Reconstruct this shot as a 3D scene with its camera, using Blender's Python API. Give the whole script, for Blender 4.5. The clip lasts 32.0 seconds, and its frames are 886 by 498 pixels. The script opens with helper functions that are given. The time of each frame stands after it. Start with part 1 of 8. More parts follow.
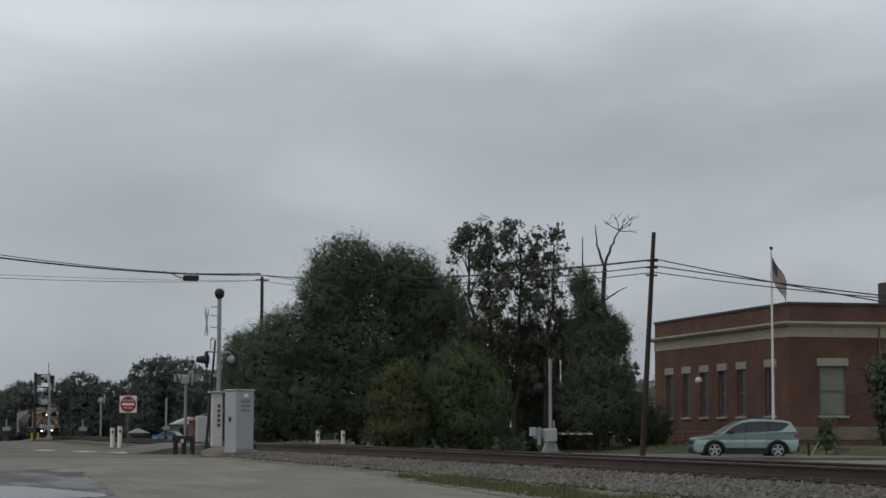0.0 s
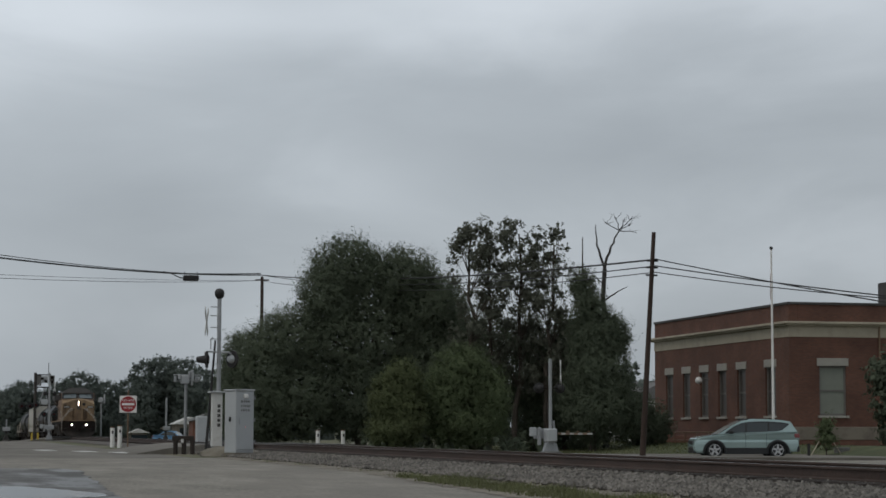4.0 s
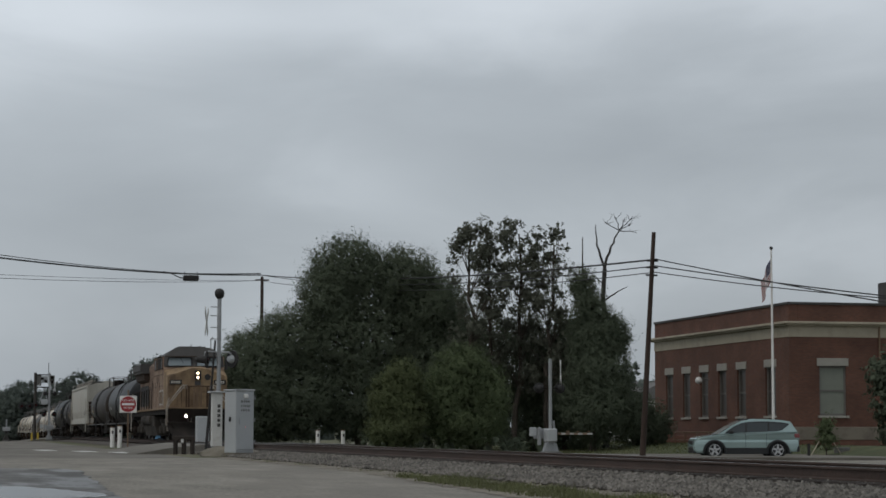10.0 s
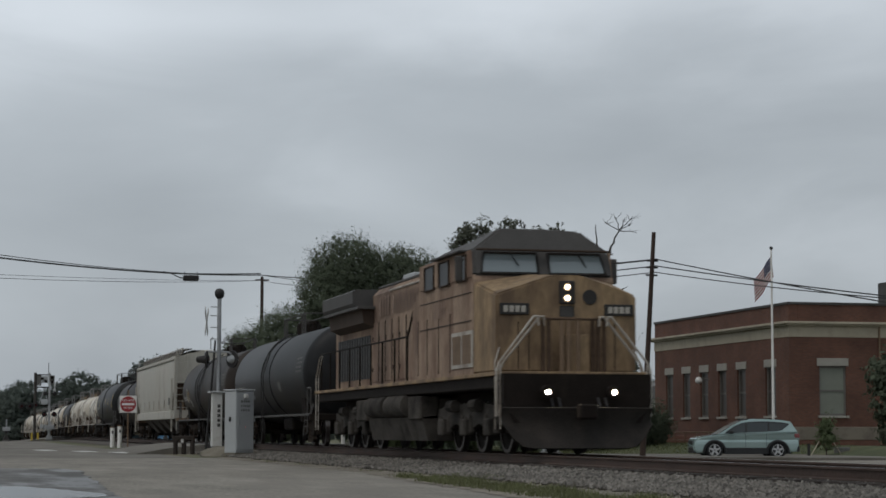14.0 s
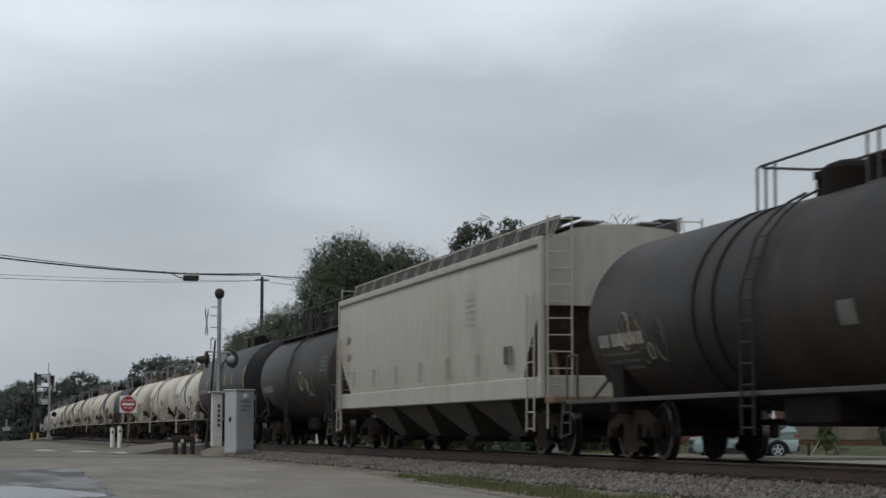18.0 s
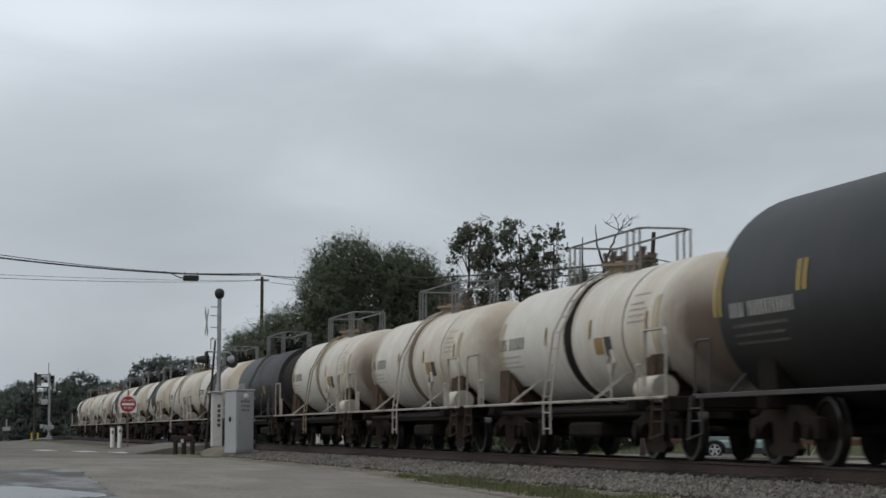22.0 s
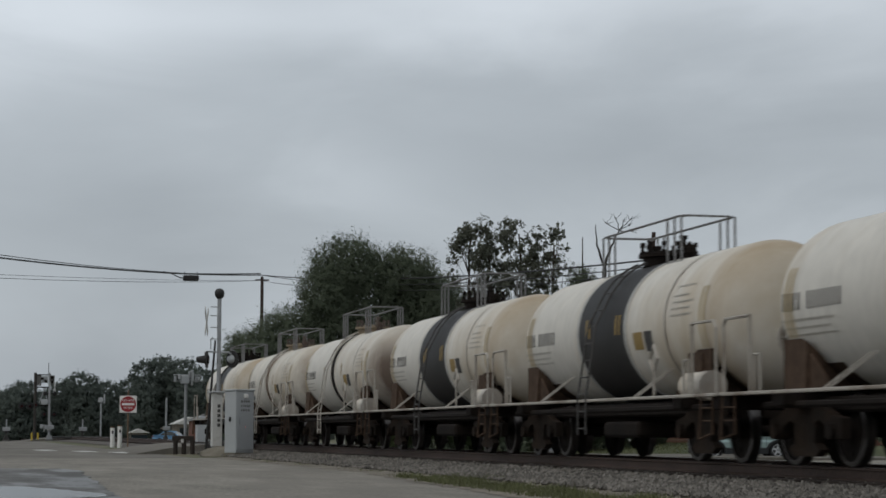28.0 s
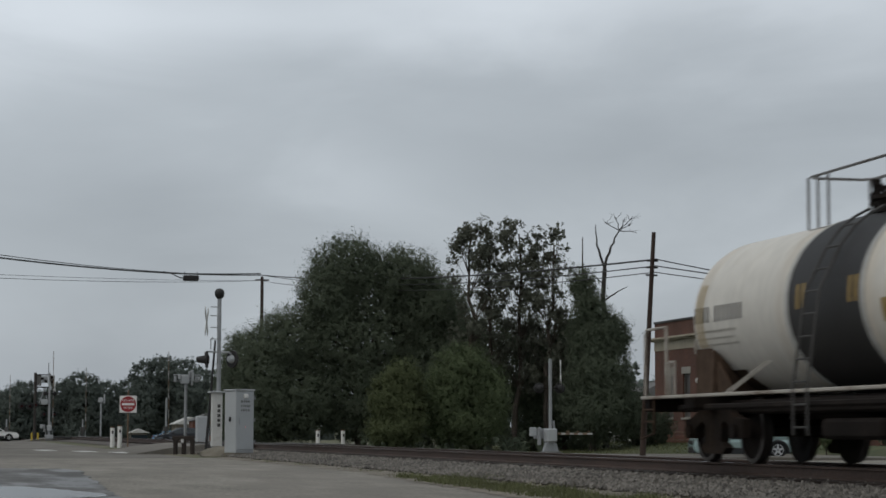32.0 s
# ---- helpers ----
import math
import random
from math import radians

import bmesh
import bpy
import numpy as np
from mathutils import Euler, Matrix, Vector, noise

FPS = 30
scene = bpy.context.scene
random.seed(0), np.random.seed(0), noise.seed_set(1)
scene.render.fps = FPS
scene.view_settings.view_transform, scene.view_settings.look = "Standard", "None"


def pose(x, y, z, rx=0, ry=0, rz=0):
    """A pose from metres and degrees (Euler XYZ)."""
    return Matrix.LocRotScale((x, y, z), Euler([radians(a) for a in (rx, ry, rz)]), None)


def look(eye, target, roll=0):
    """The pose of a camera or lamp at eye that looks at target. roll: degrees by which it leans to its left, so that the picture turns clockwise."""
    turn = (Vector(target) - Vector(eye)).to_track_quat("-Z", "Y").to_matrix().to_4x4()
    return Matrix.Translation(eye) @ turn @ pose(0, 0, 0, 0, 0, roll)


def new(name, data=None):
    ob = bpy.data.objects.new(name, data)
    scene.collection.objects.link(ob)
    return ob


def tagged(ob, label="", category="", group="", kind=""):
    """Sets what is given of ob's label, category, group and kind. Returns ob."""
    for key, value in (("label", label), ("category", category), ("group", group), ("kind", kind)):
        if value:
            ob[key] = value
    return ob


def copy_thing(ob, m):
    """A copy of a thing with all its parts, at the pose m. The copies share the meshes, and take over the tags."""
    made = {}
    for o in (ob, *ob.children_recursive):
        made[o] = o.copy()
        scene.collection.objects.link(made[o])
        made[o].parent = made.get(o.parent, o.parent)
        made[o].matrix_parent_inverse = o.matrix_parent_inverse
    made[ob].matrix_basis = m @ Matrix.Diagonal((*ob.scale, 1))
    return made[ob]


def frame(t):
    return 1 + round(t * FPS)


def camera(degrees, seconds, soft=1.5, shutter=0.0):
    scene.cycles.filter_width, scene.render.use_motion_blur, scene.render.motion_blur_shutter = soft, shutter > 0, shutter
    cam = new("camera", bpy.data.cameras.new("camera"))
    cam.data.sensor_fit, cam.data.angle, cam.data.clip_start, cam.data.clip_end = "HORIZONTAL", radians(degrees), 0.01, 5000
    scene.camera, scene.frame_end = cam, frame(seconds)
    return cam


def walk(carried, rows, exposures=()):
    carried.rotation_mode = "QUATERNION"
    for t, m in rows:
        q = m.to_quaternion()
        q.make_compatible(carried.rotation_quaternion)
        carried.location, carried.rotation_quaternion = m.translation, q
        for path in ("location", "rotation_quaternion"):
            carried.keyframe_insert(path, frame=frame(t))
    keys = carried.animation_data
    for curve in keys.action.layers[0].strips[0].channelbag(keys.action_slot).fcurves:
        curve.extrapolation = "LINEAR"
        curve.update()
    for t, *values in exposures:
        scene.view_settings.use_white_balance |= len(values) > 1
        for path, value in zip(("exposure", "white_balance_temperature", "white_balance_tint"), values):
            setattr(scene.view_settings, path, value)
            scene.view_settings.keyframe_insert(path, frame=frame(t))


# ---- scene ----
# The camera stands on a low tripod beside the line: it does not move.
cam = camera(24.33, 32.0, soft=1.6, shutter=0.3)
EYE = (0.0, -11.920, 0.440)
VIEW = look(EYE, (-96.845, 11.369, 9.313), 0.05)
walk(cam, [(0.0, VIEW), (32.0, VIEW)], exposures=[(0.0, -0.03), (13.5, -0.03), (16.0, 0.2), (22.4, 0.2), (23.6, 0.04), (29.0, 0.0), (32.0, 0.0)])
scene.view_settings.exposure = 0.0

# ---- world and sun: a low overcast ----
SUN_UP, SUN_TURN = radians(58), radians(150)
world = bpy.data.worlds.new("overcast_sky")
world.use_nodes = True
scene.world = world


# across, up, reach across, reach up, how much brighter
CLOUD_BANKS = ((-0.20, 0.12, 0.19, 0.065, 0.33), (0.05, 0.13, 0.24, 0.055, 0.31), (0.20, 0.115, 0.10, 0.045, 0.20), (0.11, 0.045, 0.19, 0.04, -0.12), (-0.15, 0.01, 0.17, 0.05, -0.14), (-0.03, 0.035, 0.06, 0.03, 0.06), (0.21, 0.01, 0.05, 0.03, 0.05), (0.0, -0.065, 0.7, 0.055, -0.10), (-0.15, -0.05, 0.15, 0.065, -0.13), (0.2, 0.0, 0.12, 0.05, 0.05))


def sky_nodes():
    nt = world.node_tree
    nt.nodes.clear()
    out = nt.nodes.new("ShaderNodeOutputWorld")
    bg = nt.nodes.new("ShaderNodeBackground")
    sky = nt.nodes.new("ShaderNodeTexSky")
    sky.sky_type, sky.sun_disc = "NISHITA", False
    sky.sun_elevation, sky.sun_rotation = SUN_UP, SUN_TURN
    sky.dust_density = 4.0
    dim = nt.nodes.new("ShaderNodeVectorMath")
    dim.operation = "SCALE"
    dim.inputs["Scale"].default_value = 0.09
    nt.links.new(sky.outputs["Color"], dim.inputs[0])
    co = nt.nodes.new("ShaderNodeTexCoord")
    mp = nt.nodes.new("ShaderNodeMapping")
    mp.inputs["Scale"].default_value = (2.2, 2.2, 6.5)
    mp.inputs["Location"].default_value = (3.1, 0.75, 2.35)
    nt.links.new(co.outputs["Generated"], mp.inputs["Vector"])
    big = nt.nodes.new("ShaderNodeTexNoise")
    big.inputs["Scale"].default_value, big.inputs["Detail"].default_value = 2.4, 6.0
    big.inputs["Roughness"].default_value, big.inputs["Distortion"].default_value = 0.52, 0.35
    nt.links.new(mp.outputs["Vector"], big.inputs["Vector"])
    # broad banks of thinner and thicker cloud over the western sky, their edges broken by the noise
    east, high = nt.nodes.new("ShaderNodeVectorMath"), nt.nodes.new("ShaderNodeVectorMath")
    flat = nt.nodes.new("ShaderNodeCombineXYZ")
    for dot, axis, slot in ((east, (0.2338, 0.9723, 0.0), "X"), (high, (0.0863, -0.0208, 0.9960), "Y")):
        dot.operation = "DOT_PRODUCT"
        dot.inputs[1].default_value = axis
        nt.links.new(co.outputs["Generated"], dot.inputs[0])
        nt.links.new(dot.outputs["Value"], flat.inputs[slot])
    warp = nt.nodes.new("ShaderNodeVectorMath")
    warp.operation = "MULTIPLY_ADD"
    nt.links.new(big.outputs["Color"], warp.inputs[0])
    warp.inputs[1].default_value = (0.16, 0.07, 0.0)
    nt.links.new(flat.outputs["Vector"], warp.inputs[2])
    soft = nt.nodes.new("ShaderNodeMath")
    soft.operation = "MULTIPLY_ADD"
    nt.links.new(big.outputs["Fac"], soft.inputs[0])
    soft.inputs[1].default_value, soft.inputs[2].default_value = 0.42, 0.29
    total = soft.outputs[0]
    for x, y, rx, ry, k in CLOUD_BANKS:
        place = nt.nodes.new("ShaderNodeVectorMath")
        place.operation = "SUBTRACT"
        place.inputs[1].default_value = (x + 0.08, y + 0.035, 0.0)
        nt.links.new(warp.outputs["Vector"], place.inputs[0])
        size = nt.nodes.new("ShaderNodeVectorMath")
        size.operation = "MULTIPLY"
        size.inputs[1].default_value = (1 / rx, 1 / ry, 0.0)
        nt.links.new(place.outputs["Vector"], size.inputs[0])
        reach = nt.nodes.new("ShaderNodeVectorMath")
        reach.operation = "LENGTH"
        nt.links.new(size.outputs["Vector"], reach.inputs[0])
        fall = nt.nodes.new("ShaderNodeMapRange")
        fall.interpolation_type = "SMOOTHSTEP"
        fall.inputs["From Min"].default_value, fall.inputs["From Max"].default_value = 0.0, 1.0
        fall.inputs["To Min"].default_value, fall.inputs["To Max"].default_value = k, 0.0
        nt.links.new(reach.outputs["Value"], fall.inputs["Value"])
        add = nt.nodes.new("ShaderNodeMath")
        nt.links.new(total, add.inputs[0])
        nt.links.new(fall.outputs["Result"], add.inputs[1])
        total = add.outputs[0]
    ramp = nt.nodes.new("ShaderNodeValToRGB")
    e = ramp.color_ramp.elements
    e[0].position, e[0].color = 0.25, (0.341, 0.376, 0.410, 1)
    e[1].position, e[1].color = 0.85, (0.69, 0.745, 0.80, 1)
    mid = e.new(0.5)
    mid.color = (0.456, 0.50, 0.54, 1)
    nt.links.new(total, ramp.inputs["Fac"])
    mix = nt.nodes.new("ShaderNodeMix")
    mix.data_type = "RGBA"
    mix.inputs["Factor"].default_value = 0.9
    nt.links.new(dim.outputs["Vector"], mix.inputs["A"])
    nt.links.new(ramp.outputs["Color"], mix.inputs["B"])
    # the cloud is thinner and brighter towards the south-west
    sep = nt.nodes.new("ShaderNodeSeparateXYZ")
    nt.links.new(co.outputs["Generated"], sep.inputs[0])
    side = nt.nodes.new("ShaderNodeMapRange")
    side.interpolation_type = "SMOOTHSTEP"
    side.inputs["From Min"].default_value, side.inputs["From Max"].default_value = -0.05, 0.50
    side.inputs["To Min"].default_value, side.inputs["To Max"].default_value = 1.06, 0.92
    nt.links.new(sep.outputs["Y"], side.inputs["Value"])
    thin = nt.nodes.new("ShaderNodeVectorMath")
    thin.operation = "SCALE"
    nt.links.new(mix.outputs["Result"], thin.inputs[0])
    nt.links.new(side.outputs["Result"], thin.inputs["Scale"])
    nt.links.new(thin.outputs["Vector"], bg.inputs["Color"])
    bg.inputs["Strength"].default_value = 1.0
    nt.links.new(bg.outputs["Background"], out.inputs["Surface"])


sky_nodes()
sun_data = bpy.data.lights.new("sun", "SUN")
sun_data.energy, sun_data.angle, sun_data.color = 0.6, radians(30), (1.0, 0.97, 0.92)
sun = new("sun", sun_data)
sun.matrix_world = look((-60 + 60 * math.cos(SUN_UP) * math.sin(SUN_TURN), 60 * math.cos(SUN_UP) * math.cos(SUN_TURN), 60 * math.sin(SUN_UP)), (-60, 0, 0))


# ---- materials ----
def mat(name, col, rough=0.7, metal=0.0, var=0.25, scale=2.0, bump=0.15, fine=40.0, stain=None, stain_at=0.62, stain_scale=1.2, stretch=(1, 1, 1), island=0.0, emit=0.0, coat=0.0, bump_dist=0.02, obrand=0.0, spec=0.35):
    """A painted, weathered or raw surface: colour at two scales, a stain layer and fine relief."""
    m = bpy.data.materials.new(name)
    m.use_nodes = True
    nt = m.node_tree
    bs = nt.nodes["Principled BSDF"]
    N, Lk = nt.nodes.new, nt.links.new
    co = N("ShaderNodeTexCoord")
    mp = N("ShaderNodeMapping")
    mp.inputs["Scale"].default_value = stretch
    Lk(co.outputs["Object"], mp.inputs["Vector"])
    n1 = N("ShaderNodeTexNoise")
    n1.inputs["Scale"].default_value, n1.inputs["Detail"].default_value = scale, 4
    Lk(mp.outputs["Vector"], n1.inputs["Vector"])
    n2 = N("ShaderNodeTexNoise")
    n2.inputs["Scale"].default_value, n2.inputs["Detail"].default_value = fine, 3
    Lk(mp.outputs["Vector"], n2.inputs["Vector"])
    hsum = N("ShaderNodeMath")
    hsum.operation = "ADD"
    Lk(n1.outputs["Fac"], hsum.inputs[0])
    Lk(n2.outputs["Fac"], hsum.inputs[1])
    val = hsum.outputs["Value"]
    if island or obrand:
        src = N("ShaderNodeNewGeometry").outputs["Random Per Island"] if island else N("ShaderNodeObjectInfo").outputs["Random"]
        sc = N("ShaderNodeMath")
        sc.operation = "MULTIPLY_ADD"
        Lk(src, sc.inputs[0])
        sc.inputs[1].default_value = island or obrand
        Lk(val, sc.inputs[2])
        val = sc.outputs["Value"]
    rng = N("ShaderNodeMapRange")
    rng.inputs["From Min"].default_value = 0.65
    rng.inputs["From Max"].default_value = 1.35 + (island or obrand)
    rng.inputs["To Min"].default_value, rng.inputs["To Max"].default_value = 1 - var, 1 + var
    Lk(val, rng.inputs["Value"])
    mul = N("ShaderNodeVectorMath")
    mul.operation = "SCALE"
    mul.inputs[0].default_value = col
    Lk(rng.outputs["Result"], mul.inputs["Scale"])
    colour = mul.outputs["Vector"]
    if stain:
        n3 = N("ShaderNodeTexNoise")
        n3.inputs["Scale"].default_value, n3.inputs["Detail"].default_value, n3.inputs["Roughness"].default_value = stain_scale, 6, 0.6
        Lk(mp.outputs["Vector"], n3.inputs["Vector"])
        r3 = N("ShaderNodeMapRange")
        r3.inputs["From Min"].default_value, r3.inputs["From Max"].default_value = stain_at - 0.08, stain_at + 0.12
        r3.inputs["To Max"].default_value = 0.8
        Lk(n3.outputs["Fac"], r3.inputs["Value"])
        mx = N("ShaderNodeMix")
        mx.data_type = "RGBA"
        Lk(r3.outputs["Result"], mx.inputs["Factor"])
        Lk(colour, mx.inputs["A"])
        mx.inputs["B"].default_value = (*stain, 1)
        colour = mx.outputs["Result"]
    Lk(colour, bs.inputs["Base Color"])
    bs.inputs["Roughness"].default_value, bs.inputs["Metallic"].default_value = rough, metal
    bs.inputs["Specular IOR Level"].default_value = spec
    if coat:
        bs.inputs["Coat Weight"].default_value, bs.inputs["Coat Roughness"].default_value = coat, 0.12
    if bump:
        b = N("ShaderNodeBump")
        b.inputs["Strength"].default_value, b.inputs["Distance"].default_value = bump, bump_dist
        Lk(n2.outputs["Fac"], b.inputs["Height"])
        Lk(b.outputs["Normal"], bs.inputs["Normal"])
    if emit:
        bs.inputs["Emission Color"].default_value = (*col, 1)
        bs.inputs["Emission Strength"].default_value = emit
    return m


def glass(name, col, rough=0.05, spec=0.5):
    m = bpy.data.materials.new(name)
    m.use_nodes = True
    bs = m.node_tree.nodes["Principled BSDF"]
    bs.inputs["Base Color"].default_value = (*col, 1)
    bs.inputs["Roughness"].default_value = rough
    bs.inputs["Specular IOR Level"].default_value = spec
    return m


def let_light_through(m, amount):
    """Leaves: part of the light that falls on one side comes out on the other."""
    nt = m.node_tree
    bs, out = nt.nodes["Principled BSDF"], nt.nodes["Material Output"]
    tr, mx = nt.nodes.new("ShaderNodeBsdfTranslucent"), nt.nodes.new("ShaderNodeMixShader")
    nt.links.new(bs.inputs["Base Color"].links[0].from_socket, tr.inputs["Color"])
    mx.inputs["Fac"].default_value = amount
    nt.links.new(bs.outputs["BSDF"], mx.inputs[1])
    nt.links.new(tr.outputs["BSDF"], mx.inputs[2])
    nt.links.new(mx.outputs["Shader"], out.inputs["Surface"])


RUST = (0.13, 0.065, 0.035)
M = {
    "asphalt": mat("pale_worn_asphalt", (0.222, 0.203, 0.172), 0.9, var=0.42, scale=1.3, fine=16, bump=0.5, stain=(0.19, 0.172, 0.148), stain_scale=0.7, stain_at=0.54, stretch=(0.3, 1, 1), spec=0.2),
    "tar": mat("dark_patched_asphalt", (0.062, 0.061, 0.06), 0.9, var=0.35, scale=0.6, fine=30, bump=0.4, stain=(0.10, 0.095, 0.085), stain_scale=0.35, stain_at=0.55, stretch=(0.3, 1, 1), spec=0.1),
    "cargrille": mat("black_plastic_trim", (0.02, 0.021, 0.022), 0.5, var=0.1, bump=0.0),
    "locotruck": mat("dusty_grey_cast_steel", (0.068, 0.060, 0.052), 0.9, var=0.45, scale=2.0, bump=0.2, stain=(0.018, 0.016, 0.014), stain_scale=1.3, stain_at=0.52, spec=0.1),
    "cabtan": mat("faded_tan_cab_paint", (0.29, 0.208, 0.150), 0.8, var=0.3, scale=1.4, fine=10, bump=0.05, stain=(0.15, 0.09, 0.065), stain_at=0.52, stain_scale=1.3, stretch=(1, 1, 0.45), spec=0.2),
    "doorseam": mat("shadowed_panel_seam", (0.05, 0.034, 0.025), 0.9, var=0.2, bump=0.0),
    "puddle": glass("standing_water", (0.05, 0.052, 0.054), 0.22),
    "street": mat("street_asphalt", (0.178, 0.163, 0.140), 0.9, var=0.35, scale=1.0, fine=16, bump=0.4, stain=(0.10, 0.09, 0.075), stain_scale=0.5, stain_at=0.54, stretch=(0.3, 1, 1), spec=0.2),
    "ground": mat("dirt_and_weeds", (0.10, 0.105, 0.055), 0.95, var=0.45, scale=0.25, fine=8, bump=0.8, stain=(0.16, 0.13, 0.09), stain_scale=0.15, stain_at=0.56),
    "lawn": mat("mown_grass", (0.062, 0.072, 0.034), 0.95, var=0.4, scale=0.4, fine=20, bump=0.8, stain=(0.12, 0.11, 0.055), stain_scale=0.3, stain_at=0.6),
    "blade": mat("grass_blades", (0.115, 0.122, 0.055), 0.9, var=0.4, scale=0.7, fine=5, bump=0, island=0.6),
    "ballast": mat("ballast_bed", (0.105, 0.092, 0.08), 0.95, var=0.45, scale=1.2, fine=16, bump=1.0, stain=(0.09, 0.075, 0.06), stain_scale=0.6, bump_dist=0.05),
    "stone": mat("crushed_stone", (0.150, 0.137, 0.120), 0.95, var=0.75, scale=0.6, fine=30, bump=0.3, island=0.9),
    "gravel": mat("fine_gravel", (0.20, 0.175, 0.14), 0.95, var=0.5, scale=1.2, fine=22, bump=0.9, stain=(0.135, 0.12, 0.088), stain_scale=0.7, stain_at=0.5),
    "tie": mat("creosoted_timber", (0.038, 0.03, 0.025), 0.9, var=0.35, scale=2, fine=30, bump=0.5, stretch=(4, 0.6, 2), obrand=0.6),
    "rail": mat("rusty_rail_web", (0.058, 0.036, 0.027), 0.75, var=0.3, scale=0.8, fine=20, bump=0.3),
    "railtop": mat("polished_rail_head", (0.45, 0.44, 0.43), 0.28, 0.9, var=0.15, scale=0.5, bump=0.05),
    "white": mat("white_paint", (0.72, 0.70, 0.66), 0.6, var=0.12, scale=1.0, bump=0.05, stain=(0.35, 0.28, 0.2), stain_at=0.68),
    "roadwhite": mat("worn_road_paint", (0.62, 0.61, 0.58), 0.8, var=0.2, scale=1.0, bump=0.2, stain=(0.25, 0.24, 0.22), stain_at=0.64),
    "black": mat("black_paint", (0.0245, 0.0225, 0.0215), 0.6, var=0.3, scale=1.5, bump=0.08),
    "darksteel": mat("grimy_dark_steel", (0.0145, 0.0108, 0.0088), 0.85, var=0.4, scale=1.5, bump=0.2, stain=(0.03, 0.023, 0.018), stain_scale=1.0, stain_at=0.62, spec=0.15),
    "wheelrim": mat("worn_wheel_tread", (0.11, 0.10, 0.095), 0.32, 0.9, var=0.3, bump=0.05),
    "galv": mat("galvanised_steel", (0.33, 0.335, 0.335), 0.5, 0.5, var=0.15, scale=2, bump=0.05),
    "cabinet": mat("grey_painted_cabinet", (0.40, 0.41, 0.41), 0.5, 0.1, var=0.1, scale=1.2, bump=0.04, stain=(0.3, 0.29, 0.26), stain_at=0.68),
    "yellow": mat("weathered_yellow_paint", (0.295, 0.205, 0.118), 0.75, var=0.3, scale=1.2, fine=10, bump=0.05, stain=(0.105, 0.07, 0.048), stain_at=0.50, stain_scale=1.3, stretch=(1, 1, 0.45), spec=0.25),
    "locogrey": mat("faded_grey_roof_paint", (0.068, 0.064, 0.060), 0.7, var=0.25, scale=1.0, bump=0.06, stain=(0.055, 0.05, 0.045), stain_at=0.55),
    "railgrey": mat("pale_handrail_paint", (0.42, 0.385, 0.335), 0.6, var=0.25, scale=1.2, bump=0.0, stain=(0.14, 0.10, 0.07), stain_at=0.55),
    "red": mat("red_paint", (0.30, 0.025, 0.03), 0.5, var=0.12, bump=0.03),
    "markyellow": mat("yellow_reflective_tape", (0.50, 0.34, 0.06), 0.45, var=0.15, bump=0.0),
    "glassdark": glass("dark_window_glass", (0.024, 0.03, 0.031), 0.08, 0.6),
    # both screens: pale base colours carry a painted sky reflection
    "screen": glass("windscreen", (0.17, 0.205, 0.215), 0.06, 1.0),
    "carscreen": glass("sky_bright_car_glass", (0.26, 0.295, 0.30), 0.05, 1.0),
    "lamp": mat("burning_headlamp", (1.0, 0.74, 0.46), 0.4, emit=2.6, var=0.0, bump=0),
    "headwarm": mat("burning_warm_headlamp", (1.0, 0.70, 0.42), 0.4, emit=2.4, var=0.0, bump=0),
    "fadedred": mat("faded_red_lettering", (0.24, 0.165, 0.125), 0.8, var=0.3, scale=2.0, bump=0.0),
    "filament": mat("glaring_lamp_core", (1.0, 0.84, 0.62), 0.4, emit=260.0, var=0.0, bump=0),
    "redlamp": mat("red_indicator", (1.0, 0.12, 0.06), 0.4, emit=2.0, var=0.0, bump=0),
    "bark": mat("bark", (0.075, 0.06, 0.047), 0.95, var=0.35, scale=3, fine=25, bump=0.6, stretch=(1, 1, 0.3)),
    "deadwood": mat("bleached_dead_wood", (0.055, 0.048, 0.042), 0.9, var=0.25, scale=3, bump=0.3),
    "leaf": mat("dark_green_leaves", (0.122, 0.142, 0.098), 0.95, var=0.22, scale=0.22, fine=1.2, bump=0, island=0.08, spec=0.05),
    "leafb": mat("bush_leaves", (0.128, 0.156, 0.084), 0.95, var=0.28, scale=0.5, fine=2, bump=0, island=0.08, spec=0.05),
    "leafy": mat("yellowing_leaves", (0.130, 0.148, 0.076), 0.95, var=0.32, scale=0.5, fine=2, bump=0, island=0.12, spec=0.05),
    "leaft": mat("sparse_tree_leaves", (0.15, 0.156, 0.12), 0.95, var=0.3, scale=0.4, fine=2, bump=0, island=0.12, spec=0.05),
    # far leaves paled and greyed: distance haze put into their colour
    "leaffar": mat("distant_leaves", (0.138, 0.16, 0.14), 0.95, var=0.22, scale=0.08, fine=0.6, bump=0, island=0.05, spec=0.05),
    "polewood": mat("weathered_pole_wood", (0.052, 0.034, 0.027), 0.9, var=0.3, scale=3, fine=30, bump=0.4, stretch=(3, 3, 0.3)),
    "brick": mat("red_brick", (0.178, 0.076, 0.050), 0.85, var=0.3, scale=0.6, fine=14, bump=0.3, stain=(0.125, 0.056, 0.04), stain_scale=0.3),
    "mortar": mat("mortar", (0.24, 0.17, 0.13), 0.95, var=0.2, scale=3, bump=0.2),
    "dimyellow": mat("dirty_yellow_panel", (0.10, 0.076, 0.022), 0.7, var=0.3, scale=3, bump=0.0),
    "paleyellow": mat("faded_yellow_tape", (0.48, 0.385, 0.235), 0.6, var=0.25, scale=3, bump=0.0),
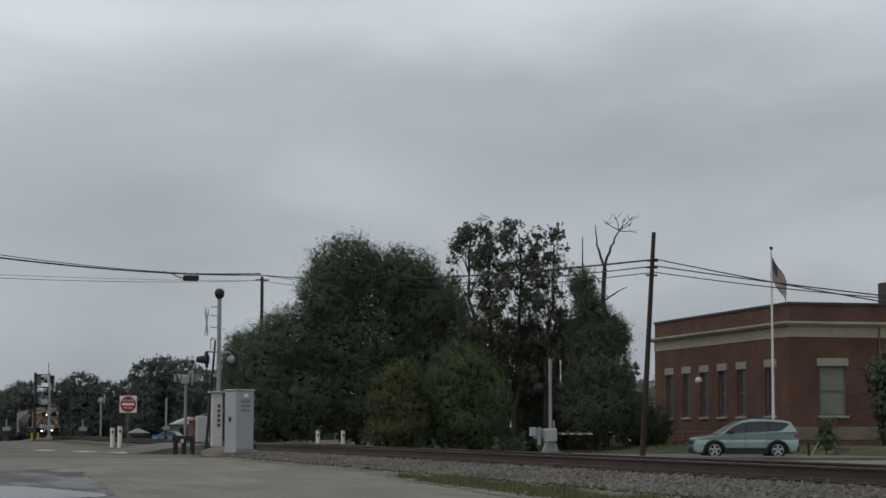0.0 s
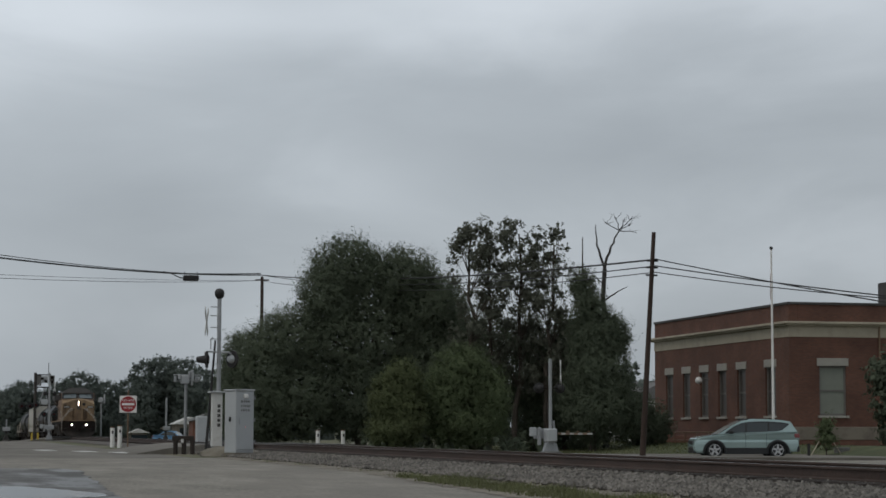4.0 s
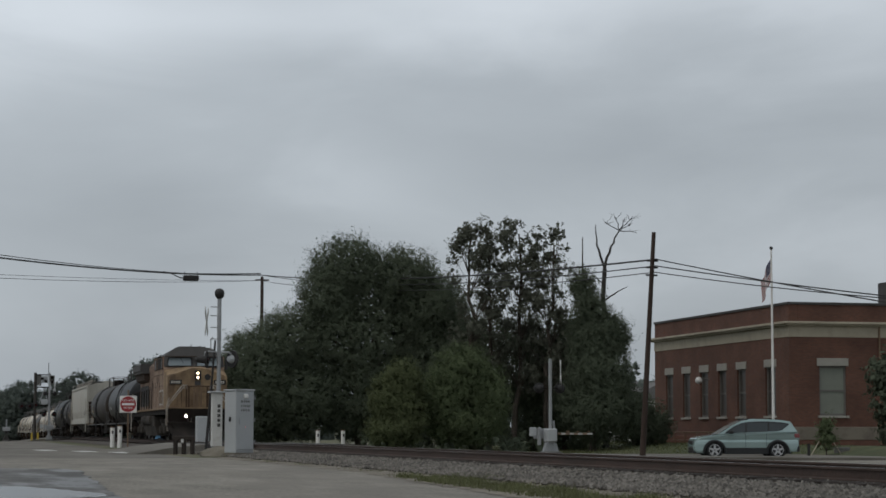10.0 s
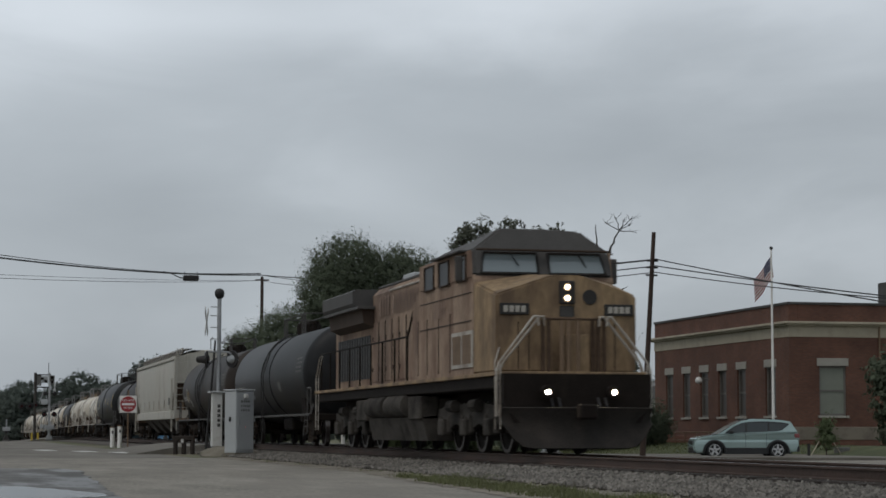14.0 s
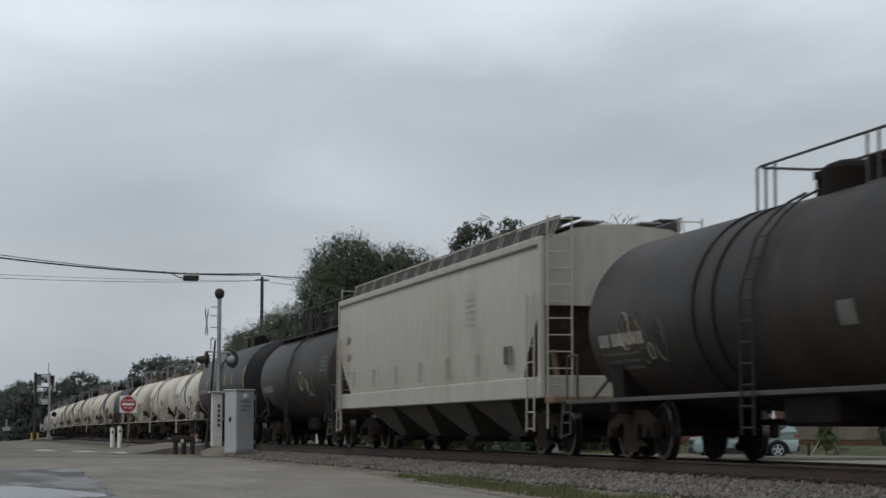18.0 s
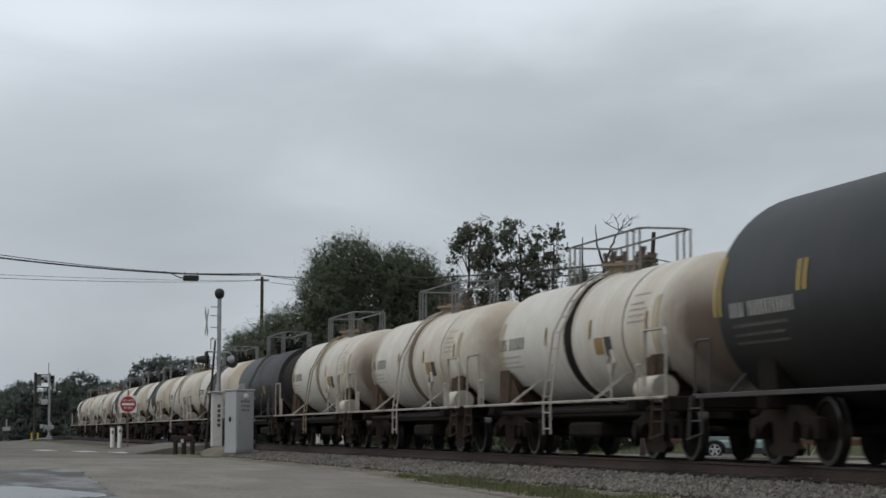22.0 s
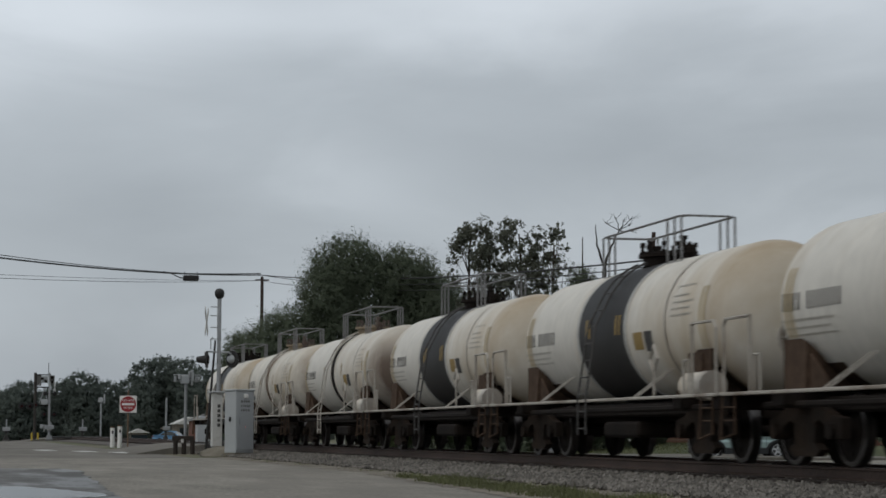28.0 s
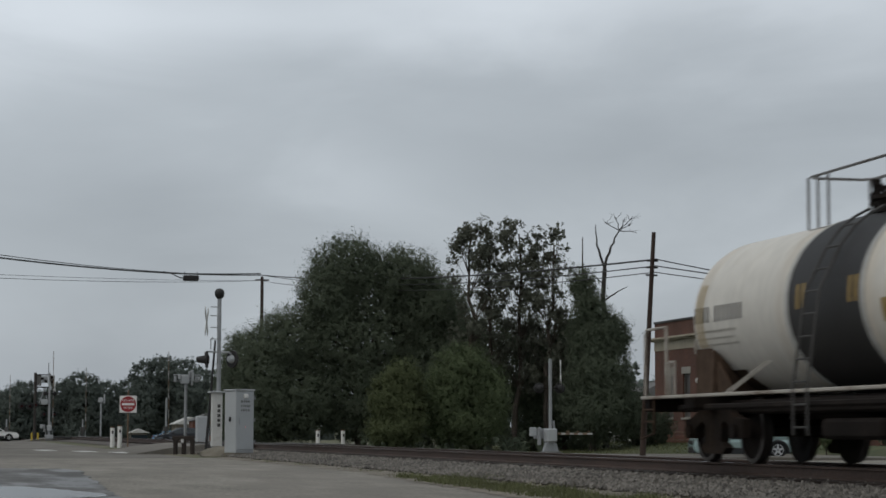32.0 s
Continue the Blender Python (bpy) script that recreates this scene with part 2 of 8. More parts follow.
    "dullwhite": mat("dull_white_case_paint", (0.52, 0.51, 0.48), 0.7, var=0.15, scale=1.5, bump=0.05, stain=(0.3, 0.27, 0.22), stain_at=0.6),
    "lintel": mat("grey_stone_lintel", (0.33, 0.31, 0.27), 0.85, var=0.15, scale=1.0, bump=0.15),
    "limestone": mat("limestone_trim", (0.40, 0.35, 0.265), 0.8, var=0.15, scale=1.0, bump=0.15, stain=(0.3, 0.26, 0.2), stain_at=0.6),
    "blind": mat("window_blind", (0.20, 0.21, 0.175), 0.7, var=0.1, bump=0.0),
    "winframe": mat("window_frame_paint", (0.15, 0.14, 0.125), 0.6, var=0.12, bump=0.03),
    "carpaint": mat("pale_teal_metallic_paint", (0.29, 0.38, 0.365), 0.25, 0.35, var=0.05, bump=0.0, coat=0.8),
    "carwhite": mat("white_car_paint", (0.74, 0.73, 0.70), 0.35, 0.0, var=0.03, bump=0.0, coat=0.6),
    "cardark": mat("dark_car_paint", (0.05, 0.055, 0.065), 0.35, 0.2, var=0.05, bump=0.0, coat=0.6),
    "alloy": mat("alloy_wheel", (0.5, 0.5, 0.5), 0.35, 0.8, var=0.05, bump=0.0),
    "tyre": mat("tyre_rubber", (0.02, 0.02, 0.021), 0.85, var=0.2, bump=0.1),
    "hopper": mat("weathered_pale_grey_hopper_paint", (0.405, 0.385, 0.335), 0.6, var=0.12, scale=0.5, fine=6, bump=0.05, stain=(0.27, 0.23, 0.18), stain_at=0.62, stain_scale=0.5, stretch=(1, 1, 0.35)),
    "tankblack": mat("faded_black_tank_paint", (0.0175, 0.0177, 0.0185), 0.45, var=0.35, scale=0.6, fine=6, bump=0.04, stain=(0.034, 0.029, 0.025), stain_at=0.58, stain_scale=0.5, stretch=(1, 0.5, 0.5), spec=0.16),
    "tankbrown": mat("sooty_brown_tank_paint", (0.019, 0.0162, 0.0150), 0.5, var=0.35, scale=0.6, fine=6, bump=0.04, stain=(0.05, 0.038, 0.03), stain_at=0.54, stain_scale=0.45, stretch=(1, 0.5, 0.5), spec=0.14),
    "spill": mat("dried_spill_residue", (0.17, 0.115, 0.075), 0.85, var=0.35, scale=1.5, bump=0.2),
    "ghostwhite": mat("faded_white_stencil", (0.42, 0.41, 0.38), 0.7, var=0.25, scale=4, bump=0.0),
    "stencil": mat("dark_stencil_paint", (0.06, 0.055, 0.05), 0.7, var=0.2, scale=4, bump=0.0),
    "bluepaint": mat("faded_blue_paint", (0.12, 0.25, 0.4), 0.7, var=0.15, bump=0.0),
    "flagblue": mat("flag_blue_cloth", (0.028, 0.03, 0.075), 0.85, var=0.1, bump=0.0),
    "flagred": mat("flag_red_cloth", (0.21, 0.035, 0.04), 0.85, var=0.1, bump=0.0),
    "flagwhite": mat("flag_white_cloth", (0.6, 0.57, 0.55), 0.85, var=0.1, bump=0.0),
    "hazyellow": mat("yellow_post_paint", (0.5, 0.36, 0.05), 0.6, var=0.2, bump=0.0),
    "truckbrown": mat("dusty_brown_cast_steel", (0.038, 0.026, 0.0185), 0.9, var=0.4, scale=2.0, bump=0.2, stain=(0.02, 0.017, 0.015), stain_scale=1.2, stain_at=0.52, spec=0.1),
    # bay paint darkened to hold the shadow under the hopper
    "bay": mat("grimy_hopper_bay_paint", (0.075, 0.066, 0.057), 0.85, var=0.3, scale=1.0, bump=0.1, stain=(0.07, 0.06, 0.05), stain_at=0.5),
    "dimstencil": mat("worn_grey_stencil", (0.14, 0.135, 0.125), 0.8, var=0.25, scale=4, bump=0.0),
    "armwhite": mat("dull_white_gate_arm", (0.34, 0.33, 0.31), 0.8, var=0.2, bump=0.0),
    "cabglass": glass("dark_cab_glass", (0.012, 0.012, 0.013), 0.35, 0.12),
    "markdim": mat("dirty_yellow_strip", (0.30, 0.20, 0.065), 0.6, var=0.3, scale=3, bump=0.0),
    "tanring": mat("yellowed_ring_paint", (0.25, 0.2, 0.135), 0.7, var=0.25, scale=2.0, bump=0.03),
    "fadedink": mat("faded_grey_ink", (0.38, 0.355, 0.31), 0.8, var=0.25, scale=4, bump=0.0),
    "railsteel": mat("dull_galvanised_rail", (0.20, 0.195, 0.19), 0.6, 0.3, var=0.25, scale=2, bump=0.0, stain=(0.10, 0.075, 0.055), stain_at=0.6),
    "plow": mat("scuffed_plow_steel", (0.028, 0.024, 0.021), 0.8, var=0.45, scale=1.5, bump=0.15, stain=(0.06, 0.048, 0.04), stain_at=0.58, stain_scale=1.2, spec=0.2),
    "taillens": mat("red_tail_lens", (0.20, 0.05, 0.05), 0.3, var=0.1, bump=0.0, coat=0.5),
    "reddark": mat("unlit_red_lens", (0.10, 0.012, 0.012), 0.4, var=0.1, bump=0.0),
    "paneglass": glass("dull_old_window_glass", (0.05, 0.042, 0.034), 0.35, 0.3),
    "domerust": mat("rusty_grey_dome_steel", (0.12, 0.098, 0.082), 0.85, var=0.4, scale=5, bump=0.15, stain=(0.06, 0.035, 0.024), stain_scale=6, stain_at=0.5),
    "grime": mat("dark_brown_tank_grime", (0.072, 0.048, 0.034), 0.9, var=0.4, scale=1.6, fine=9, bump=0.15, spec=0.1),
    "stonebase": mat("stained_base_course_stone", (0.19, 0.165, 0.13), 0.9, var=0.2, scale=0.8, bump=0.15, stain=(0.12, 0.1, 0.08), stain_at=0.55),
    "roofing": mat("roofing", (0.16, 0.155, 0.15), 0.9, var=0.2, bump=0.2),
}


def add_runs(m, col, spots, amount, below=None):
    """Dried runs with shapes of their own on a tank: broken streaks down the shell, strongest round given places and,
    with below, fainter towards the top.
    """
    nt = m.node_tree
    bs = nt.nodes["Principled BSDF"]
    old = bs.inputs["Base Color"].links[0].from_socket
    N, Lk = nt.nodes.new, nt.links.new
    co = N("ShaderNodeTexCoord")
    mp = N("ShaderNodeMapping")
    mp.inputs["Scale"].default_value = (1.25, 0.3, 0.28)
    Lk(co.outputs["Object"], mp.inputs["Vector"])
    no = N("ShaderNodeTexNoise")
    no.inputs["Scale"].default_value, no.inputs["Detail"].default_value, no.inputs["Roughness"].default_value = 1.0, 6, 0.65
    Lk(mp.outputs["Vector"], no.inputs["Vector"])
    sep = N("ShaderNodeSeparateXYZ")
    Lk(co.outputs["Object"], sep.inputs[0])
    total = None
    for x, wd, k in spots:
        d = N("ShaderNodeMath")
        d.operation = "SUBTRACT"
        Lk(sep.outputs["X"], d.inputs[0])
        d.inputs[1].default_value = x
        ab = N("ShaderNodeMath")
        ab.operation = "ABSOLUTE"
        Lk(d.outputs[0], ab.inputs[0])
        r = N("ShaderNodeMapRange")
        r.interpolation_type = "SMOOTHSTEP"
        r.inputs["From Min"].default_value, r.inputs["From Max"].default_value = 0.0, wd
        r.inputs["To Min"].default_value, r.inputs["To Max"].default_value = k, 0.0
        Lk(ab.outputs[0], r.inputs["Value"])
        if total is None:
            total = r.outputs["Result"]
        else:
            ad = N("ShaderNodeMath")
            Lk(total, ad.inputs[0])
            Lk(r.outputs["Result"], ad.inputs[1])
            total = ad.outputs[0]
    ad = N("ShaderNodeMath")
    Lk(total, ad.inputs[0])
    Lk(no.outputs["Fac"], ad.inputs[1])
    cut = N("ShaderNodeMapRange")
    cut.inputs["From Min"].default_value, cut.inputs["From Max"].default_value = 0.60, 1.0
    cut.inputs["To Max"].default_value = amount
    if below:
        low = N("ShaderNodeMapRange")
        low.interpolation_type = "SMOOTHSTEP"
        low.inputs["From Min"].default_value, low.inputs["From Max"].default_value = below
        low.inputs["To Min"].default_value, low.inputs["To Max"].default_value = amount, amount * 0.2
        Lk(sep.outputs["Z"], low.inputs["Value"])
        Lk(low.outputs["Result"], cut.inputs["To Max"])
    Lk(ad.outputs[0], cut.inputs["Value"])
    mx = N("ShaderNodeMix")
    mx.data_type = "RGBA"
    Lk(cut.outputs["Result"], mx.inputs["Factor"])
    Lk(old, mx.inputs["A"])
    mx.inputs["B"].default_value = (*col, 1)
    Lk(mx.outputs["Result"], bs.inputs["Base Color"])


for leafy_kind in ("leaf", "leafb", "leafy", "leaft", "leaffar"):
    let_light_through(M[leafy_kind], 0.4)

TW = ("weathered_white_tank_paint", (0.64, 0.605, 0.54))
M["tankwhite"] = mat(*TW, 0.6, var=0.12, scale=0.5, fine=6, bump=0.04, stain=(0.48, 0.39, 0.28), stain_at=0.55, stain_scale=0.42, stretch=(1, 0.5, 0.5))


def wet_patch():
    """Damp dark asphalt: smooth films of water between rougher, drier streaks."""
    m = mat("damp_dark_asphalt", (0.08, 0.075, 0.068), 0.5, var=0.4, scale=0.6, fine=30, bump=0.0, stretch=(0.2, 1, 1), spec=0.5)
    nt = m.node_tree
    bs = nt.nodes["Principled BSDF"]
    N, Lk = nt.nodes.new, nt.links.new
    co, mp, no, r = N("ShaderNodeTexCoord"), N("ShaderNodeMapping"), N("ShaderNodeTexNoise"), N("ShaderNodeMapRange")
    mp.inputs["Scale"].default_value = (0.18, 0.9, 1)
    no.inputs["Scale"].default_value, no.inputs["Detail"].default_value = 1.4, 5
    r.inputs["From Min"].default_value, r.inputs["From Max"].default_value = 0.40, 0.60
    r.inputs["To Min"].default_value, r.inputs["To Max"].default_value = 0.42, 0.85
    Lk(co.outputs["Object"], mp.inputs["Vector"])
    Lk(mp.outputs["Vector"], no.inputs["Vector"])
    Lk(no.outputs["Fac"], r.inputs["Value"])
    Lk(r.outputs["Result"], bs.inputs["Roughness"])
    return m


M["wettar"] = wet_patch()
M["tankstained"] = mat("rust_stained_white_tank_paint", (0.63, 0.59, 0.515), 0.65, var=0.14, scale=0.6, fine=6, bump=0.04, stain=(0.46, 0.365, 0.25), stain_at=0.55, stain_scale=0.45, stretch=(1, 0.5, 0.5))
M["tankclean"] = mat("yellowed_white_tank_paint", (0.64, 0.605, 0.54), 0.6, var=0.12, scale=0.5, fine=6, bump=0.04, stain=(0.48, 0.39, 0.27), stain_at=0.55, stain_scale=0.4, stretch=(1, 0.5, 0.5))
add_runs(M["tankclean"], (0.33, 0.23, 0.12), [(4.9, 0.7, 0.36), (3.0, 0.8, 0.22), (-1.6, 0.4, 0.2), (-4.6, 0.6, 0.12)], 0.7)
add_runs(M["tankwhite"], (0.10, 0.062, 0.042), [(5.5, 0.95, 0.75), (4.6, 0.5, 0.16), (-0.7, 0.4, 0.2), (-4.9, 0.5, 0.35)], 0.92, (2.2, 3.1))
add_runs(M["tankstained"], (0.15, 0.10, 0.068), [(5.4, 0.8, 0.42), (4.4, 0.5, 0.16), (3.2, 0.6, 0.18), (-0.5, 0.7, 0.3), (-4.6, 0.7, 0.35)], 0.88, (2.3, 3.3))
add_runs(M["tankbrown"], (0.085, 0.06, 0.045), [(0.0, 1.5, 0.22), (4.0, 1.0, 0.2), (-3.5, 0.8, 0.2)], 0.7)
add_runs(M["tankblack"], (0.058, 0.052, 0.045), [(0.0, 1.2, 0.15)], 0.6)
add_runs(M["cabtan"], (0.085, 0.058, 0.05), [(-14.4, 2.2, 0.38), (-12.0, 0.7, 0.16), (-10.0, 0.8, 0.2), (-8.4, 0.5, 0.2), (-6.6, 0.5, 0.1), (-19.0, 2.5, 0.3)], 0.8)
add_runs(M["yellow"], (0.075, 0.05, 0.036), [(-7.6, 1.2, 0.2), (-11.5, 1.5, 0.15), (-15.4, 0.8, 0.25), (-5.0, 0.8, 0.16), (-1.4, 0.5, 0.14)], 0.85)
add_runs(M["hopper"], (0.22, 0.18, 0.14), [(9.0, 1.5, 0.2), (-8.8, 1.0, 0.15)], 0.5)


# ---- mesh helpers ----
def part(name, bm, material, parent=None, label="", smooth=False, at=None):
    """Links a bmesh as one mesh object under a thing, or as a thing of its own."""
    me = bpy.data.meshes.new(name)
    bm.to_mesh(me)
    bm.free()
    me.materials.append(material)
    if smooth:
        me.shade_smooth()
        me.set_sharp_from_angle(angle=radians(42))
    ob = new(name, me)
    if parent is not None:
        ob.parent = parent
    if at is not None:
        ob.location = at
    if label:
        ob["label"] = label
    return ob


def again(ob, at=None, parent=None, turn=0.0):
    """Another piece on the same mesh."""
    o = new(ob.name.split(".")[0], ob.data)
    o.parent = parent if parent is not None else ob.parent
    o.location = at if at is not None else ob.location
    o.rotation_euler = (0, 0, turn)
    return o


def box(bm, x0, x1, y0, y1, z0, z1, bevel=0.0):
    r = bmesh.ops.create_cube(bm, size=1.0)
    vs = r["verts"]
    for v in vs:
        v.co = Vector((x0 + (v.co.x + 0.5) * (x1 - x0), y0 + (v.co.y + 0.5) * (y1 - y0), z0 + (v.co.z + 0.5) * (z1 - z0)))
    if bevel:
        es = list({e for v in vs for e in v.link_edges})
        bmesh.ops.bevel(bm, geom=es, offset=bevel, segments=1, affect="EDGES")
    return bm


def rod(bm, a, b, r, r2=None, seg=8):
    """A round bar from a to b."""
    a, b = Vector(a), Vector(b)
    d = b - a
    m = Matrix.Translation((a + b) / 2) @ d.to_track_quat("Z", "Y").to_matrix().to_4x4()
    bmesh.ops.create_cone(bm, cap_ends=True, segments=seg, radius1=r, radius2=r if r2 is None else r2, depth=d.length, matrix=m)
    return bm


def pipe(bm, pts, r, seg=6):
    """A bent bar: one unbroken tube through the points."""
    P = [Vector(p) for p in pts]
    rings = []
    side = None
    for i, p in enumerate(P):
        a = (P[i] - P[i - 1]).normalized() if i else None
        b = (P[i + 1] - P[i]).normalized() if i + 1 < len(P) else None
        t = ((a + b) if a is not None and b is not None else (a if b is None else b))
        t = t.normalized() if t.length > 1e-6 else Vector((0, 0, 1))
        if side is None:
            side = t.orthogonal().normalized()
        else:
            side = side - t * side.dot(t)
            side = side.normalized() if side.length > 1e-6 else t.orthogonal().normalized()
        up = t.cross(side)
        k = 1.0 if a is None or b is None else 1 / max(0.6, a.dot(t))
        rings.append([bm.verts.new(p + (side * math.cos(2 * math.pi * j / seg) + up * math.sin(2 * math.pi * j / seg)) * r * k) for j in range(seg)])
    for q, w in zip(rings, rings[1:]):
        for j in range(seg):
            bm.faces.new((q[j], q[(j + 1) % seg], w[(j + 1) % seg], w[j]))
    bm.faces.new(list(reversed(rings[0])))
    bm.faces.new(rings[-1])
    return bm


def lathe(bm, prof, zc=0.0, seg=40, axis="x"):
    """A body turned about a level axis at height zc, from (position, radius) pairs."""
    rings = []
    for u, r in prof:
        ring = []
        for i in range(seg):
            a = 2 * math.pi * i / seg
            c, s_ = r * math.cos(a), r * math.sin(a)
            ring.append(bm.verts.new((u, c, zc + s_) if axis == "x" else ((c, u, zc + s_) if axis == "y" else (c, s_, zc + u))))
        rings.append(ring)
    for a, b in zip(rings, rings[1:]):
        for i in range(seg):
            j = (i + 1) % seg
            bm.faces.new((a[i], a[j], b[j], b[i]))
    bm.faces.new(rings[0])
    bm.faces.new(rings[-1])
    bmesh.ops.recalc_face_normals(bm, faces=bm.faces)
    return bm


def prism(bm, outline, u0, u1, axis="y"):
    """A flat outline pushed along an axis: outline in (x, z) for y, (y, z) for x, (x, y) for z."""
    def v3(p, u):
        return (p[0], u, p[1]) if axis == "y" else ((u, p[0], p[1]) if axis == "x" else (p[0], p[1], u))
    a = [bm.verts.new(v3(p, u0)) for p in outline]
    b = [bm.verts.new(v3(p, u1)) for p in outline]
    n = len(outline)
    fs = [bm.faces.new(a), bm.faces.new(b)]
    for i in range(n):
        j = (i + 1) % n
        fs.append(bm.faces.new((a[i], a[j], b[j], b[i])))
    bmesh.ops.recalc_face_normals(bm, faces=fs)
    return bm


B = bmesh.new


def thing(name, x, y, z, label, category, group="", turn=0.0):
    ob = new(name)
    ob.empty_display_size = 0.2
    ob.matrix_basis = pose(x, y, z, 0, 0, turn)
    return tagged(ob, label, category, group)


def mesh_of(name, verts, faces, material, parent=None, at=None, smooth=False):
    me = bpy.data.meshes.new(name)
    me.from_pydata(verts, [], faces)
    me.materials.append(material)
    if smooth:
        me.shade_smooth()
    ob = new(name, me)
    if parent is not None:
        ob.parent = parent
    if at is not None:
        ob.location = at
    return ob


# ---- ground, track and roads ----
def ground_height(x, y):
    """The bed of the line stands a little over the land on both sides; the land falls off in the distance."""
    if y < -4.2:
        h = -0.36
    elif y < -2.6:
        h = -0.36 + 0.04 * (y + 4.2) / 1.6
    elif y < 2.8:
        h = -0.32
    elif y < 8:
        h = -0.32 - 0.22 * (y - 2.8) / 5.2
    else:
        h = -0.54 - 0.14 * min(1.0, (y - 8) / 12)
    return h


def far_dip(x):
    """The line dips a little beyond the far crossing."""
    return -0.62 * max(0.0, min(1.0, (-x - 175) / 85)) ** 1.3


def sheet(name, xs, ys, lift, material, **tags):
    verts = [(x, y, ground_height(x, y) + lift + far_dip(x)) for x in xs for y in ys]
    n = len(ys)
    faces = [(i * n + j, (i + 1) * n + j, (i + 1) * n + j + 1, i * n + j + 1) for i in range(len(xs) - 1) for j in range(n - 1)]
    return tagged(mesh_of(name, verts, faces, material), **tags)


def steps(a, b, n):
    return [a + (b - a) * i / n for i in range(n + 1)]


YS = [-4000, -1000, -300, -100, -40, -20, -12, -8, -5, -4.2, -3.4, -2.6, 0, 2.8, 4, 6, 8, 14, 20, 30, 60, 150, 400, 1200, 4000]
XS = [-4500, -2500, -1200, -700, -450, -350] + steps(-300, -10, 58) + [0, 20, 60, 150, 500, 1500, 4000]
sheet("ground", XS, YS, -0.03, M["ground"], label="bare dirt and weedy ground beside the tracks", category="ground", kind="structure")


def lot_edge(x):
    """Where the asphalt of the lot ends and the gravel begins."""
    return float(np.interp(x, [-64, -40, -34, -31, -26, -20, 40], [-3.95, -3.95, -4.45, -4.6, -5.0, -5.15, -5.2])) + 0.07 * math.sin(x * 1.7) * math.sin(x * 0.63 + 1) + 0.04 * math.sin(x * 5.1)


def strip(name, xs, low, top, n, lift, material, **tags):
    """A sheet of ground between two lines along the railway."""
    verts = []
    for x in xs:
        a, b = low(x), top(x)
        verts += [(x, y, ground_height(x, y) + lift) for y in steps(a, b, n)]
    m = n + 1
    faces = [(i * m + j, (i + 1) * m + j, (i + 1) * m + j + 1, i * m + j + 1) for i in range(len(xs) - 1) for j in range(n)]
    return tagged(mesh_of(name, verts, faces, material), **tags)


strip("parking_lot", steps(-64, 40, 104), lambda x: -40, lambda x: lot_edge(x) + 0.25, 30, -0.012, M["asphalt"], label="pale worn asphalt lot beside the tracks", category="pavement", kind="structure")
sheet("road", steps(-260, -64, 60), [-40, -25, -16, -12, -9, -7, -5.6, -4.4], -0.012, M["street"], label="grey asphalt street along the railway", category="road", kind="structure")
strip("gravel_shoulder", steps(-64, -12, 260), lot_edge, lambda x: -2.6, 6, -0.004, M["gravel"], label="strip of fine gravel and dirt between lot and ballast", category="gravel", kind="structure")


def ballast():
    ys = [-3.0, -2.3, -1.7, -1.3, 1.3, 1.7, 2.3, 3.3]
    hs = [-0.33, -0.285, -0.255, -0.235, -0.22, -0.23, -0.27, -0.36]
    xs = [-600, -450, -350] + steps(-280, 10, 58) + [60, 200, 500]
    verts = [(x, y, h + far_dip(x)) for x in xs for y, h in zip(ys, hs)]
    n = len(ys)
    faces = [(i * n + j, (i + 1) * n + j, (i + 1) * n + j + 1, i * n + j + 1) for i in range(len(xs) - 1) for j in range(n - 1)]
    bed = mesh_of("ballast_bed", verts, faces, M["ballast"])
    tagged(bed, "grey crushed stone ballast under the track", "ballast", kind="structure")
    # loose stones on the side that the camera sees
    rng = np.random.default_rng(4)
    V, F = [], []
    base = np.array([(1, 0, 0), (-1, 0, 0), (0, 1, 0), (0, -1, 0), (0, 0, 1), (0, 0, -1)], float)
    tri = [(0, 2, 4), (2, 1, 4), (1, 3, 4), (3, 0, 4), (2, 0, 5), (1, 2, 5), (3, 1, 5), (0, 3, 5)]
    for i in range(26000):
        x = -14 - 62 * rng.random() ** 1.5
        y = -3.3 + 2.45 * rng.random() + 0.06 * rng.normal()
        if rng.random() < 0.5 * max(0, (-y - 2.7)):
            continue
        z = np.interp(y, ys, hs)
        r = 0.022 + 0.03 * rng.random()
        q = base * (r * (0.7 + 0.6 * rng.random((6, 1)))) + rng.normal(0, 0.006, (6, 3))
        a, b = rng.random(2) * 6.28
        ca, sa = math.cos(a), math.sin(a)
        R = np.array([(ca, -sa, 0), (sa, ca, 0), (0, 0, 1)])
        cb, sb = math.cos(b), math.sin(b)
        R = R @ np.array([(1, 0, 0), (0, cb, -sb), (0, sb, cb)])
        k = len(V)
        V += [tuple(v) for v in (q @ R.T + (x, y, z + r * 0.35))]
        F += [tuple(k + c for c in t) for t in tri]
    st = mesh_of("ballast_stones", V, F, M["stone"])
    tagged(st, "loose grey crushed stones along the track", "ballast", kind="stuff")


ballast()


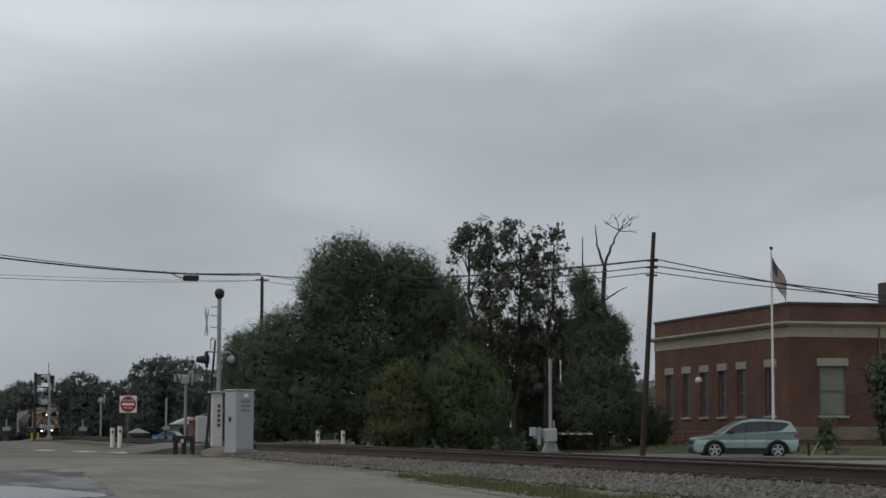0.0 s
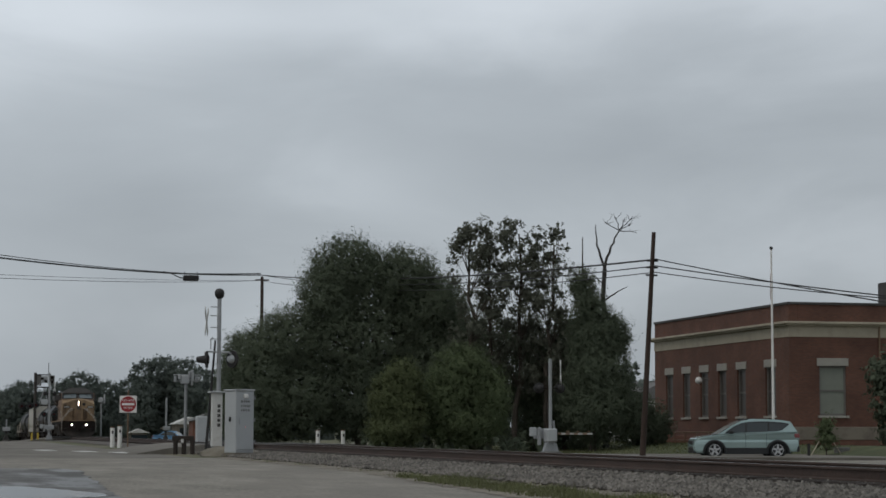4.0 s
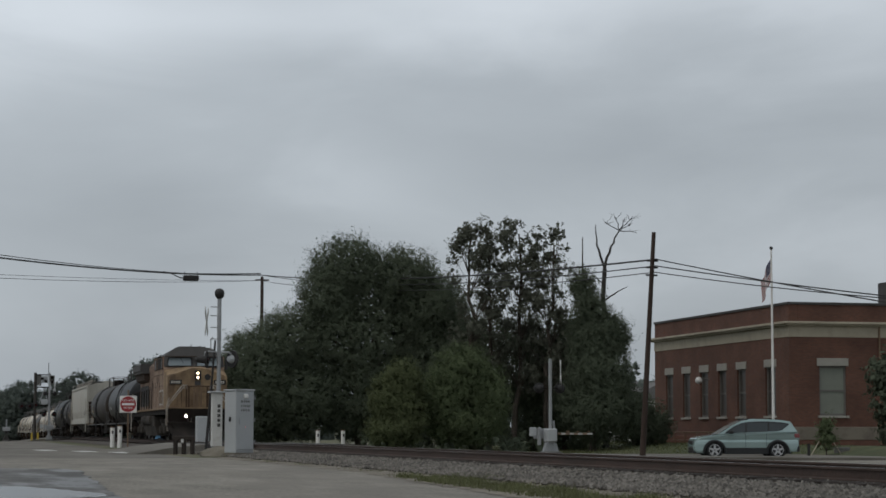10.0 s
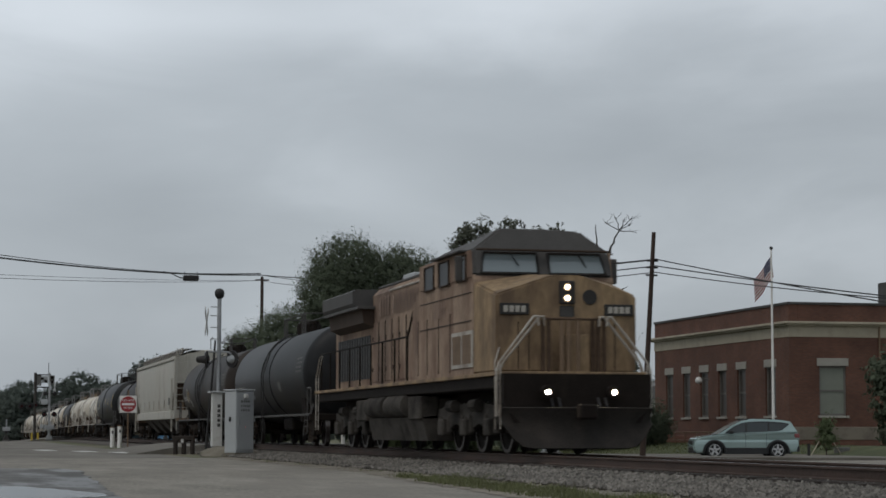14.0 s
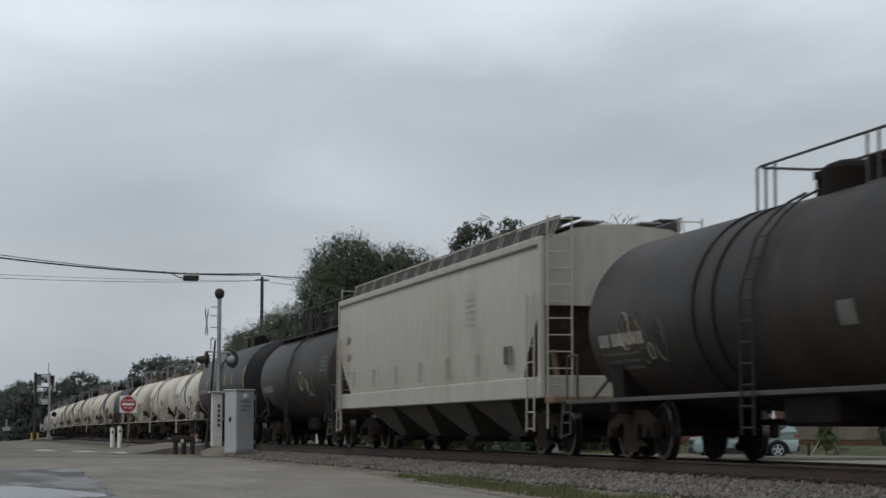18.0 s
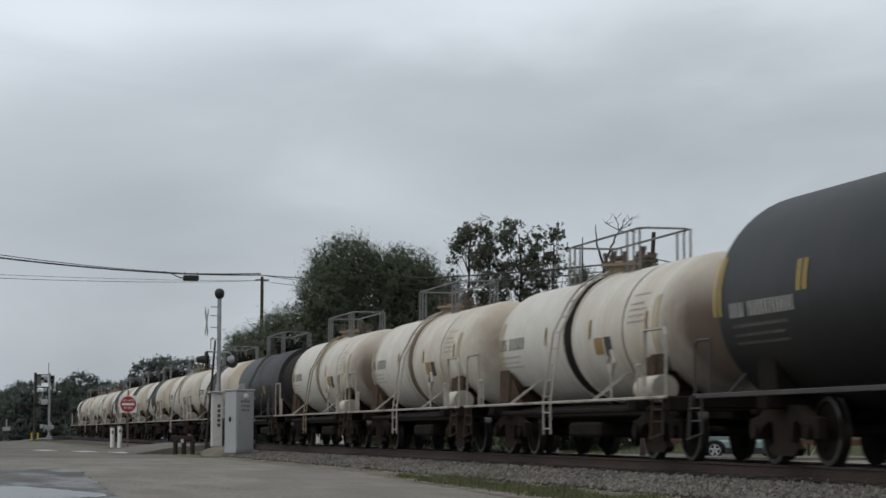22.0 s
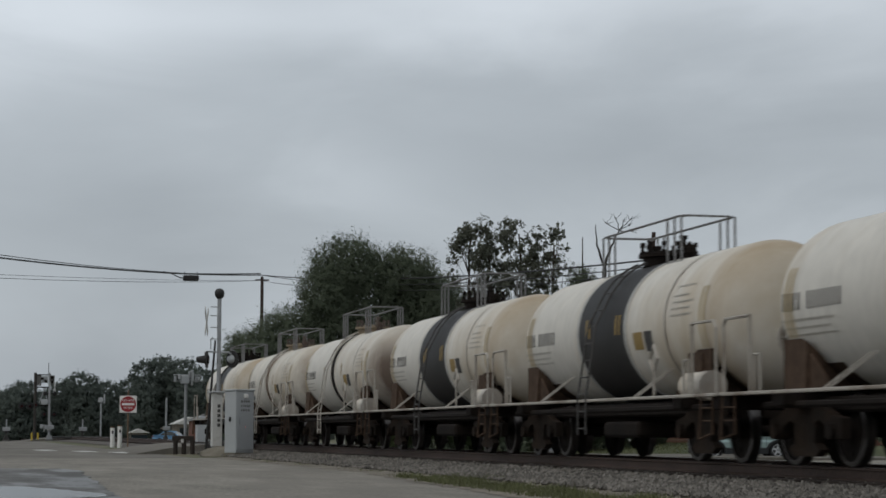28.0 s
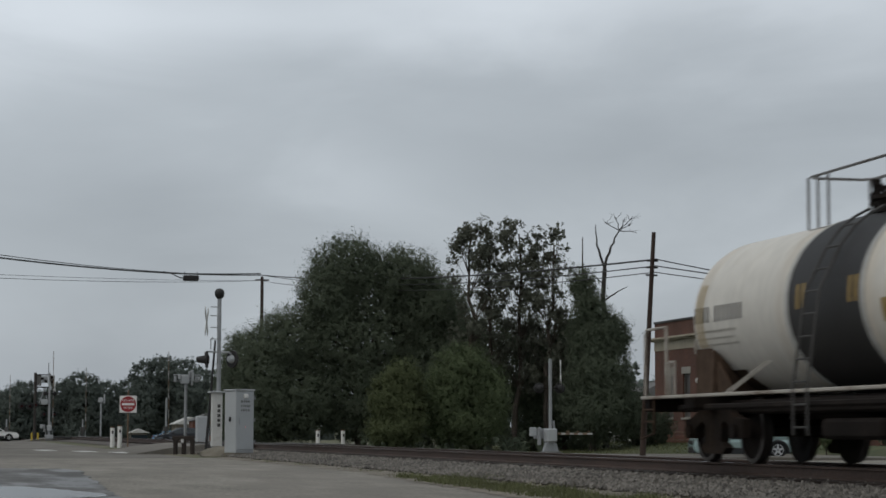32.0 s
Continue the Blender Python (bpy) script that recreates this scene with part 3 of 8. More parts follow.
def track():
    """Two rails on timber ties."""
    prof = [(-0.07, -0.17), (0.07, -0.17), (0.07, -0.155), (0.012, -0.14), (0.012, -0.04), (0.036, -0.032), (0.036, -0.008), (0.028, -0.004), (-0.028, -0.004), (-0.036, -0.008), (-0.036, -0.032), (-0.012, -0.04), (-0.012, -0.14), (-0.07, -0.155)]
    tr = thing("railway_track", -60, 0, 0, "rusty steel rails on dark timber ties in ballast", "track")
    tr["kind"] = "structure"
    xs = [-600, -350] + steps(-270, -170, 10) + [200]
    for sy in (-0.753, 0.753):
        bm = B()
        rings = [[bm.verts.new((x + 60, sy + a, b + far_dip(x))) for a, b in prof] for x in xs]
        n = len(prof)
        for r0, r1 in zip(rings, rings[1:]):
            for i in range(n):
                bm.faces.new((r0[i], r0[(i + 1) % n], r1[(i + 1) % n], r1[i]))
        bmesh.ops.recalc_face_normals(bm, faces=bm.faces)
        rail = part("rail", bm, M["rail"], tr, "brown rusty rail")
        bm = B()
        for x0, x1 in zip(xs, xs[1:]):
            vs = [bm.verts.new((x + 60, sy + dy, far_dip(x) + 0.0)) for x, dy in ((x0, -0.027), (x1, -0.027), (x1, 0.027), (x0, 0.027))]
            bm.faces.new(vs)
        part("rail_head", bm, M["railtop"], rail, "worn shiny rail head")
    tie = part("tie", box(B(), -0.115, 0.115, -1.3, 1.3, -0.34, -0.168, 0.012), M["tie"], tr, at=(46, 0, 0))
    rng = random.Random(2)
    for i in range(1, 150):
        again(tie, (46 - i * 0.52 + rng.uniform(-0.02, 0.02), rng.uniform(-0.03, 0.03), rng.uniform(-0.008, 0.004)), turn=rng.uniform(-0.02, 0.02))
    bm = B()
    for i in range(150, 420):
        x = 46 - i * 0.52
        box(bm, x - 0.115, x + 0.115, -1.3, 1.3, -0.34 + far_dip(x - 60), -0.168 + far_dip(x - 60))
    o = part("far_ties", bm, M["tie"], tr)
    o["kind"] = "stuff"
    return tr


track()


# ---- trees ----
def leaves(name, blobs, count, size, material, parent, seed, shell=0.55, holes=0.0, clump=0.3):
    """A crown: single leaves along short twigs, and the twigs set over rounded masses of foliage, growing out and up, with gaps between."""
    rng = np.random.default_rng(seed)
    mass = np.array(blobs, float)
    w = (mass[:, 3] * mass[:, 4] * mass[:, 5]) ** 0.67
    per = 14
    n = max(6, count // per)
    pick = rng.choice(len(mass), n, p=w / w.sum())
    bb = mass[pick]
    d = rng.normal(0, 1, (n, 3))
    d /= np.linalg.norm(d, axis=1)[:, None]
    inside = rng.random(n) < 0.34
    rr = np.where(inside, shell + (0.9 - shell) * rng.random(n), 0.84 + 0.15 * rng.random(n))
    rr *= 1 + 0.09 * np.sin(d[:, 0] * 5 + pick) * np.cos(d[:, 2] * 6 + pick * 2) + 0.06 * np.sin(d[:, 1] * 9 + d[:, 2] * 11)
    base = bb[:, :3] + d * bb[:, 3:6] * rr[:, None]
    if holes:
        f = np.sin(base[:, 0] * 1.9) + np.sin(base[:, 1] * 2.3 + 1) + np.sin(base[:, 2] * 2.1 + 2)
        keep = f > -1.6 + holes
        base, d, inside = base[keep], d[keep], inside[keep]
        n = len(base)
    grow = d * 0.8 + np.array((0, 0, 0.6)) + rng.normal(0, 0.35, (n, 3))
    grow /= np.linalg.norm(grow, axis=1)[:, None]
    long_ = clump * (0.5 + 1.3 * rng.random(n) ** 2.5)
    leader = rng.random(n) < 0.10
    long_ *= np.where(leader, 1.35, 1.0)
    thin = np.where(leader, 0.12, 0.22)
    k = np.repeat(np.arange(n), per)
    n *= per
    u = rng.random(n)
    P = base[k] + grow[k] * (long_[k] * u)[:, None] + rng.normal(0, 1, (n, 3)) * (long_[k] * thin[k] * (1.15 - 0.8 * u))[:, None]
    out = grow[k] * 0.25 + d[k] * 0.8 + rng.normal(0, 0.26, (n, 3)) + np.array((0, 0, 0.25))
    out /= np.linalg.norm(out, axis=1)[:, None]
    t1 = np.cross(out, rng.normal(0, 1, (n, 3)))
    t1 /= np.linalg.norm(t1, axis=1)[:, None]
    t2 = np.cross(out, t1)
    s = size * ((0.55 + 0.9 * rng.random(n)) * np.where(inside[k], 1.8, 1.0))[:, None]
    V = np.stack([P - t1 * s, P + t2 * s * 0.55, P + t1 * s, P - t2 * s * 0.55 - out * s * 0.25], 1).reshape(-1)
    me = bpy.data.meshes.new(name)
    me.vertices.add(4 * n)
    me.vertices.foreach_set("co", V)
    me.loops.add(4 * n)
    me.loops.foreach_set("vertex_index", np.arange(4 * n, dtype=np.int32))
    me.polygons.add(n)
    me.polygons.foreach_set("loop_start", np.arange(n, dtype=np.int32) * 4)
    me.update(calc_edges=True)
    me.materials.append(material)
    ob = new(name, me)
    ob.parent = parent
    return ob


def limb(bm, a, b, r0, r1, rng, bend=0.12, n=4):
    a, b = Vector(a), Vector(b)
    L = (b - a).length
    pts = [a.lerp(b, i / n) + Vector((rng.uniform(-1, 1), rng.uniform(-1, 1), rng.uniform(-0.4, 0.4))) * L * bend * (0 < i < n) * 0.5 for i in range(n + 1)]
    for i in range(n):
        rod(bm, pts[i], pts[i + 1], r0 + (r1 - r0) * i / n, r0 + (r1 - r0) * (i + 1) / n, seg=7)
    return pts


def tree(name, x, y, z, blobs, count, size, leafmat, trunk_h, trunk_r, label, seed, shell=0.5, holes=0.0, trunkmat="bark", clump=0.42, category="tree", group=""):
    t = thing(name, x, y, z, label, category, group)
    rng = random.Random(seed)
    bm = B()
    top = (rng.uniform(-0.2, 0.2), rng.uniform(-0.2, 0.2), trunk_h)
    limb(bm, (0, 0, -0.3), top, trunk_r, trunk_r * 0.6, rng, 0.06)
    for b in blobs:
        limb(bm, top if b[2] > trunk_h else (0, 0, trunk_h * 0.5), (b[0], b[1], b[2]), trunk_r * 0.5, trunk_r * 0.12, rng, 0.15)
    part("trunk", bm, M[trunkmat], t)
    leaves("crown", blobs, count, size, M[leafmat], t, seed, shell=shell, holes=holes, clump=clump)
    return t


# ---- the train ----
WHEELS = []


def wheelset(truck, x, r, name="wheelset"):
    bm = B()
    for sy in (-1, 1):
        lathe(bm, [(sy * 0.70, 0.10), (sy * 0.70, r * 0.55), (sy * 0.715, r * 0.62), (sy * 0.70, r * 0.8), (sy * 0.685, r + 0.025), (sy * 0.715, r + 0.025), (sy * 0.72, r), (sy * 0.815, r - 0.005), (sy * 0.82, r * 0.86), (sy * 0.79, r * 0.82), (sy * 0.775, r * 0.5), (sy * 0.83, r * 0.3), (sy * 0.84, 0.05)], 0, seg=24, axis="y")
        for k in range(3):
            a = k * 2.094
            rod(bm, (0.62 * r * math.cos(a), sy * 0.79, 0.62 * r * math.sin(a)), (0.62 * r * math.cos(a), sy * 0.80, 0.62 * r * math.sin(a)), r * 0.09, seg=6)
    rod(bm, (0, -0.70, 0), (0, 0.70, 0), 0.08, seg=10)
    for f in bm.faces:
        if all(math.hypot(v.co.x, v.co.z) > r * 0.84 for v in f.verts):
            f.material_index = 1
    w = part(name, bm, M["darksteel"], truck, at=(x, 0, r), smooth=True)
    w.data.materials.append(M["wheelrim"])
    WHEELS.append((w, r))
    return w


def freight_truck(car, x):
    """A two-axle truck: two cast side frames with springs, a bolster, four wheels."""
    bm = B()
    for sy in (-1, 1):
        y0, y1 = (sy * 0.93, sy * 1.06) if sy > 0 else (-1.06, -0.93)
        top = [(-1.15, 0.36), (-1.15, 0.62), (-0.85, 0.66), (-0.5, 0.80), (0.5, 0.80), (0.85, 0.66), (1.15, 0.62), (1.15, 0.36), (0.80, 0.36), (0.72, 0.50), (0.46, 0.60), (0.34, 0.56), (0.30, 0.30), (0.5, 0.22), (0.36, 0.13), (-0.36, 0.13), (-0.5, 0.22), (-0.30, 0.30), (-0.34, 0.56), (-0.46, 0.60), (-0.72, 0.50), (-0.80, 0.36)]
        prism(bm, top, y0, y1)
        for sx in (-0.2, 0, 0.2):
            rod(bm, (sx, sy * 1.0, 0.24), (sx, sy * 1.0, 0.52), 0.07, seg=8)
        for sx in (-0.89, 0.89):
            rod(bm, (sx, sy * 0.9, 0.457), (sx, sy * 1.13, 0.457), 0.11, seg=10)
    box(bm, -0.22, 0.22, -1.02, 1.02, 0.45, 0.80, 0.03)
    t = part("truck", bm, M["truckbrown"], car, "grimy cast steel freight truck", at=(x, 0, 0))
    wheelset(t, 0.89, 0.457)
    wheelset(t, -0.89, 0.457)
    return t


def bars(parent, rows, x, y, z, h, material, slope, name="lettering"):
    """Unreadable lettering as plain bars on the tank's flank: rows of (offset, length, height). slope gives y and lean over z."""
    bm = B()
    for dx, dz, ln, hh in rows:
        n = max(1, int(ln / (hh * (0.64 if hh > 0.15 else 1.05))))
        for i in range(n):
            if n > 8 and i == 4:
                continue
            a = x + dx + i * ln / n
            yy, zz = slope(z + dz), z + dz
            y2, z2 = slope(z + dz + hh), z + dz + hh
            w = ln / n * (0.5 if hh > 0.15 else 0.6)
            vs = [bm.verts.new(v) for v in ((a, yy, zz), (a + w, yy, zz), (a + w, y2, z2), (a, y2, z2))]
            bm.faces.new(vs)
    o = part(name, bm, material, parent, "unreadable stencilled marking")
    o["kind"] = "stuff"
    return o


def round_side(R, zc, out=0.006):
    return lambda z: -math.sqrt(max(0.01, (R + out) ** 2 - (z - zc) ** 2))


def patch_on_tank(R, zc, x0, x1, a0, a1, out, n=8, thick=True):
    """A curved plate that lies on the tank from angle a0 to a1 (0 is the camera's side, 90 the top)."""
    bm = B()
    pa = []
    n = max(n, int(abs(a1 - a0) / 4) + 1)
    for i in range(n + 1):
        a = radians(a0 + (a1 - a0) * i / n)
        pa.append((-math.cos(a) * (R + out), zc + math.sin(a) * (R + out)))
    lo = [bm.verts.new((x0, y, z)) for y, z in pa]
    hi = [bm.verts.new((x1, y, z)) for y, z in pa]
    for i in range(n):
        bm.faces.new((lo[i], lo[i + 1], hi[i + 1], hi[i]))
    bmesh.ops.recalc_face_normals(bm, faces=bm.faces)
    return bm


def tank_profile(h, R, dome):
    pr = [(-h, 0.12)] + [(-h + dome * (1 - math.cos(radians(k))), R * math.sin(radians(k)) ** 0.85) for k in (10, 20, 30, 40, 50, 60, 70, 80, 90)]
    return pr + [(-u, r) for u, r in reversed(pr)]


def hoop(bm, x, R, zc, w, t):
    lathe(bm, [(x - w / 2, R), (x - w / 2, R + t), (x + w / 2, R + t), (x + w / 2, R)], zc, seg=56)


def end_rail(car, x, y, inward, z0, z1, material):
    """A looped handrail at the end platform."""
    bm = B()
    x2 = x + inward
    pipe(bm, [(x, y, z0), (x, y, z1 - 0.1), (x + 0.08 * (1 if inward > 0 else -1), y, z1), (x2, y, z1), (x2, y, z0)], 0.022, 6)
    return part("end_handrail", bm, material, car)


def coupler(car, x, way):
    bm = B()
    box(bm, min(x, x - way * 0.9), max(x, x - way * 0.9), -0.09, 0.09, 0.72, 0.92, 0.02)
    box(bm, x - 0.14, x + 0.14, -0.2, 0.16, 0.68, 0.98, 0.04)
    return part("coupler", bm, M["darksteel"], car)


def crash_rail(car, x0, x1, zt, z1, w, material, ends=0.34):
    """The railing round the platform on top of the tank: a top rail on bent ends, groups of posts at both ends."""
    bm = B()
    c = 0.12
    pipe(bm, [(x0 + c, -w, z1), (x1 - c, -w, z1), (x1, -w + c, z1), (x1, w - c, z1), (x1 - c, w, z1), (x0 + c, w, z1), (x0, w - c, z1), (x0, -w + c, z1), (x0 + c, -w, z1)], 0.019)
    o = part("platform_railing", bm, material, car, "tall tubular railing")
    post = None
    for sy in (-1, 1):
        for x in (x0 + 0.02, x0 + ends, x0 + 2 * ends, x1 - 2 * ends, x1 - ends, x1 - 0.02):
            if post is None:
                post = part("post", rod(B(), (0, 0, zt), (0, 0, z1), 0.021, seg=6), material, o, at=(x, sy * w, 0))
            else:
                again(post, (x, sy * w, 0), o)
    p = part("platform", box(B(), x0, x0 + 2.2 * ends, -w, w, zt - 0.05, zt, 0.01), material, car, "grating platform on top of the tank")
    again(p, (x1 - x0 - 2.2 * ends, 0, 0), car)
    return o


def ladder(car, sy, R, zc, material):
    """A ladder from a stirrup under the sill up over the flank of the tank."""
    arc = [(sy * (R + 0.10) * math.cos(radians(a)), zc + (R + 0.10) * math.sin(radians(a))) for a in (32, 45, 57, 68)]
    line = [(sy * 1.57, 0.40), (sy * 1.57, 1.00), (sy * max(1.38, R + 0.10), zc + 0.1)] + arc
    stile = part("ladder", pipe(B(), [(-0.22, y, z) for y, z in line], 0.02, 5), material, car)
    again(stile, (0.44, 0, 0), stile)
    rung = part("rung", rod(B(), (-0.22, 0, 0), (0.22, 0, 0), 0.014, seg=5), material, stile, at=(0, sy * 1.57, 0.5))
    ys, zs = [p[0] for p in line], [p[1] for p in line]
    for k in range(1, 10):
        z = 0.5 + k * 0.285
        again(rung, (0, float(np.interp(z, zs, ys)), z), stile)
    return stile


def stirrup(car, x, sy, material):
    """A step below the end sill."""
    o = part("step", pipe(B(), [(x - 0.22, sy * 1.54, 0.95), (x - 0.22, sy * 1.58, 0.34), (x + 0.22, sy * 1.54, 0.42), (x + 0.22, sy * 1.54, 0.95)], 0.016, 5), material, car)
    for z in (0.60, 0.78):
        part("rung", rod(B(), (x - 0.22, sy * 1.54, z), (x + 0.22, sy * 1.54, z), 0.013, seg=5), material, o)


def small_tank_car(band="black", body="tankwhite", label="", head_dark=False, wide=2.45):
    """A short acid tank car: insulated tank, a band at the middle, ladder, top platform, end platforms with railings."""
    R, zc, h = 1.17, 2.12, 5.35
    car = thing("tank_car", 0, 0, 0, label, "tank car", "short tank cars of the train")
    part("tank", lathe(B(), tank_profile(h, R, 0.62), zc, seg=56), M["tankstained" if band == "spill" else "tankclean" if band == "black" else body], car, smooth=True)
    rail = M["locogrey" if body == "tankblack" else "railgrey"]
    dark = M["darksteel"]
    if band == "black":
        bm = B()
        hoop(bm, -0.15, R, zc, wide, 0.012)
        part("band", bm, M["black"], car, "wide black painted band", smooth=True)
        for sx in (-0.15 - wide / 2 - 0.055, -0.15 + wide / 2 + 0.055):
            bm = B()
            hoop(bm, sx, R, zc, 0.11, 0.02)
            part("band_edge", bm, M["ghostwhite"], car, "pale flashing ring", smooth=True)
    elif not head_dark:
        bm = B()
        hoop(bm, 0, R, zc, 0.42, 0.02)
        part("band", bm, M[{"dark": "darksteel", "tan": "tanring"}.get(band, "spill")], car, "stained ring round the tank", smooth=True)
        for sx in (-0.32, 0.32):
            bm = B()
            hoop(bm, sx, R, zc, 0.06, 0.03)
            part("band_edge", bm, M[body], car, smooth=True)
    if head_dark:
        bm = B()
        lathe(bm, [(u, r + 0.008) for u, r in tank_profile(h, R, 0.62) if u > h - 0.7] , zc)
        hoop(bm, h - 1.05, R, zc, 1.5, 0.008)
        part("dark_head", bm, M["black"], car, "black tank end", smooth=True)
    # residue that ran down from the dome
    if body == "tankwhite":
        part("seam_strap", patch_on_tank(R, zc, 3.0, 3.06, -60, 240, 0.012), M["railgrey"], car, "thin jacket strap", smooth=True)
    # grimy lower flanks at the ends; the brown also holds the belly's shade
    for x0, x1, a1 in ((-4.9, -3.5, -42), (3.5, 4.9, -38)):
        for k in (0, 1):
            lo, hi = (-88, a1) if k == 0 else (180 - a1, 268)
            part("grime", patch_on_tank(R, zc, x0, x1, lo, hi, 0.009), M["grime"], car, "grimy dark brown with painted shade, low on the tank", smooth=True)
    # underframe
    part("center_sill", box(B(), -6.0, 6.0, -0.38, 0.38, 0.62, 0.95, 0.03), dark, car, "grimy dark centre sill")
    for x in (-4.3, 4.3):
        part("bolster", box(B(), x - 0.2, x + 0.2, -1.45, 1.45, 0.78, 0.98, 0.02), dark, car)
        part("saddle", prism(B(), [(-1.2, 1.0), (1.2, 1.0), (1.15, 1.62), (0.8, 1.3), (0, 1.05), (-0.8, 1.3), (-1.15, 1.62)], x - 0.3, x + 0.3, "x"), M["grime"], car, "stained saddle under the tank")
    for x in (-6.0, 6.0):
        part("end_sill", box(B(), x - 0.12, x + 0.12, -1.5, 1.5, 0.75, 0.98, 0.02), dark, car)
    part("outlet_box", box(B(), -0.9, 0.9, -0.9, 0.9, 0.35, 0.62, 0.05), dark, car)
    # dark block added to fill in the shade below the sill
    part("belly_beam", box(B(), -5.0, 5.0, -0.9, 0.9, 0.70, 0.90, 0.03), dark, car, "dark filler added for the shade under the tank")
    part("pipe_run", rod(B(), (-5.2, -1.25, 0.80), (5.2, -1.25, 0.80), 0.05, seg=7), dark, car)
    part("brake_cylinder", rod(B(), (-2.0, 0.6, 0.55), (-1.0, 0.6, 0.55), 0.16), dark, car)
    for sy in (-1, 1):
        part("side_sill", box(B(), -6.1, 6.1, sy * 1.53 - 0.035, sy * 1.53 + 0.035, 0.937, 0.985, 0.01), rail, car, "pale thin side rail")
        for x0, x1 in ((-6.0, -5.1), (5.1, 6.0)):
            part("end_platform", box(B(), x0, x1, sy * 1.2 - 0.3, sy * 1.2 + 0.3, 0.945, 0.985), dark, car)
        for way in (-1, 1):
            end_rail(car, way * 6.05, sy * 1.5, -way * 0.95, 0.95, 2.0, rail)
            bm = B()
            pipe(bm, [(way * 4.95, sy * 1.5, 0.95), (way * 4.95, sy * 1.5, 1.48), (way * 4.75, sy * 1.5, 1.48), (way * 4.75, sy * 1.5, 0.95)], 0.018, 5)
            part("grab_iron", bm, rail, car)
            stirrup(car, way * 5.78, sy, M["grime"] if body == "tankwhite" else M["locogrey"])
            # gusset colour also stands for the shadow below the tank end
            part("gusset", prism(B(), [(way * 4.85, 0.98), (way * 4.85, 1.66), (way * 4.3, 1.66), (way * 3.3, 0.98)], sy * 1.10 - 0.02, sy * 1.10 + 0.02), M["grime"], car, "grimy gusset plate, shadow under the tank end in its brown")
            for d in (0, 0.16):
                part("brace", rod(B(), (way * 2.6 - 0.12 + d, sy * 1.5, 0.98), (way * 2.6 + 0.18 + d, sy * 1.0, 1.42), 0.013, seg=6), rail, car)
        holder = part("placard_holder", pipe(B(), [(3.45, sy * 1.5, 0.98), (3.45, sy * 1.5, 1.35), (3.28, sy * 1.5, 1.55), (3.45, sy * 1.5, 1.75), (3.62, sy * 1.5, 1.55), (3.45, sy * 1.5, 1.35)], 0.02, 5), rail, car, "diamond placard holder")
        ladder(car, sy, R, zc, M["tanring"] if band == "tan" else rail if band != "black" and body != "tankblack" else M["locogrey"])
    coupler(car, 6.25, 1)
    coupler(car, -6.25, -1)
    dark_top = band == "black" or body == "tankblack"
    dm = M["darksteel"] if dark_top else M["domerust"]
    top = zc + R
    dome = part("manway", lathe(B(), [(-0.05, 0.44), (0.10, 0.44), (0.11, 0.52), (0.16, 0.52), (0.165, 0.30), (0.22, 0.28), (0.225, 0.05)], top, seg=24, axis="z"), M["darksteel"] if dark_top else M["tanring"], car, "bolted dome on top of the tank")
    bolt = None
    for k in range(12):
        a = k * math.tau / 12
        if bolt is None:
            bm = rod(B(), (0, 0, 0.12), (0, 0, 0.36), 0.022, seg=6)
            rod(bm, (0, 0, 0.16), (0, 0, 0.22), 0.045, seg=6)
            rod(bm, (0, 0, 0.29), (0, 0, 0.36), 0.04, seg=6)
            bolt = part("bolt", bm, dm, dome, "long eye bolt with nuts", at=(0.46, 0, top))
        else:
            again(bolt, (0.46 * math.cos(a), 0.46 * math.sin(a), top), dome)
    for x, hh, r in ((-0.95, 0.26, 0.12), (-0.68, 0.34, 0.08), (0.72, 0.40, 0.07), (0.98, 0.22, 0.13)):
        bm = rod(B(), (x, 0, top - 0.06), (x, 0, top + hh), r * 0.7, seg=12)
        for z0, z1 in ((0.0, 0.05), (hh * 0.55, hh * 0.55 + 0.05), (hh - 0.03, hh + 0.03)):
            rod(bm, (x, 0, top + z0), (x, 0, top + z1), r, seg=12)
        part("valve", bm, dm, car, "flanged valve on top of the tank")
    part("vent_pipe", pipe(B(), [(-1.25, 0.1, top - 0.06), (-1.25, 0.1, top + 0.45), (-1.32, 0.1, top + 0.52)], 0.035, 7), dm, car)
    crash_rail(car, -2.2, 1.9, zc + R - 0.08, 3.93, 0.46, M["railsteel"])
    side = round_side(R, zc)
    ink = M["ghostwhite"] if body == "tankblack" else M["stencil"]
    bars(car, [(0, 0, 1.9, 0.23)], -4.75, 0, 2.03, 0, ink, side, "reporting_mark")
    bars(car, [(0, 0, 1.7, 0.035), (0.05, -0.10, 1.5, 0.03), (0.1, -0.19, 1.6, 0.03)], -4.85, 0, 1.88, 0, M["dimstencil" if body == "tankblack" else "fadedink"], side, "data_stencil")
    bars(car, [(0, 0, 0.9, 0.032), (0, 0.1, 0.8, 0.032), (0, 0.2, 0.9, 0.032), (0, 0.3, 0.7, 0.032), (0, 0.45, 0.8, 0.032)], 3.3, 0, 2.2, 0, M["dimstencil" if body == "tankblack" else "fadedink"], side, "data_block")
    part("placard", patch_on_tank(R, zc, 1.5, 1.95, -18, -4, 0.01), M["markdim"], car, "dirty yellow notice panel")
    part("placard", patch_on_tank(R, zc, 2.05, 2.4, -20, -4, 0.01), M["stencil"], car, "dark notice panel")
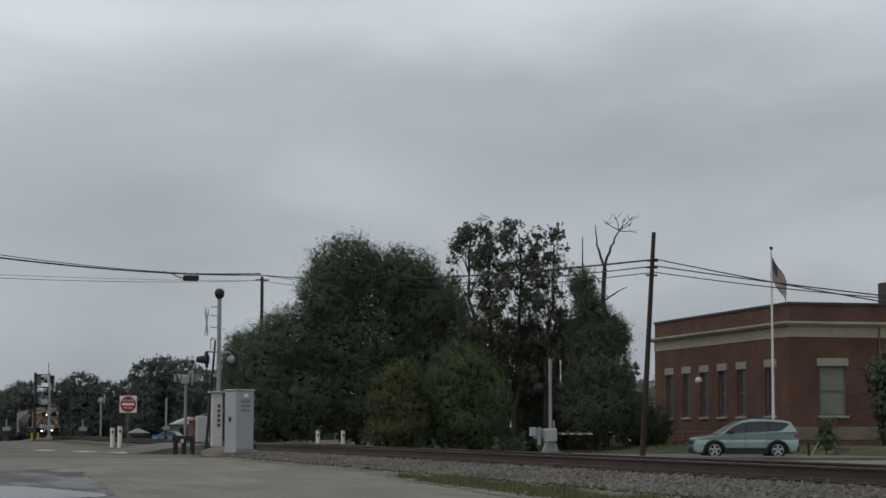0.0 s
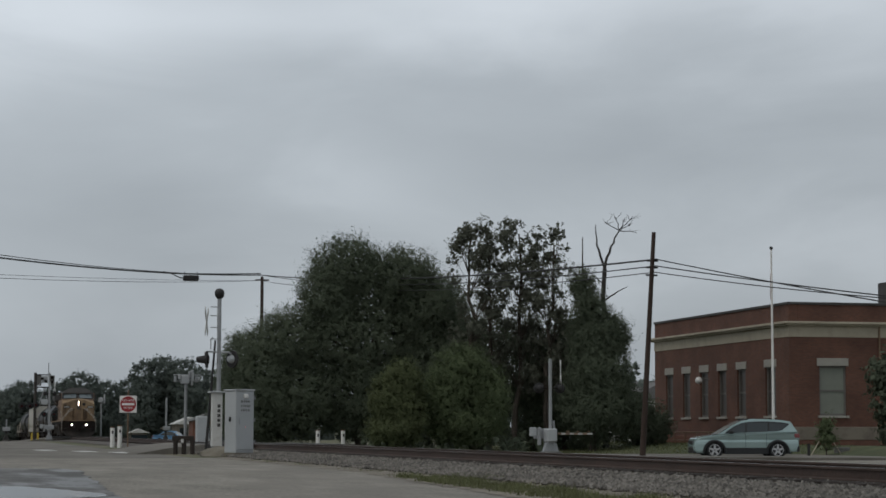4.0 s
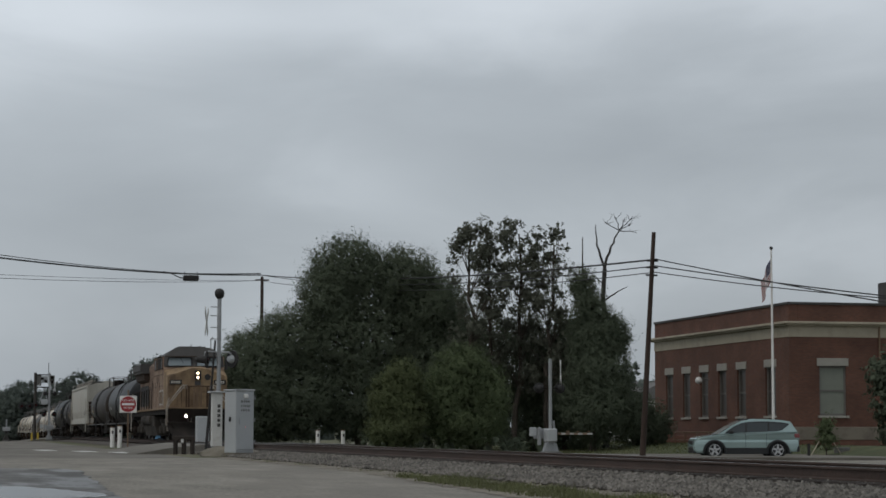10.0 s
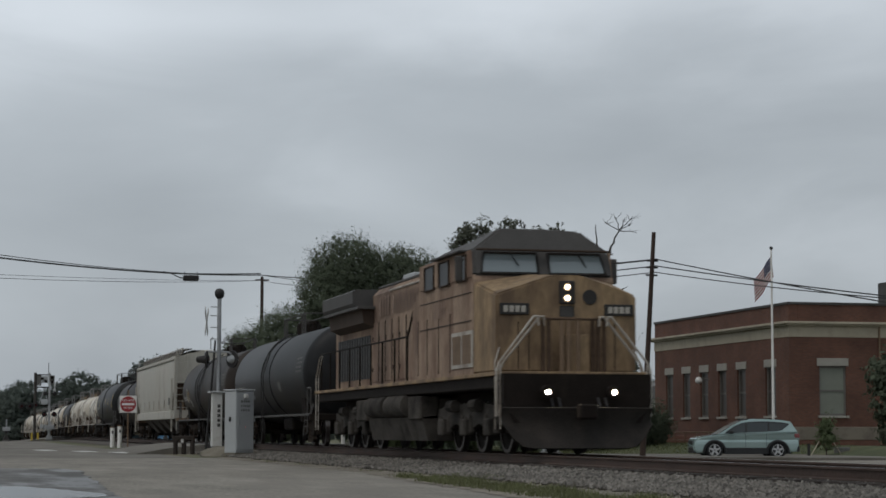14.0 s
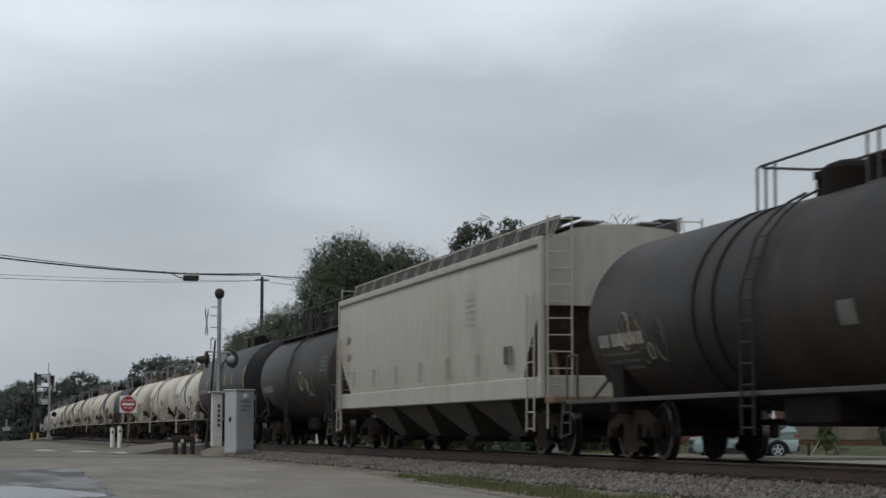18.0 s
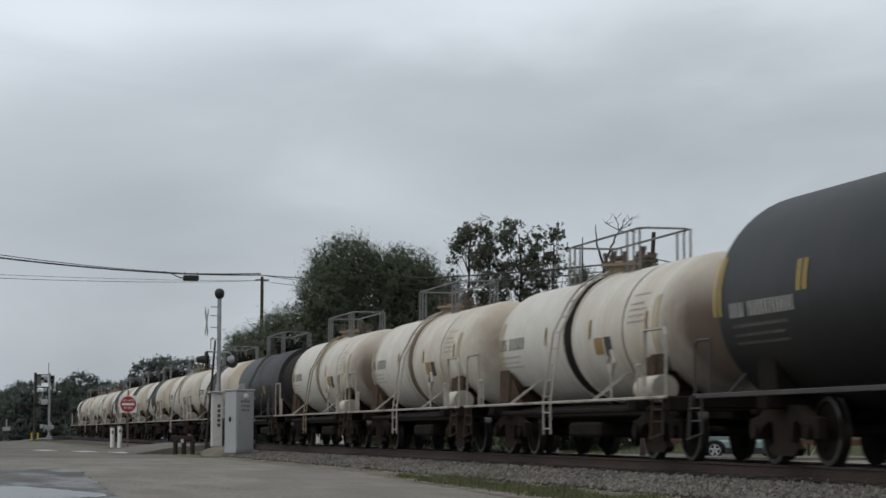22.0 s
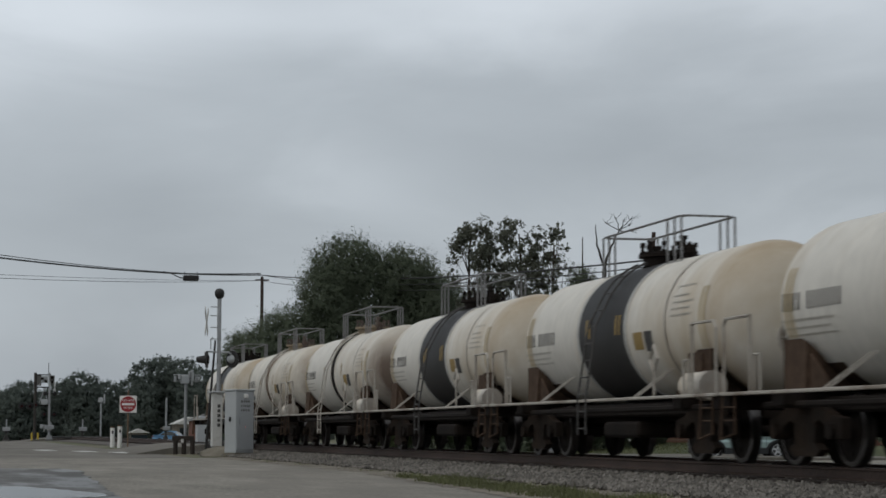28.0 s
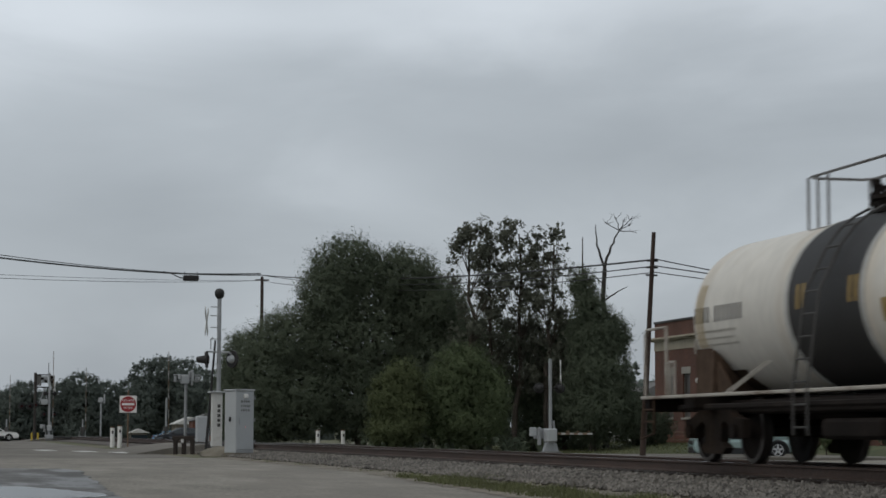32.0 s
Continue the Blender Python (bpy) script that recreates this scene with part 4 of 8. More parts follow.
    for x in (-0.98, -0.8, 0.62, 0.8) if band == "black" else () if head_dark else (-1.45, 1.25, 4.2):
        part("reflective_strip", patch_on_tank(R, zc, x, x + 0.09, -4, 12, 0.022), M["markdim"], car, "dirty yellow reflective strip")
    for x in () if body == "tankblack" else (-4.68, 4.5):
        for d in (0.0, 0.16):
            part("reflective_strip", patch_on_tank(R, zc, x + d, x + d + 0.09, -22, 24, 0.008), M["paleyellow"], car, "faded yellow reflective strip at the tank end")
    # brake gear
    bm = B()
    rod(bm, (4.0, -1.1, 1.12), (4.9, -1.1, 1.12), 0.22, seg=14)
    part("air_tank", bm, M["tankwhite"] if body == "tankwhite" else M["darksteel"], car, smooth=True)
    bm = B()
    lathe(bm, [(0, 0.25), (0.03, 0.25), (0.03, 0.2), (0, 0.2)], 1.75, seg=16)
    rod(bm, (0, -0.25, 1.75), (0, 0.25, 1.75), 0.015)
    rod(bm, (0, 0, 1.0), (0, 0, 1.75), 0.03)
    part("hand_brake", bm, rail, car, at=(-5.95, -0.5, 0))
    freight_truck(car, 4.35)
    freight_truck(car, -4.35)
    return car


def big_tank_car(half, R, zc, h, body, label, walkway=False, marks=True, rings=(), sill=True, graffiti=()):
    """A long tank car: bare tank on stub sills, top platform, ladder, trucks."""
    car = thing("tank_car", 0, 0, 0, label, "tank car", "long tank cars of the train")
    dark = M["darksteel"]
    part("tank", lathe(B(), tank_profile(h, R, 0.55), zc, seg=48), M[body], car, smooth=True)
    if rings:
        for x in rings:
            bm = B()
            hoop(bm, x, R, zc, 0.16, 0.025)
            part("jacket_ring", bm, M[body], car, smooth=True)
    for w in (-1, 1):
        part("stub_sill", box(B(), min(w * (half - 3.4), w * half * 0.985), max(w * (half - 3.4), w * half * 0.985), -0.36, 0.36, 0.62, 0.95, 0.02), dark, car, "grimy stub sill")
        x = w * (half - 2.6)
        part("bolster", box(B(), x - 0.2, x + 0.2, -1.35, 1.35, 0.75, 0.98, 0.02), dark, car)
        part("saddle", prism(B(), [(-1.25, 0.95), (1.25, 0.95), (1.3, 1.6), (0.9, 1.15), (0, 0.95), (-0.9, 1.15), (-1.3, 1.6)], x - 0.3, x + 0.3, "x"), dark, car)
        part("end_sill", box(B(), w * half - w * 0.35 - 0.1, w * half - w * 0.35 + 0.1, -1.5, 1.5, 0.78, 0.98, 0.02), dark, car)
    part("outlet_box", box(B(), -0.9, 0.9, -0.7, 0.7, zc - R - 0.25, zc - R + 0.15, 0.06), dark, car)
    part("brake_pipe", rod(B(), (-half + 3, 0.5, 0.6), (half - 3, 0.5, 0.6), 0.05), dark, car)
    for sy in (-1, 1):
        if sill:
            part("side_sill", box(B(), -half + 0.3, half - 0.3, sy * 1.46 - 0.03, sy * 1.46 + 0.03, 0.92, 0.99, 0.01), M["locogrey"], car, "thin side rail")
        ladder(car, sy, R, zc, M["black"])
        for w in (-1, 1):
            end_rail(car, w * (half - 0.35), sy * 1.45, -w * 0.6, 0.95, 1.75, M["locogrey"])
            stirrup(car, w * (half - 0.62), sy, M["locogrey"])
            part("brace", rod(B(), (w * (half - 1.3), sy * 1.3, 0.98), (w * (half - 1.9), sy * 1.0, 1.55), 0.03, seg=6), M["locogrey"], car)
    coupler(car, half, 1)
    coupler(car, -half, -1)
    top = zc + R
    part("manway", lathe(B(), [(-0.05, 0.42), (0.3, 0.42), (0.36, 0.36), (0.42, 0.2), (0.43, 0.02)], top, seg=20, axis="z"), dark, car, "domed manway")
    for x in (-1.0, 0.8, 1.15):
        part("valve", rod(rod(B(), (x, 0, top - 0.05), (x, 0, top + 0.3), 0.1), (x, 0, top + 0.28), (x, 0, top + 0.38), 0.14), dark, car)
    crash_rail(car, -2.2, 2.2, top - 0.06, top + 0.58, 0.5, M["locogrey"])
    if walkway:
        bm = B()
        box(bm, -h + 0.5, h - 0.5, -0.75, -0.35, top - 0.06, top - 0.02)
        board = part("running_board", bm, M["black"], car, "walkway along the top")
        for x in steps(-h + 0.6, h - 0.6, 18):
            part("bracket", rod(B(), (x, -0.75, top - 0.3), (x, -0.6, top - 0.04), 0.03, seg=5), M["black"], board)
        y = -0.75
        for a, b in ((-h + 0.5, -1.6), (-1.3, 1.3), (1.6, h - 0.5)):
            hr = part("walkway_railing", pipe(B(), [(a, y, top - 0.04), (a, y, top + 0.66), (a + 0.1, y, top + 0.74), (b - 0.1, y, top + 0.74), (b, y, top + 0.66), (b, y, top - 0.04)], 0.025), M["black"], car, "long handrail along the walkway")
            for x in steps(a, b, 4)[1:-1]:
                part("post", rod(B(), (x, y, top - 0.04), (x, y, top + 0.74), 0.025, seg=6), M["black"], hr)
    side = round_side(R, zc)
    bars(car, [(0, 0, 2.2, 0.2)], -h + 1.0, 0, zc - (0.26 if marks else 0.42), 0, M["ghostwhite"], side, "reporting_mark")
    bars(car, [(0, 0, 1.9, 0.045), (0.05, -0.12, 1.7, 0.04), (0, -0.23, 1.8, 0.04)], -h + 1.0, 0, zc - (0.40 if marks else 0.56), 0, M["dimstencil"], side, "data_stencil")
    bars(car, [(0, 0.13 * k, 1.0 - 0.1 * (k % 2), 0.07) for k in range(4)], h - 1.75, 0, zc + 0.0, 0, M["dimstencil"], side, "data_block")
    if marks:
        for x in (-h + 0.40, -h * 0.55, -h * 0.18, h * 0.2, h * 0.48, h - 0.70):
            a0, a1 = (-8, 23) if abs(x) > h - 1 else (-1, 14)
            for d in (0.0, 0.2):
                part("reflective_strip", patch_on_tank(R, zc, x + d, x + d + 0.08, a0, a1, 0.008), M["markyellow"], car, "yellow reflective mark")
    part("placard", patch_on_tank(R, zc, 2.6, 3.1, -20, -8, 0.01), M["dimyellow" if marks else "dimstencil"], car, "dirty notice panel")
    g = random.Random(17)
    for x0, x1 in graffiti:
        for k in range(9):
            x, a, ra = g.uniform(x0, x1), g.uniform(-24, -4), g.uniform(0.16, 0.4)
            loop = []
            for q in range(15):
                b = q * 0.42 + k
                ang = radians(a + 16 * ra * 2 * math.sin(b))
                loop.append((x + ra * 0.7 * math.cos(b), -math.cos(ang) * (R + 0.004), zc + math.sin(ang) * (R + 0.004)))
            part("graffiti_stroke", pipe(B(), loop, 0.007, 4), M[("dimstencil", "dimstencil", "ghostwhite", "markdim")[k % 4]], car, "thin faded graffiti stroke")
    freight_truck(car, half - 2.6)
    freight_truck(car, -half + 2.6)
    return car


def hopper_car(half, side_half):
    """A pale grey covered hopper: smooth bowed sides, sloping ends, roof walk with railing, four discharge bays."""
    car = thing("covered_hopper", 0, 0, 0, "pale grey steel covered hopper car with stained sides", "hopper car")
    g = M["hopper"]
    zs, zt = 1.42, 3.92
    bm = B()
    # bowed body cross-section pushed along, with ends that slope in below
    ys = [(-1.50, zs), (-1.57, zs + 0.5), (-1.585, zs + 1.2), (-1.57, zt - 0.25), (-1.50, zt), (-0.9, zt + 0.20), (0, zt + 0.28), (0.9, zt + 0.20), (1.50, zt), (1.57, zt - 0.25), (1.585, zs + 1.2), (1.57, zs + 0.5), (1.50, zs)]
    prism(bm, ys, -side_half, side_half, "x")
    for v in bm.verts:
        v.co.x *= float(np.interp(v.co.z, [zs, zs + 0.5, zs + 1.2], [0.86, 0.92, 1.0]))
    bm.normal_update()
    # end faces rust-brown and dark: the opening's shadow put into the colour
    for f in bm.faces:
        if abs(f.normal.x) > 0.4:
            f.material_index = 1
    hull = part("body", bm, g, car, smooth=True)
    hull.data.materials.append(M["grime"])
    for sy in (-1, 1):
        part("side_sill", box(B(), -side_half, side_half, sy * 1.53 - 0.06, sy * 1.53 + 0.06, 1.05, 1.44, 0.02), g, car)
        part("top_chord", box(B(), -side_half, side_half, sy * 1.56 - 0.05, sy * 1.56 + 0.05, zt - 0.1, zt + 0.05, 0.02), g, car)
        for w in (-1, 1):
            part("corner_post", box(B(), w * side_half - 0.09, w * side_half + 0.09, sy * 1.55 - 0.05, sy * 1.55 + 0.05, 1.05, zt + 0.05, 0.015), g, car)
            # a short ladder on the side and a tall one on the end
            xa, xb, yl = w * (side_half - 0.58), w * (side_half - 0.10), sy * 1.66
            lad = part("ladder", rod(B(), (xa, yl, 0.45), (xa, yl, 2.95), 0.018, seg=6), g, car, "short pale side ladder")
            part("stile", rod(B(), (xb, yl, 0.45), (xb, yl, 2.95), 0.018, seg=6), g, lad)
            rg_ = part("rung", rod(B(), (xa, yl, 0.5), (xb, yl, 0.5), 0.013, seg=5), g, lad)
            for k in range(1, 9):
                again(rg_, (0, 0, k * 0.3), lad)
            xe = w * (side_half + 0.16)
            lad = part("ladder", rod(B(), (xe, sy * 1.48, 0.5), (xe, sy * 1.48, zt + 0.42), 0.018, seg=6), g, car, "tall pale end ladder")
            part("stile", rod(B(), (xe, sy * 1.02, 1.0), (xe, sy * 1.02, zt + 0.42), 0.018, seg=6), g, lad)
            rg_ = part("rung", rod(B(), (xe, sy * 1.48, 0.98), (xe, sy * 1.02, 0.98), 0.013, seg=5), g, lad)
            for k in range(1, 12):
                again(rg_, (0, 0, k * 0.3), lad)
    for w in (-1, 1):
        top = [(-1.50, 2.72), (-1.52, zt - 0.2), (-1.46, zt + 0.01), (-0.9, zt + 0.22), (0.0, zt + 0.30), (0.9, zt + 0.22), (1.46, zt + 0.01), (1.52, zt - 0.2), (1.50, 2.72)]
        part("end_sheet", prism(B(), top, w * side_half, w * (side_half + 0.05), "x"), g, car, "pale upper end sheet")
        part("end_beam", box(B(), w * (side_half - 0.02) - 0.06, w * (side_half - 0.02) + 0.06, -1.47, 1.47, 1.05, 1.46, 0.02), g, car, "pale end beam")
        # slope sheet carries the same painted shadow
        bm = B()
        prism(bm, [(w * (side_half - 0.1), zt - 0.3), (w * (side_half - 2.2), 1.2), (w * (side_half - 2.1), 1.2), (w * side_half, zt - 0.3)], -1.45, 1.45)
        part("slope_sheet", bm, M["grime"], car, "rust-brown slope sheet at the end, shadow in its colour")
        bm = B()
        box(bm, min(w * (side_half - 2.0), w * (half - 0.3)), max(w * (side_half - 2.0), w * (half - 0.3)), -0.4, 0.4, 0.65, 1.05, 0.03)
        part("draft_sill", bm, M["darksteel"], car)
        part("end_platform", box(B(), w * (half - 0.55) - 0.3, w * (half - 0.55) + 0.3, -1.5, 1.5, 0.95, 1.08, 0.02), M["spill"], car, "rusty end platform")
        for y in (-1.1, 1.1):
            part("end_strut", rod(B(), (w * (side_half - 0.3), y, 1.05), (w * (side_half - 1.0), y, 2.3), 0.06), M["spill"], car)
        coupler(car, w * half, w)
    # discharge bays
    for x in (-5.4, -1.8, 1.8, 5.4):
        bm = B()
        vs = []
        for (dx, dy, z) in ((1.65, 1.42, 1.1), (0.35, 0.7, 0.32)):
            vs.append([bm.verts.new((x + sx * dx, sy * dy, z)) for sx, sy in ((-1, -1), (1, -1), (1, 1), (-1, 1))])
        for i in range(4):
            bm.faces.new((vs[0][i], vs[0][(i + 1) % 4], vs[1][(i + 1) % 4], vs[1][i]))
        bm.faces.new(vs[1])
        bmesh.ops.recalc_face_normals(bm, faces=bm.faces)
        bay = part("discharge_bay", bm, M["bay"], car, "discharge bay, shade under the car in its paint colour")
        part("gate", box(B(), x - 0.42, x + 0.42, -0.85, 0.85, 0.24, 0.36, 0.02), M["darksteel"], bay)
    # roof walk
    for y in (-0.55, 0.55):
        part("roof_walk", box(B(), -side_half, side_half, y - 0.2, y + 0.2, zt + 0.33, zt + 0.36), M["galv"], car, "grating roof walk")
    part("hatch", box(B(), -side_half + 0.8, side_half - 0.8, -0.3, 0.3, zt + 0.22, zt + 0.4, 0.03), g, car, "trough hatch on the roof")
    for y in (-1.15, 1.15):
        walk_plate = part("side_walk", box(B(), -side_half + 0.1, side_half - 0.1, y * 0.78 - 0.14, y * 0.78 + 0.14, zt + 0.40, zt + 0.43), M["locogrey"], car, "dark grating along the roof edge")
        skirt = part("running_board_edge", box(B(), -side_half + 0.1, side_half - 0.1, y - 0.012, y + 0.012, zt + 0.20, zt + 0.42), M["locogrey"], car, "dark edge of the roof walk")
        tube = part("roof_railing", rod(B(), (-side_half + 0.1, y * 1.01, zt + 0.45), (side_half - 0.1, y * 1.01, zt + 0.45), 0.02, seg=6), M["railgrey"], car, "pale rail along the roof edge")
        bk_ = None
        for x in steps(-side_half + 0.3, side_half - 0.3, 15):
            for d in (-0.12, 0.12):
                if bk_ is None:
                    bk_ = part("bracket", rod(B(), (0, y * 1.13, zt + 0.02), (0.10, y * 1.02, zt + 0.45), 0.011, seg=5), M["railgrey"], tube, at=(x + d, 0, 0))
                else:
                    again(bk_, (x + d, 0, 0), tube)
    flat = lambda z: -1.60 - 0.0 * z
    bars(car, [(0, 0, 0.5, 0.2), (0, -0.45, 0.6, 0.18), (0.15, -0.8, 0.4, 0.06)], -side_half + 1.2, 0, 2.75, 0, M["winframe"], flat, "reporting_mark")
    bars(car, [(0, 0.13 * k, 0.9, 0.04) for k in range(6)], 4.2, 0, 2.6, 0, M["fadedink"], flat, "data_block")
    part("notice_panel", box(B(), 7.35, 7.62, -1.604, -1.59, 1.72, 2.06), M["stencil"], car, "dark notice panel")
    part("notice_panel", box(B(), 7.66, 7.92, -1.604, -1.59, 1.72, 2.06), M["dimstencil"], car, "grey notice panel")
    for x in steps(-side_half + 2.0, side_half - 2.0, 6):
        for d in (0, 0.22):
            part("side_strip", box(B(), x + d, x + d + 0.02, -1.60, -1.58, 1.55, 2.0), M["fadedink"], car)
    freight_truck(car, half - 2.5)
    freight_truck(car, -half + 2.5)
    return car


def locomotive():
    """A six-axle road locomotive; x runs back from the front coupler."""
    car = thing("locomotive", 0, 0, 0, "weathered yellow diesel locomotive with grey roof and lit headlamps", "locomotive")
    yel, gry, drk = M["yellow"], M["locogrey"], M["darksteel"]
    dz = 1.62
    bm = B()
    box(bm, -21.5, -1.0, -1.45, 1.45, dz - 0.32, dz - 0.06, 0.02)
    box(bm, -21.5, -1.0, -0.6, 0.6, 0.9, dz - 0.3)
    part("frame", bm, drk, car, "dark steel underframe")
    part("deck", box(B(), -21.55, -0.95, -1.53, 1.53, dz - 0.08, dz, 0.01), yel, car, "yellow walkway edge")
    # nose: square front with a peaked top that slopes up to the windscreens
    bm = B()
    front = [(-1.45, dz), (-1.45, 3.16), (-0.30, 3.55), (0.30, 3.55), (1.45, 3.16), (1.45, dz)]
    back = [(-1.50, dz), (-1.50, 3.50), (-0.35, 3.68), (0.35, 3.68), (1.50, 3.50), (1.50, dz)]
    fv = [bm.verts.new((-1.45, y, z)) for y, z in front]
    bv = [bm.verts.new((-3.05, y, z)) for y, z in back]
    bm.faces.new(fv)
    bm.faces.new(bv)
    for i in range(6):
        bm.faces.new((fv[i], fv[(i + 1) % 6], bv[(i + 1) % 6], bv[i]))
    bmesh.ops.recalc_face_normals(bm, faces=bm.faces)
    bmesh.ops.bevel(bm, geom=bm.edges[:], offset=0.04, segments=2, affect="EDGES")
    part("nose", bm, yel, car, "weathered yellow nose")
    for y in (-1.0, -0.78, 0.78, 1.0):
        part("nose_seam", box(B(), -1.452, -1.444, y - 0.012, y + 0.012, dz + 0.05, 2.62), M["doorseam"], car)
    # cab
    bm = B()
    low = [(-3.04, 3.56), (-3.04, dz), (-8.7, dz), (-8.7, 3.30), (-7.95, 3.66), (-3.08, 3.66)]
    prism(bm, low, -1.50, 1.50)
    part("cab", bm, M["cabtan"], car, "faded tan cab side")
    bm = B()
    prof = [(-1.50, 3.64), (-1.46, 4.20), (-0.88, 4.64), (0.88, 4.64), (1.46, 4.20), (1.50, 3.64)]
    fv = [bm.verts.new((-3.02 - (z - 3.64) * 0.42, y, z)) for y, z in prof]
    bv = [bm.verts.new((-7.95, y, z - 0.10 * (z > 4.5))) for y, z in prof]
    bm.faces.new(fv)
    bm.faces.new(bv)
    for i in range(6):
        bm.faces.new((fv[i], fv[(i + 1) % 6], bv[(i + 1) % 6], bv[i]))
    bmesh.ops.recalc_face_normals(bm, faces=bm.faces)
    bmesh.ops.bevel(bm, geom=bm.edges[:], offset=0.05, segments=2, affect="EDGES")
    part("cab_roof", bm, gry, car, "faded grey upper cab and roof")
    part("brow", box(B(), -3.12, -2.98, -1.44, 1.44, 4.16, 4.20, 0.01), M["doorseam"], car, "dark brow over the windscreens")
    for y0, y1 in ((-1.34, -0.12), (0.12, 1.34)):
        bm = B()
        x = lambda z: -3.02 - (z - 3.64) * 0.42 + 0.012
        a, b = (3.70, 4.13)
        q = [(x(a), y0, a), (x(a), y1, a), (x(b), y1 - (0.08 if y1 > 1 else 0), b), (x(b), y0 + (0.08 if y0 < -1 else 0), b)]
        vs = [bm.verts.new(v) for v in q]
        vb = [bm.verts.new((v[0] - 0.03, v[1], v[2])) for v in q]
        bm.faces.new(vs)
        for i in range(4):
            bm.faces.new((vs[i], vs[(i + 1) % 4], vb[(i + 1) % 4], vb[i]))
        bmesh.ops.recalc_face_normals(bm, faces=bm.faces)
        ws = part("windscreen", bm, M["screen"], car, "greenish windscreen, sky reflection in its pale colour")
        bm = B()
        pipe(bm, [Vector(v) + Vector((0.012, 0, 0)) for v in q + q[:1]], 0.028, 5)
        part("seal", bm, M["black"], ws)
        bm = B()
        ym = (y0 + y1) / 2
        rod(bm, (x(4.2) + 0.03, ym, 4.2), (x(3.85) + 0.03, ym + 0.2, 3.85), 0.012, seg=5)
        part("wiper", bm, M["black"], ws)
    for sy in (-1, 1):
        bm = B()
        prism(bm, [(-7.93, 3.62), (-3.14, 3.62), (-3.30, 4.18), (-7.93, 4.18)], sy * 1.50 - 0.02, sy * 1.50 + 0.02)
        part("upper_cab_side", bm, M["cabtan"], car, "faded tan upper cab side")
        for x0, x1 in ((-4.35, -3.55), (-5.95, -5.05), (-7.35, -6.45)):
            w = part("side_window", box(B(), x0, x1, sy * 1.51 - 0.02, sy * 1.51 + 0.02, 3.58, 4.10, 0.01), M["cabglass"], car, "dark cab side window")
            bm = B()
            pipe(bm, [(x0, sy * 1.53, 3.58), (x1, sy * 1.53, 3.58), (x1, sy * 1.53, 4.10), (x0, sy * 1.53, 4.10), (x0, sy * 1.53, 3.58)], 0.022, 5)
            part("seal", bm, M["doorseam"], w)
        part("sun_visor", box(B(), -6.2, -3.6, sy * 1.58 - 0.1, sy * 1.58 + 0.1, 4.17, 4.20), gry, car)
        bm = B()
        rod(bm, (-3.6, sy * 1.5, 4.0), (-3.55, sy * 1.78, 4.0), 0.015, seg=5)
        box(bm, -3.60, -3.56, sy * 1.68 - 0.08, sy * 1.68 + 0.08, 3.55, 4.08, 0.02)
        part("wind_deflector", bm, gry, car, "grey wind deflector beside the cab window")
        # panels and doors below the cab windows
        bm = B()
        box(bm, -4.85, -3.05, sy * 1.507 - 0.02, sy * 1.507 + 0.02, 1.76, 2.52, 0.008)
        part("battery_door", bm, M["railgrey"], car, "pale framed battery door")
        for x0, x1 in ((-4.74, -4.02), (-3.88, -3.16)):
            part("grille", box(B(), x0, x1, sy * 1.528 - 0.006, sy * 1.528 + 0.006, 1.84, 2.44), M["spill"], car, "dark intake grille")
    for sy in (-1, 1):
        for x in (-5.05, -6.1, -7.2, -8.1):
            part("cab_seam", box(B(), x - 0.015, x + 0.015, sy * 1.506 - 0.006, sy * 1.506 + 0.006, dz + 0.08, 2.95), M["doorseam"], car)
        for z in (2.72, 3.30):
            part("cab_seam", box(B(), -7.9, -3.2, sy * 1.506 - 0.005, sy * 1.506 + 0.005, z - 0.012, z + 0.012), M["doorseam"], car)
    part("cab_antenna", rod(B(), (-4.5, 0, 4.6), (-4.5, 0, 4.85), 0.02), M["black"], car)
    part("cab_horn", rod(B(), (-5.0, 0.5, 4.6), (-5.0, 0.5, 4.78), 0.06), M["black"], car)
    part("roof_equipment", box(B(), -5.9, -4.0, -0.7, 0.7, 4.6, 4.72, 0.04), gry, car, "low air conditioner on the cab roof")
    # hood
    bm = B()
    prism(bm, [(-1.02, dz), (-1.02, 4.02), (-0.85, 4.2), (0.85, 4.2), (1.02, 4.02), (1.02, dz)], -15.6, -7.9, "x")
    part("hood", bm, M["cabtan"], car, "long faded tan engine hood")
    # added pale strip stands for the highlight along the hood's top edge
    part("hood_edge", box(B(), -13.4, -8.0, -1.06, 1.06, 4.0, 4.05, 0.01), M["railgrey"], car, "pale strip painted as the highlight on the hood roof's edge")
    part("hood_roof", box(B(), -15.6, -8.0, -0.88, 0.88, 4.19, 4.26, 0.02), gry, car, "grey hood top")
    bm = B()
    prism(bm, [(-1.02, dz), (-1.02, 3.55), (1.02, 3.55), (1.02, dz)], -20.9, -15.6, "x")
    part("radiator_cab", bm, M["cabtan"], car)
    bm = B()
    prism(bm, [(-1.05, 3.18), (-1.32, 3.30), (-1.36, 3.66), (1.36, 3.66), (1.32, 3.30), (1.05, 3.18)], -20.2, -15.4, "x")
    part("radiator_intake", bm, M["doorseam"], car, "dark radiator intake under the wing")
    part("radiator_shelf", box(B(), -20.3, -15.3, -1.50, 1.50, 3.66, 3.74, 0.01), gry, car, "grey shelf of the radiator")
    bm = B()
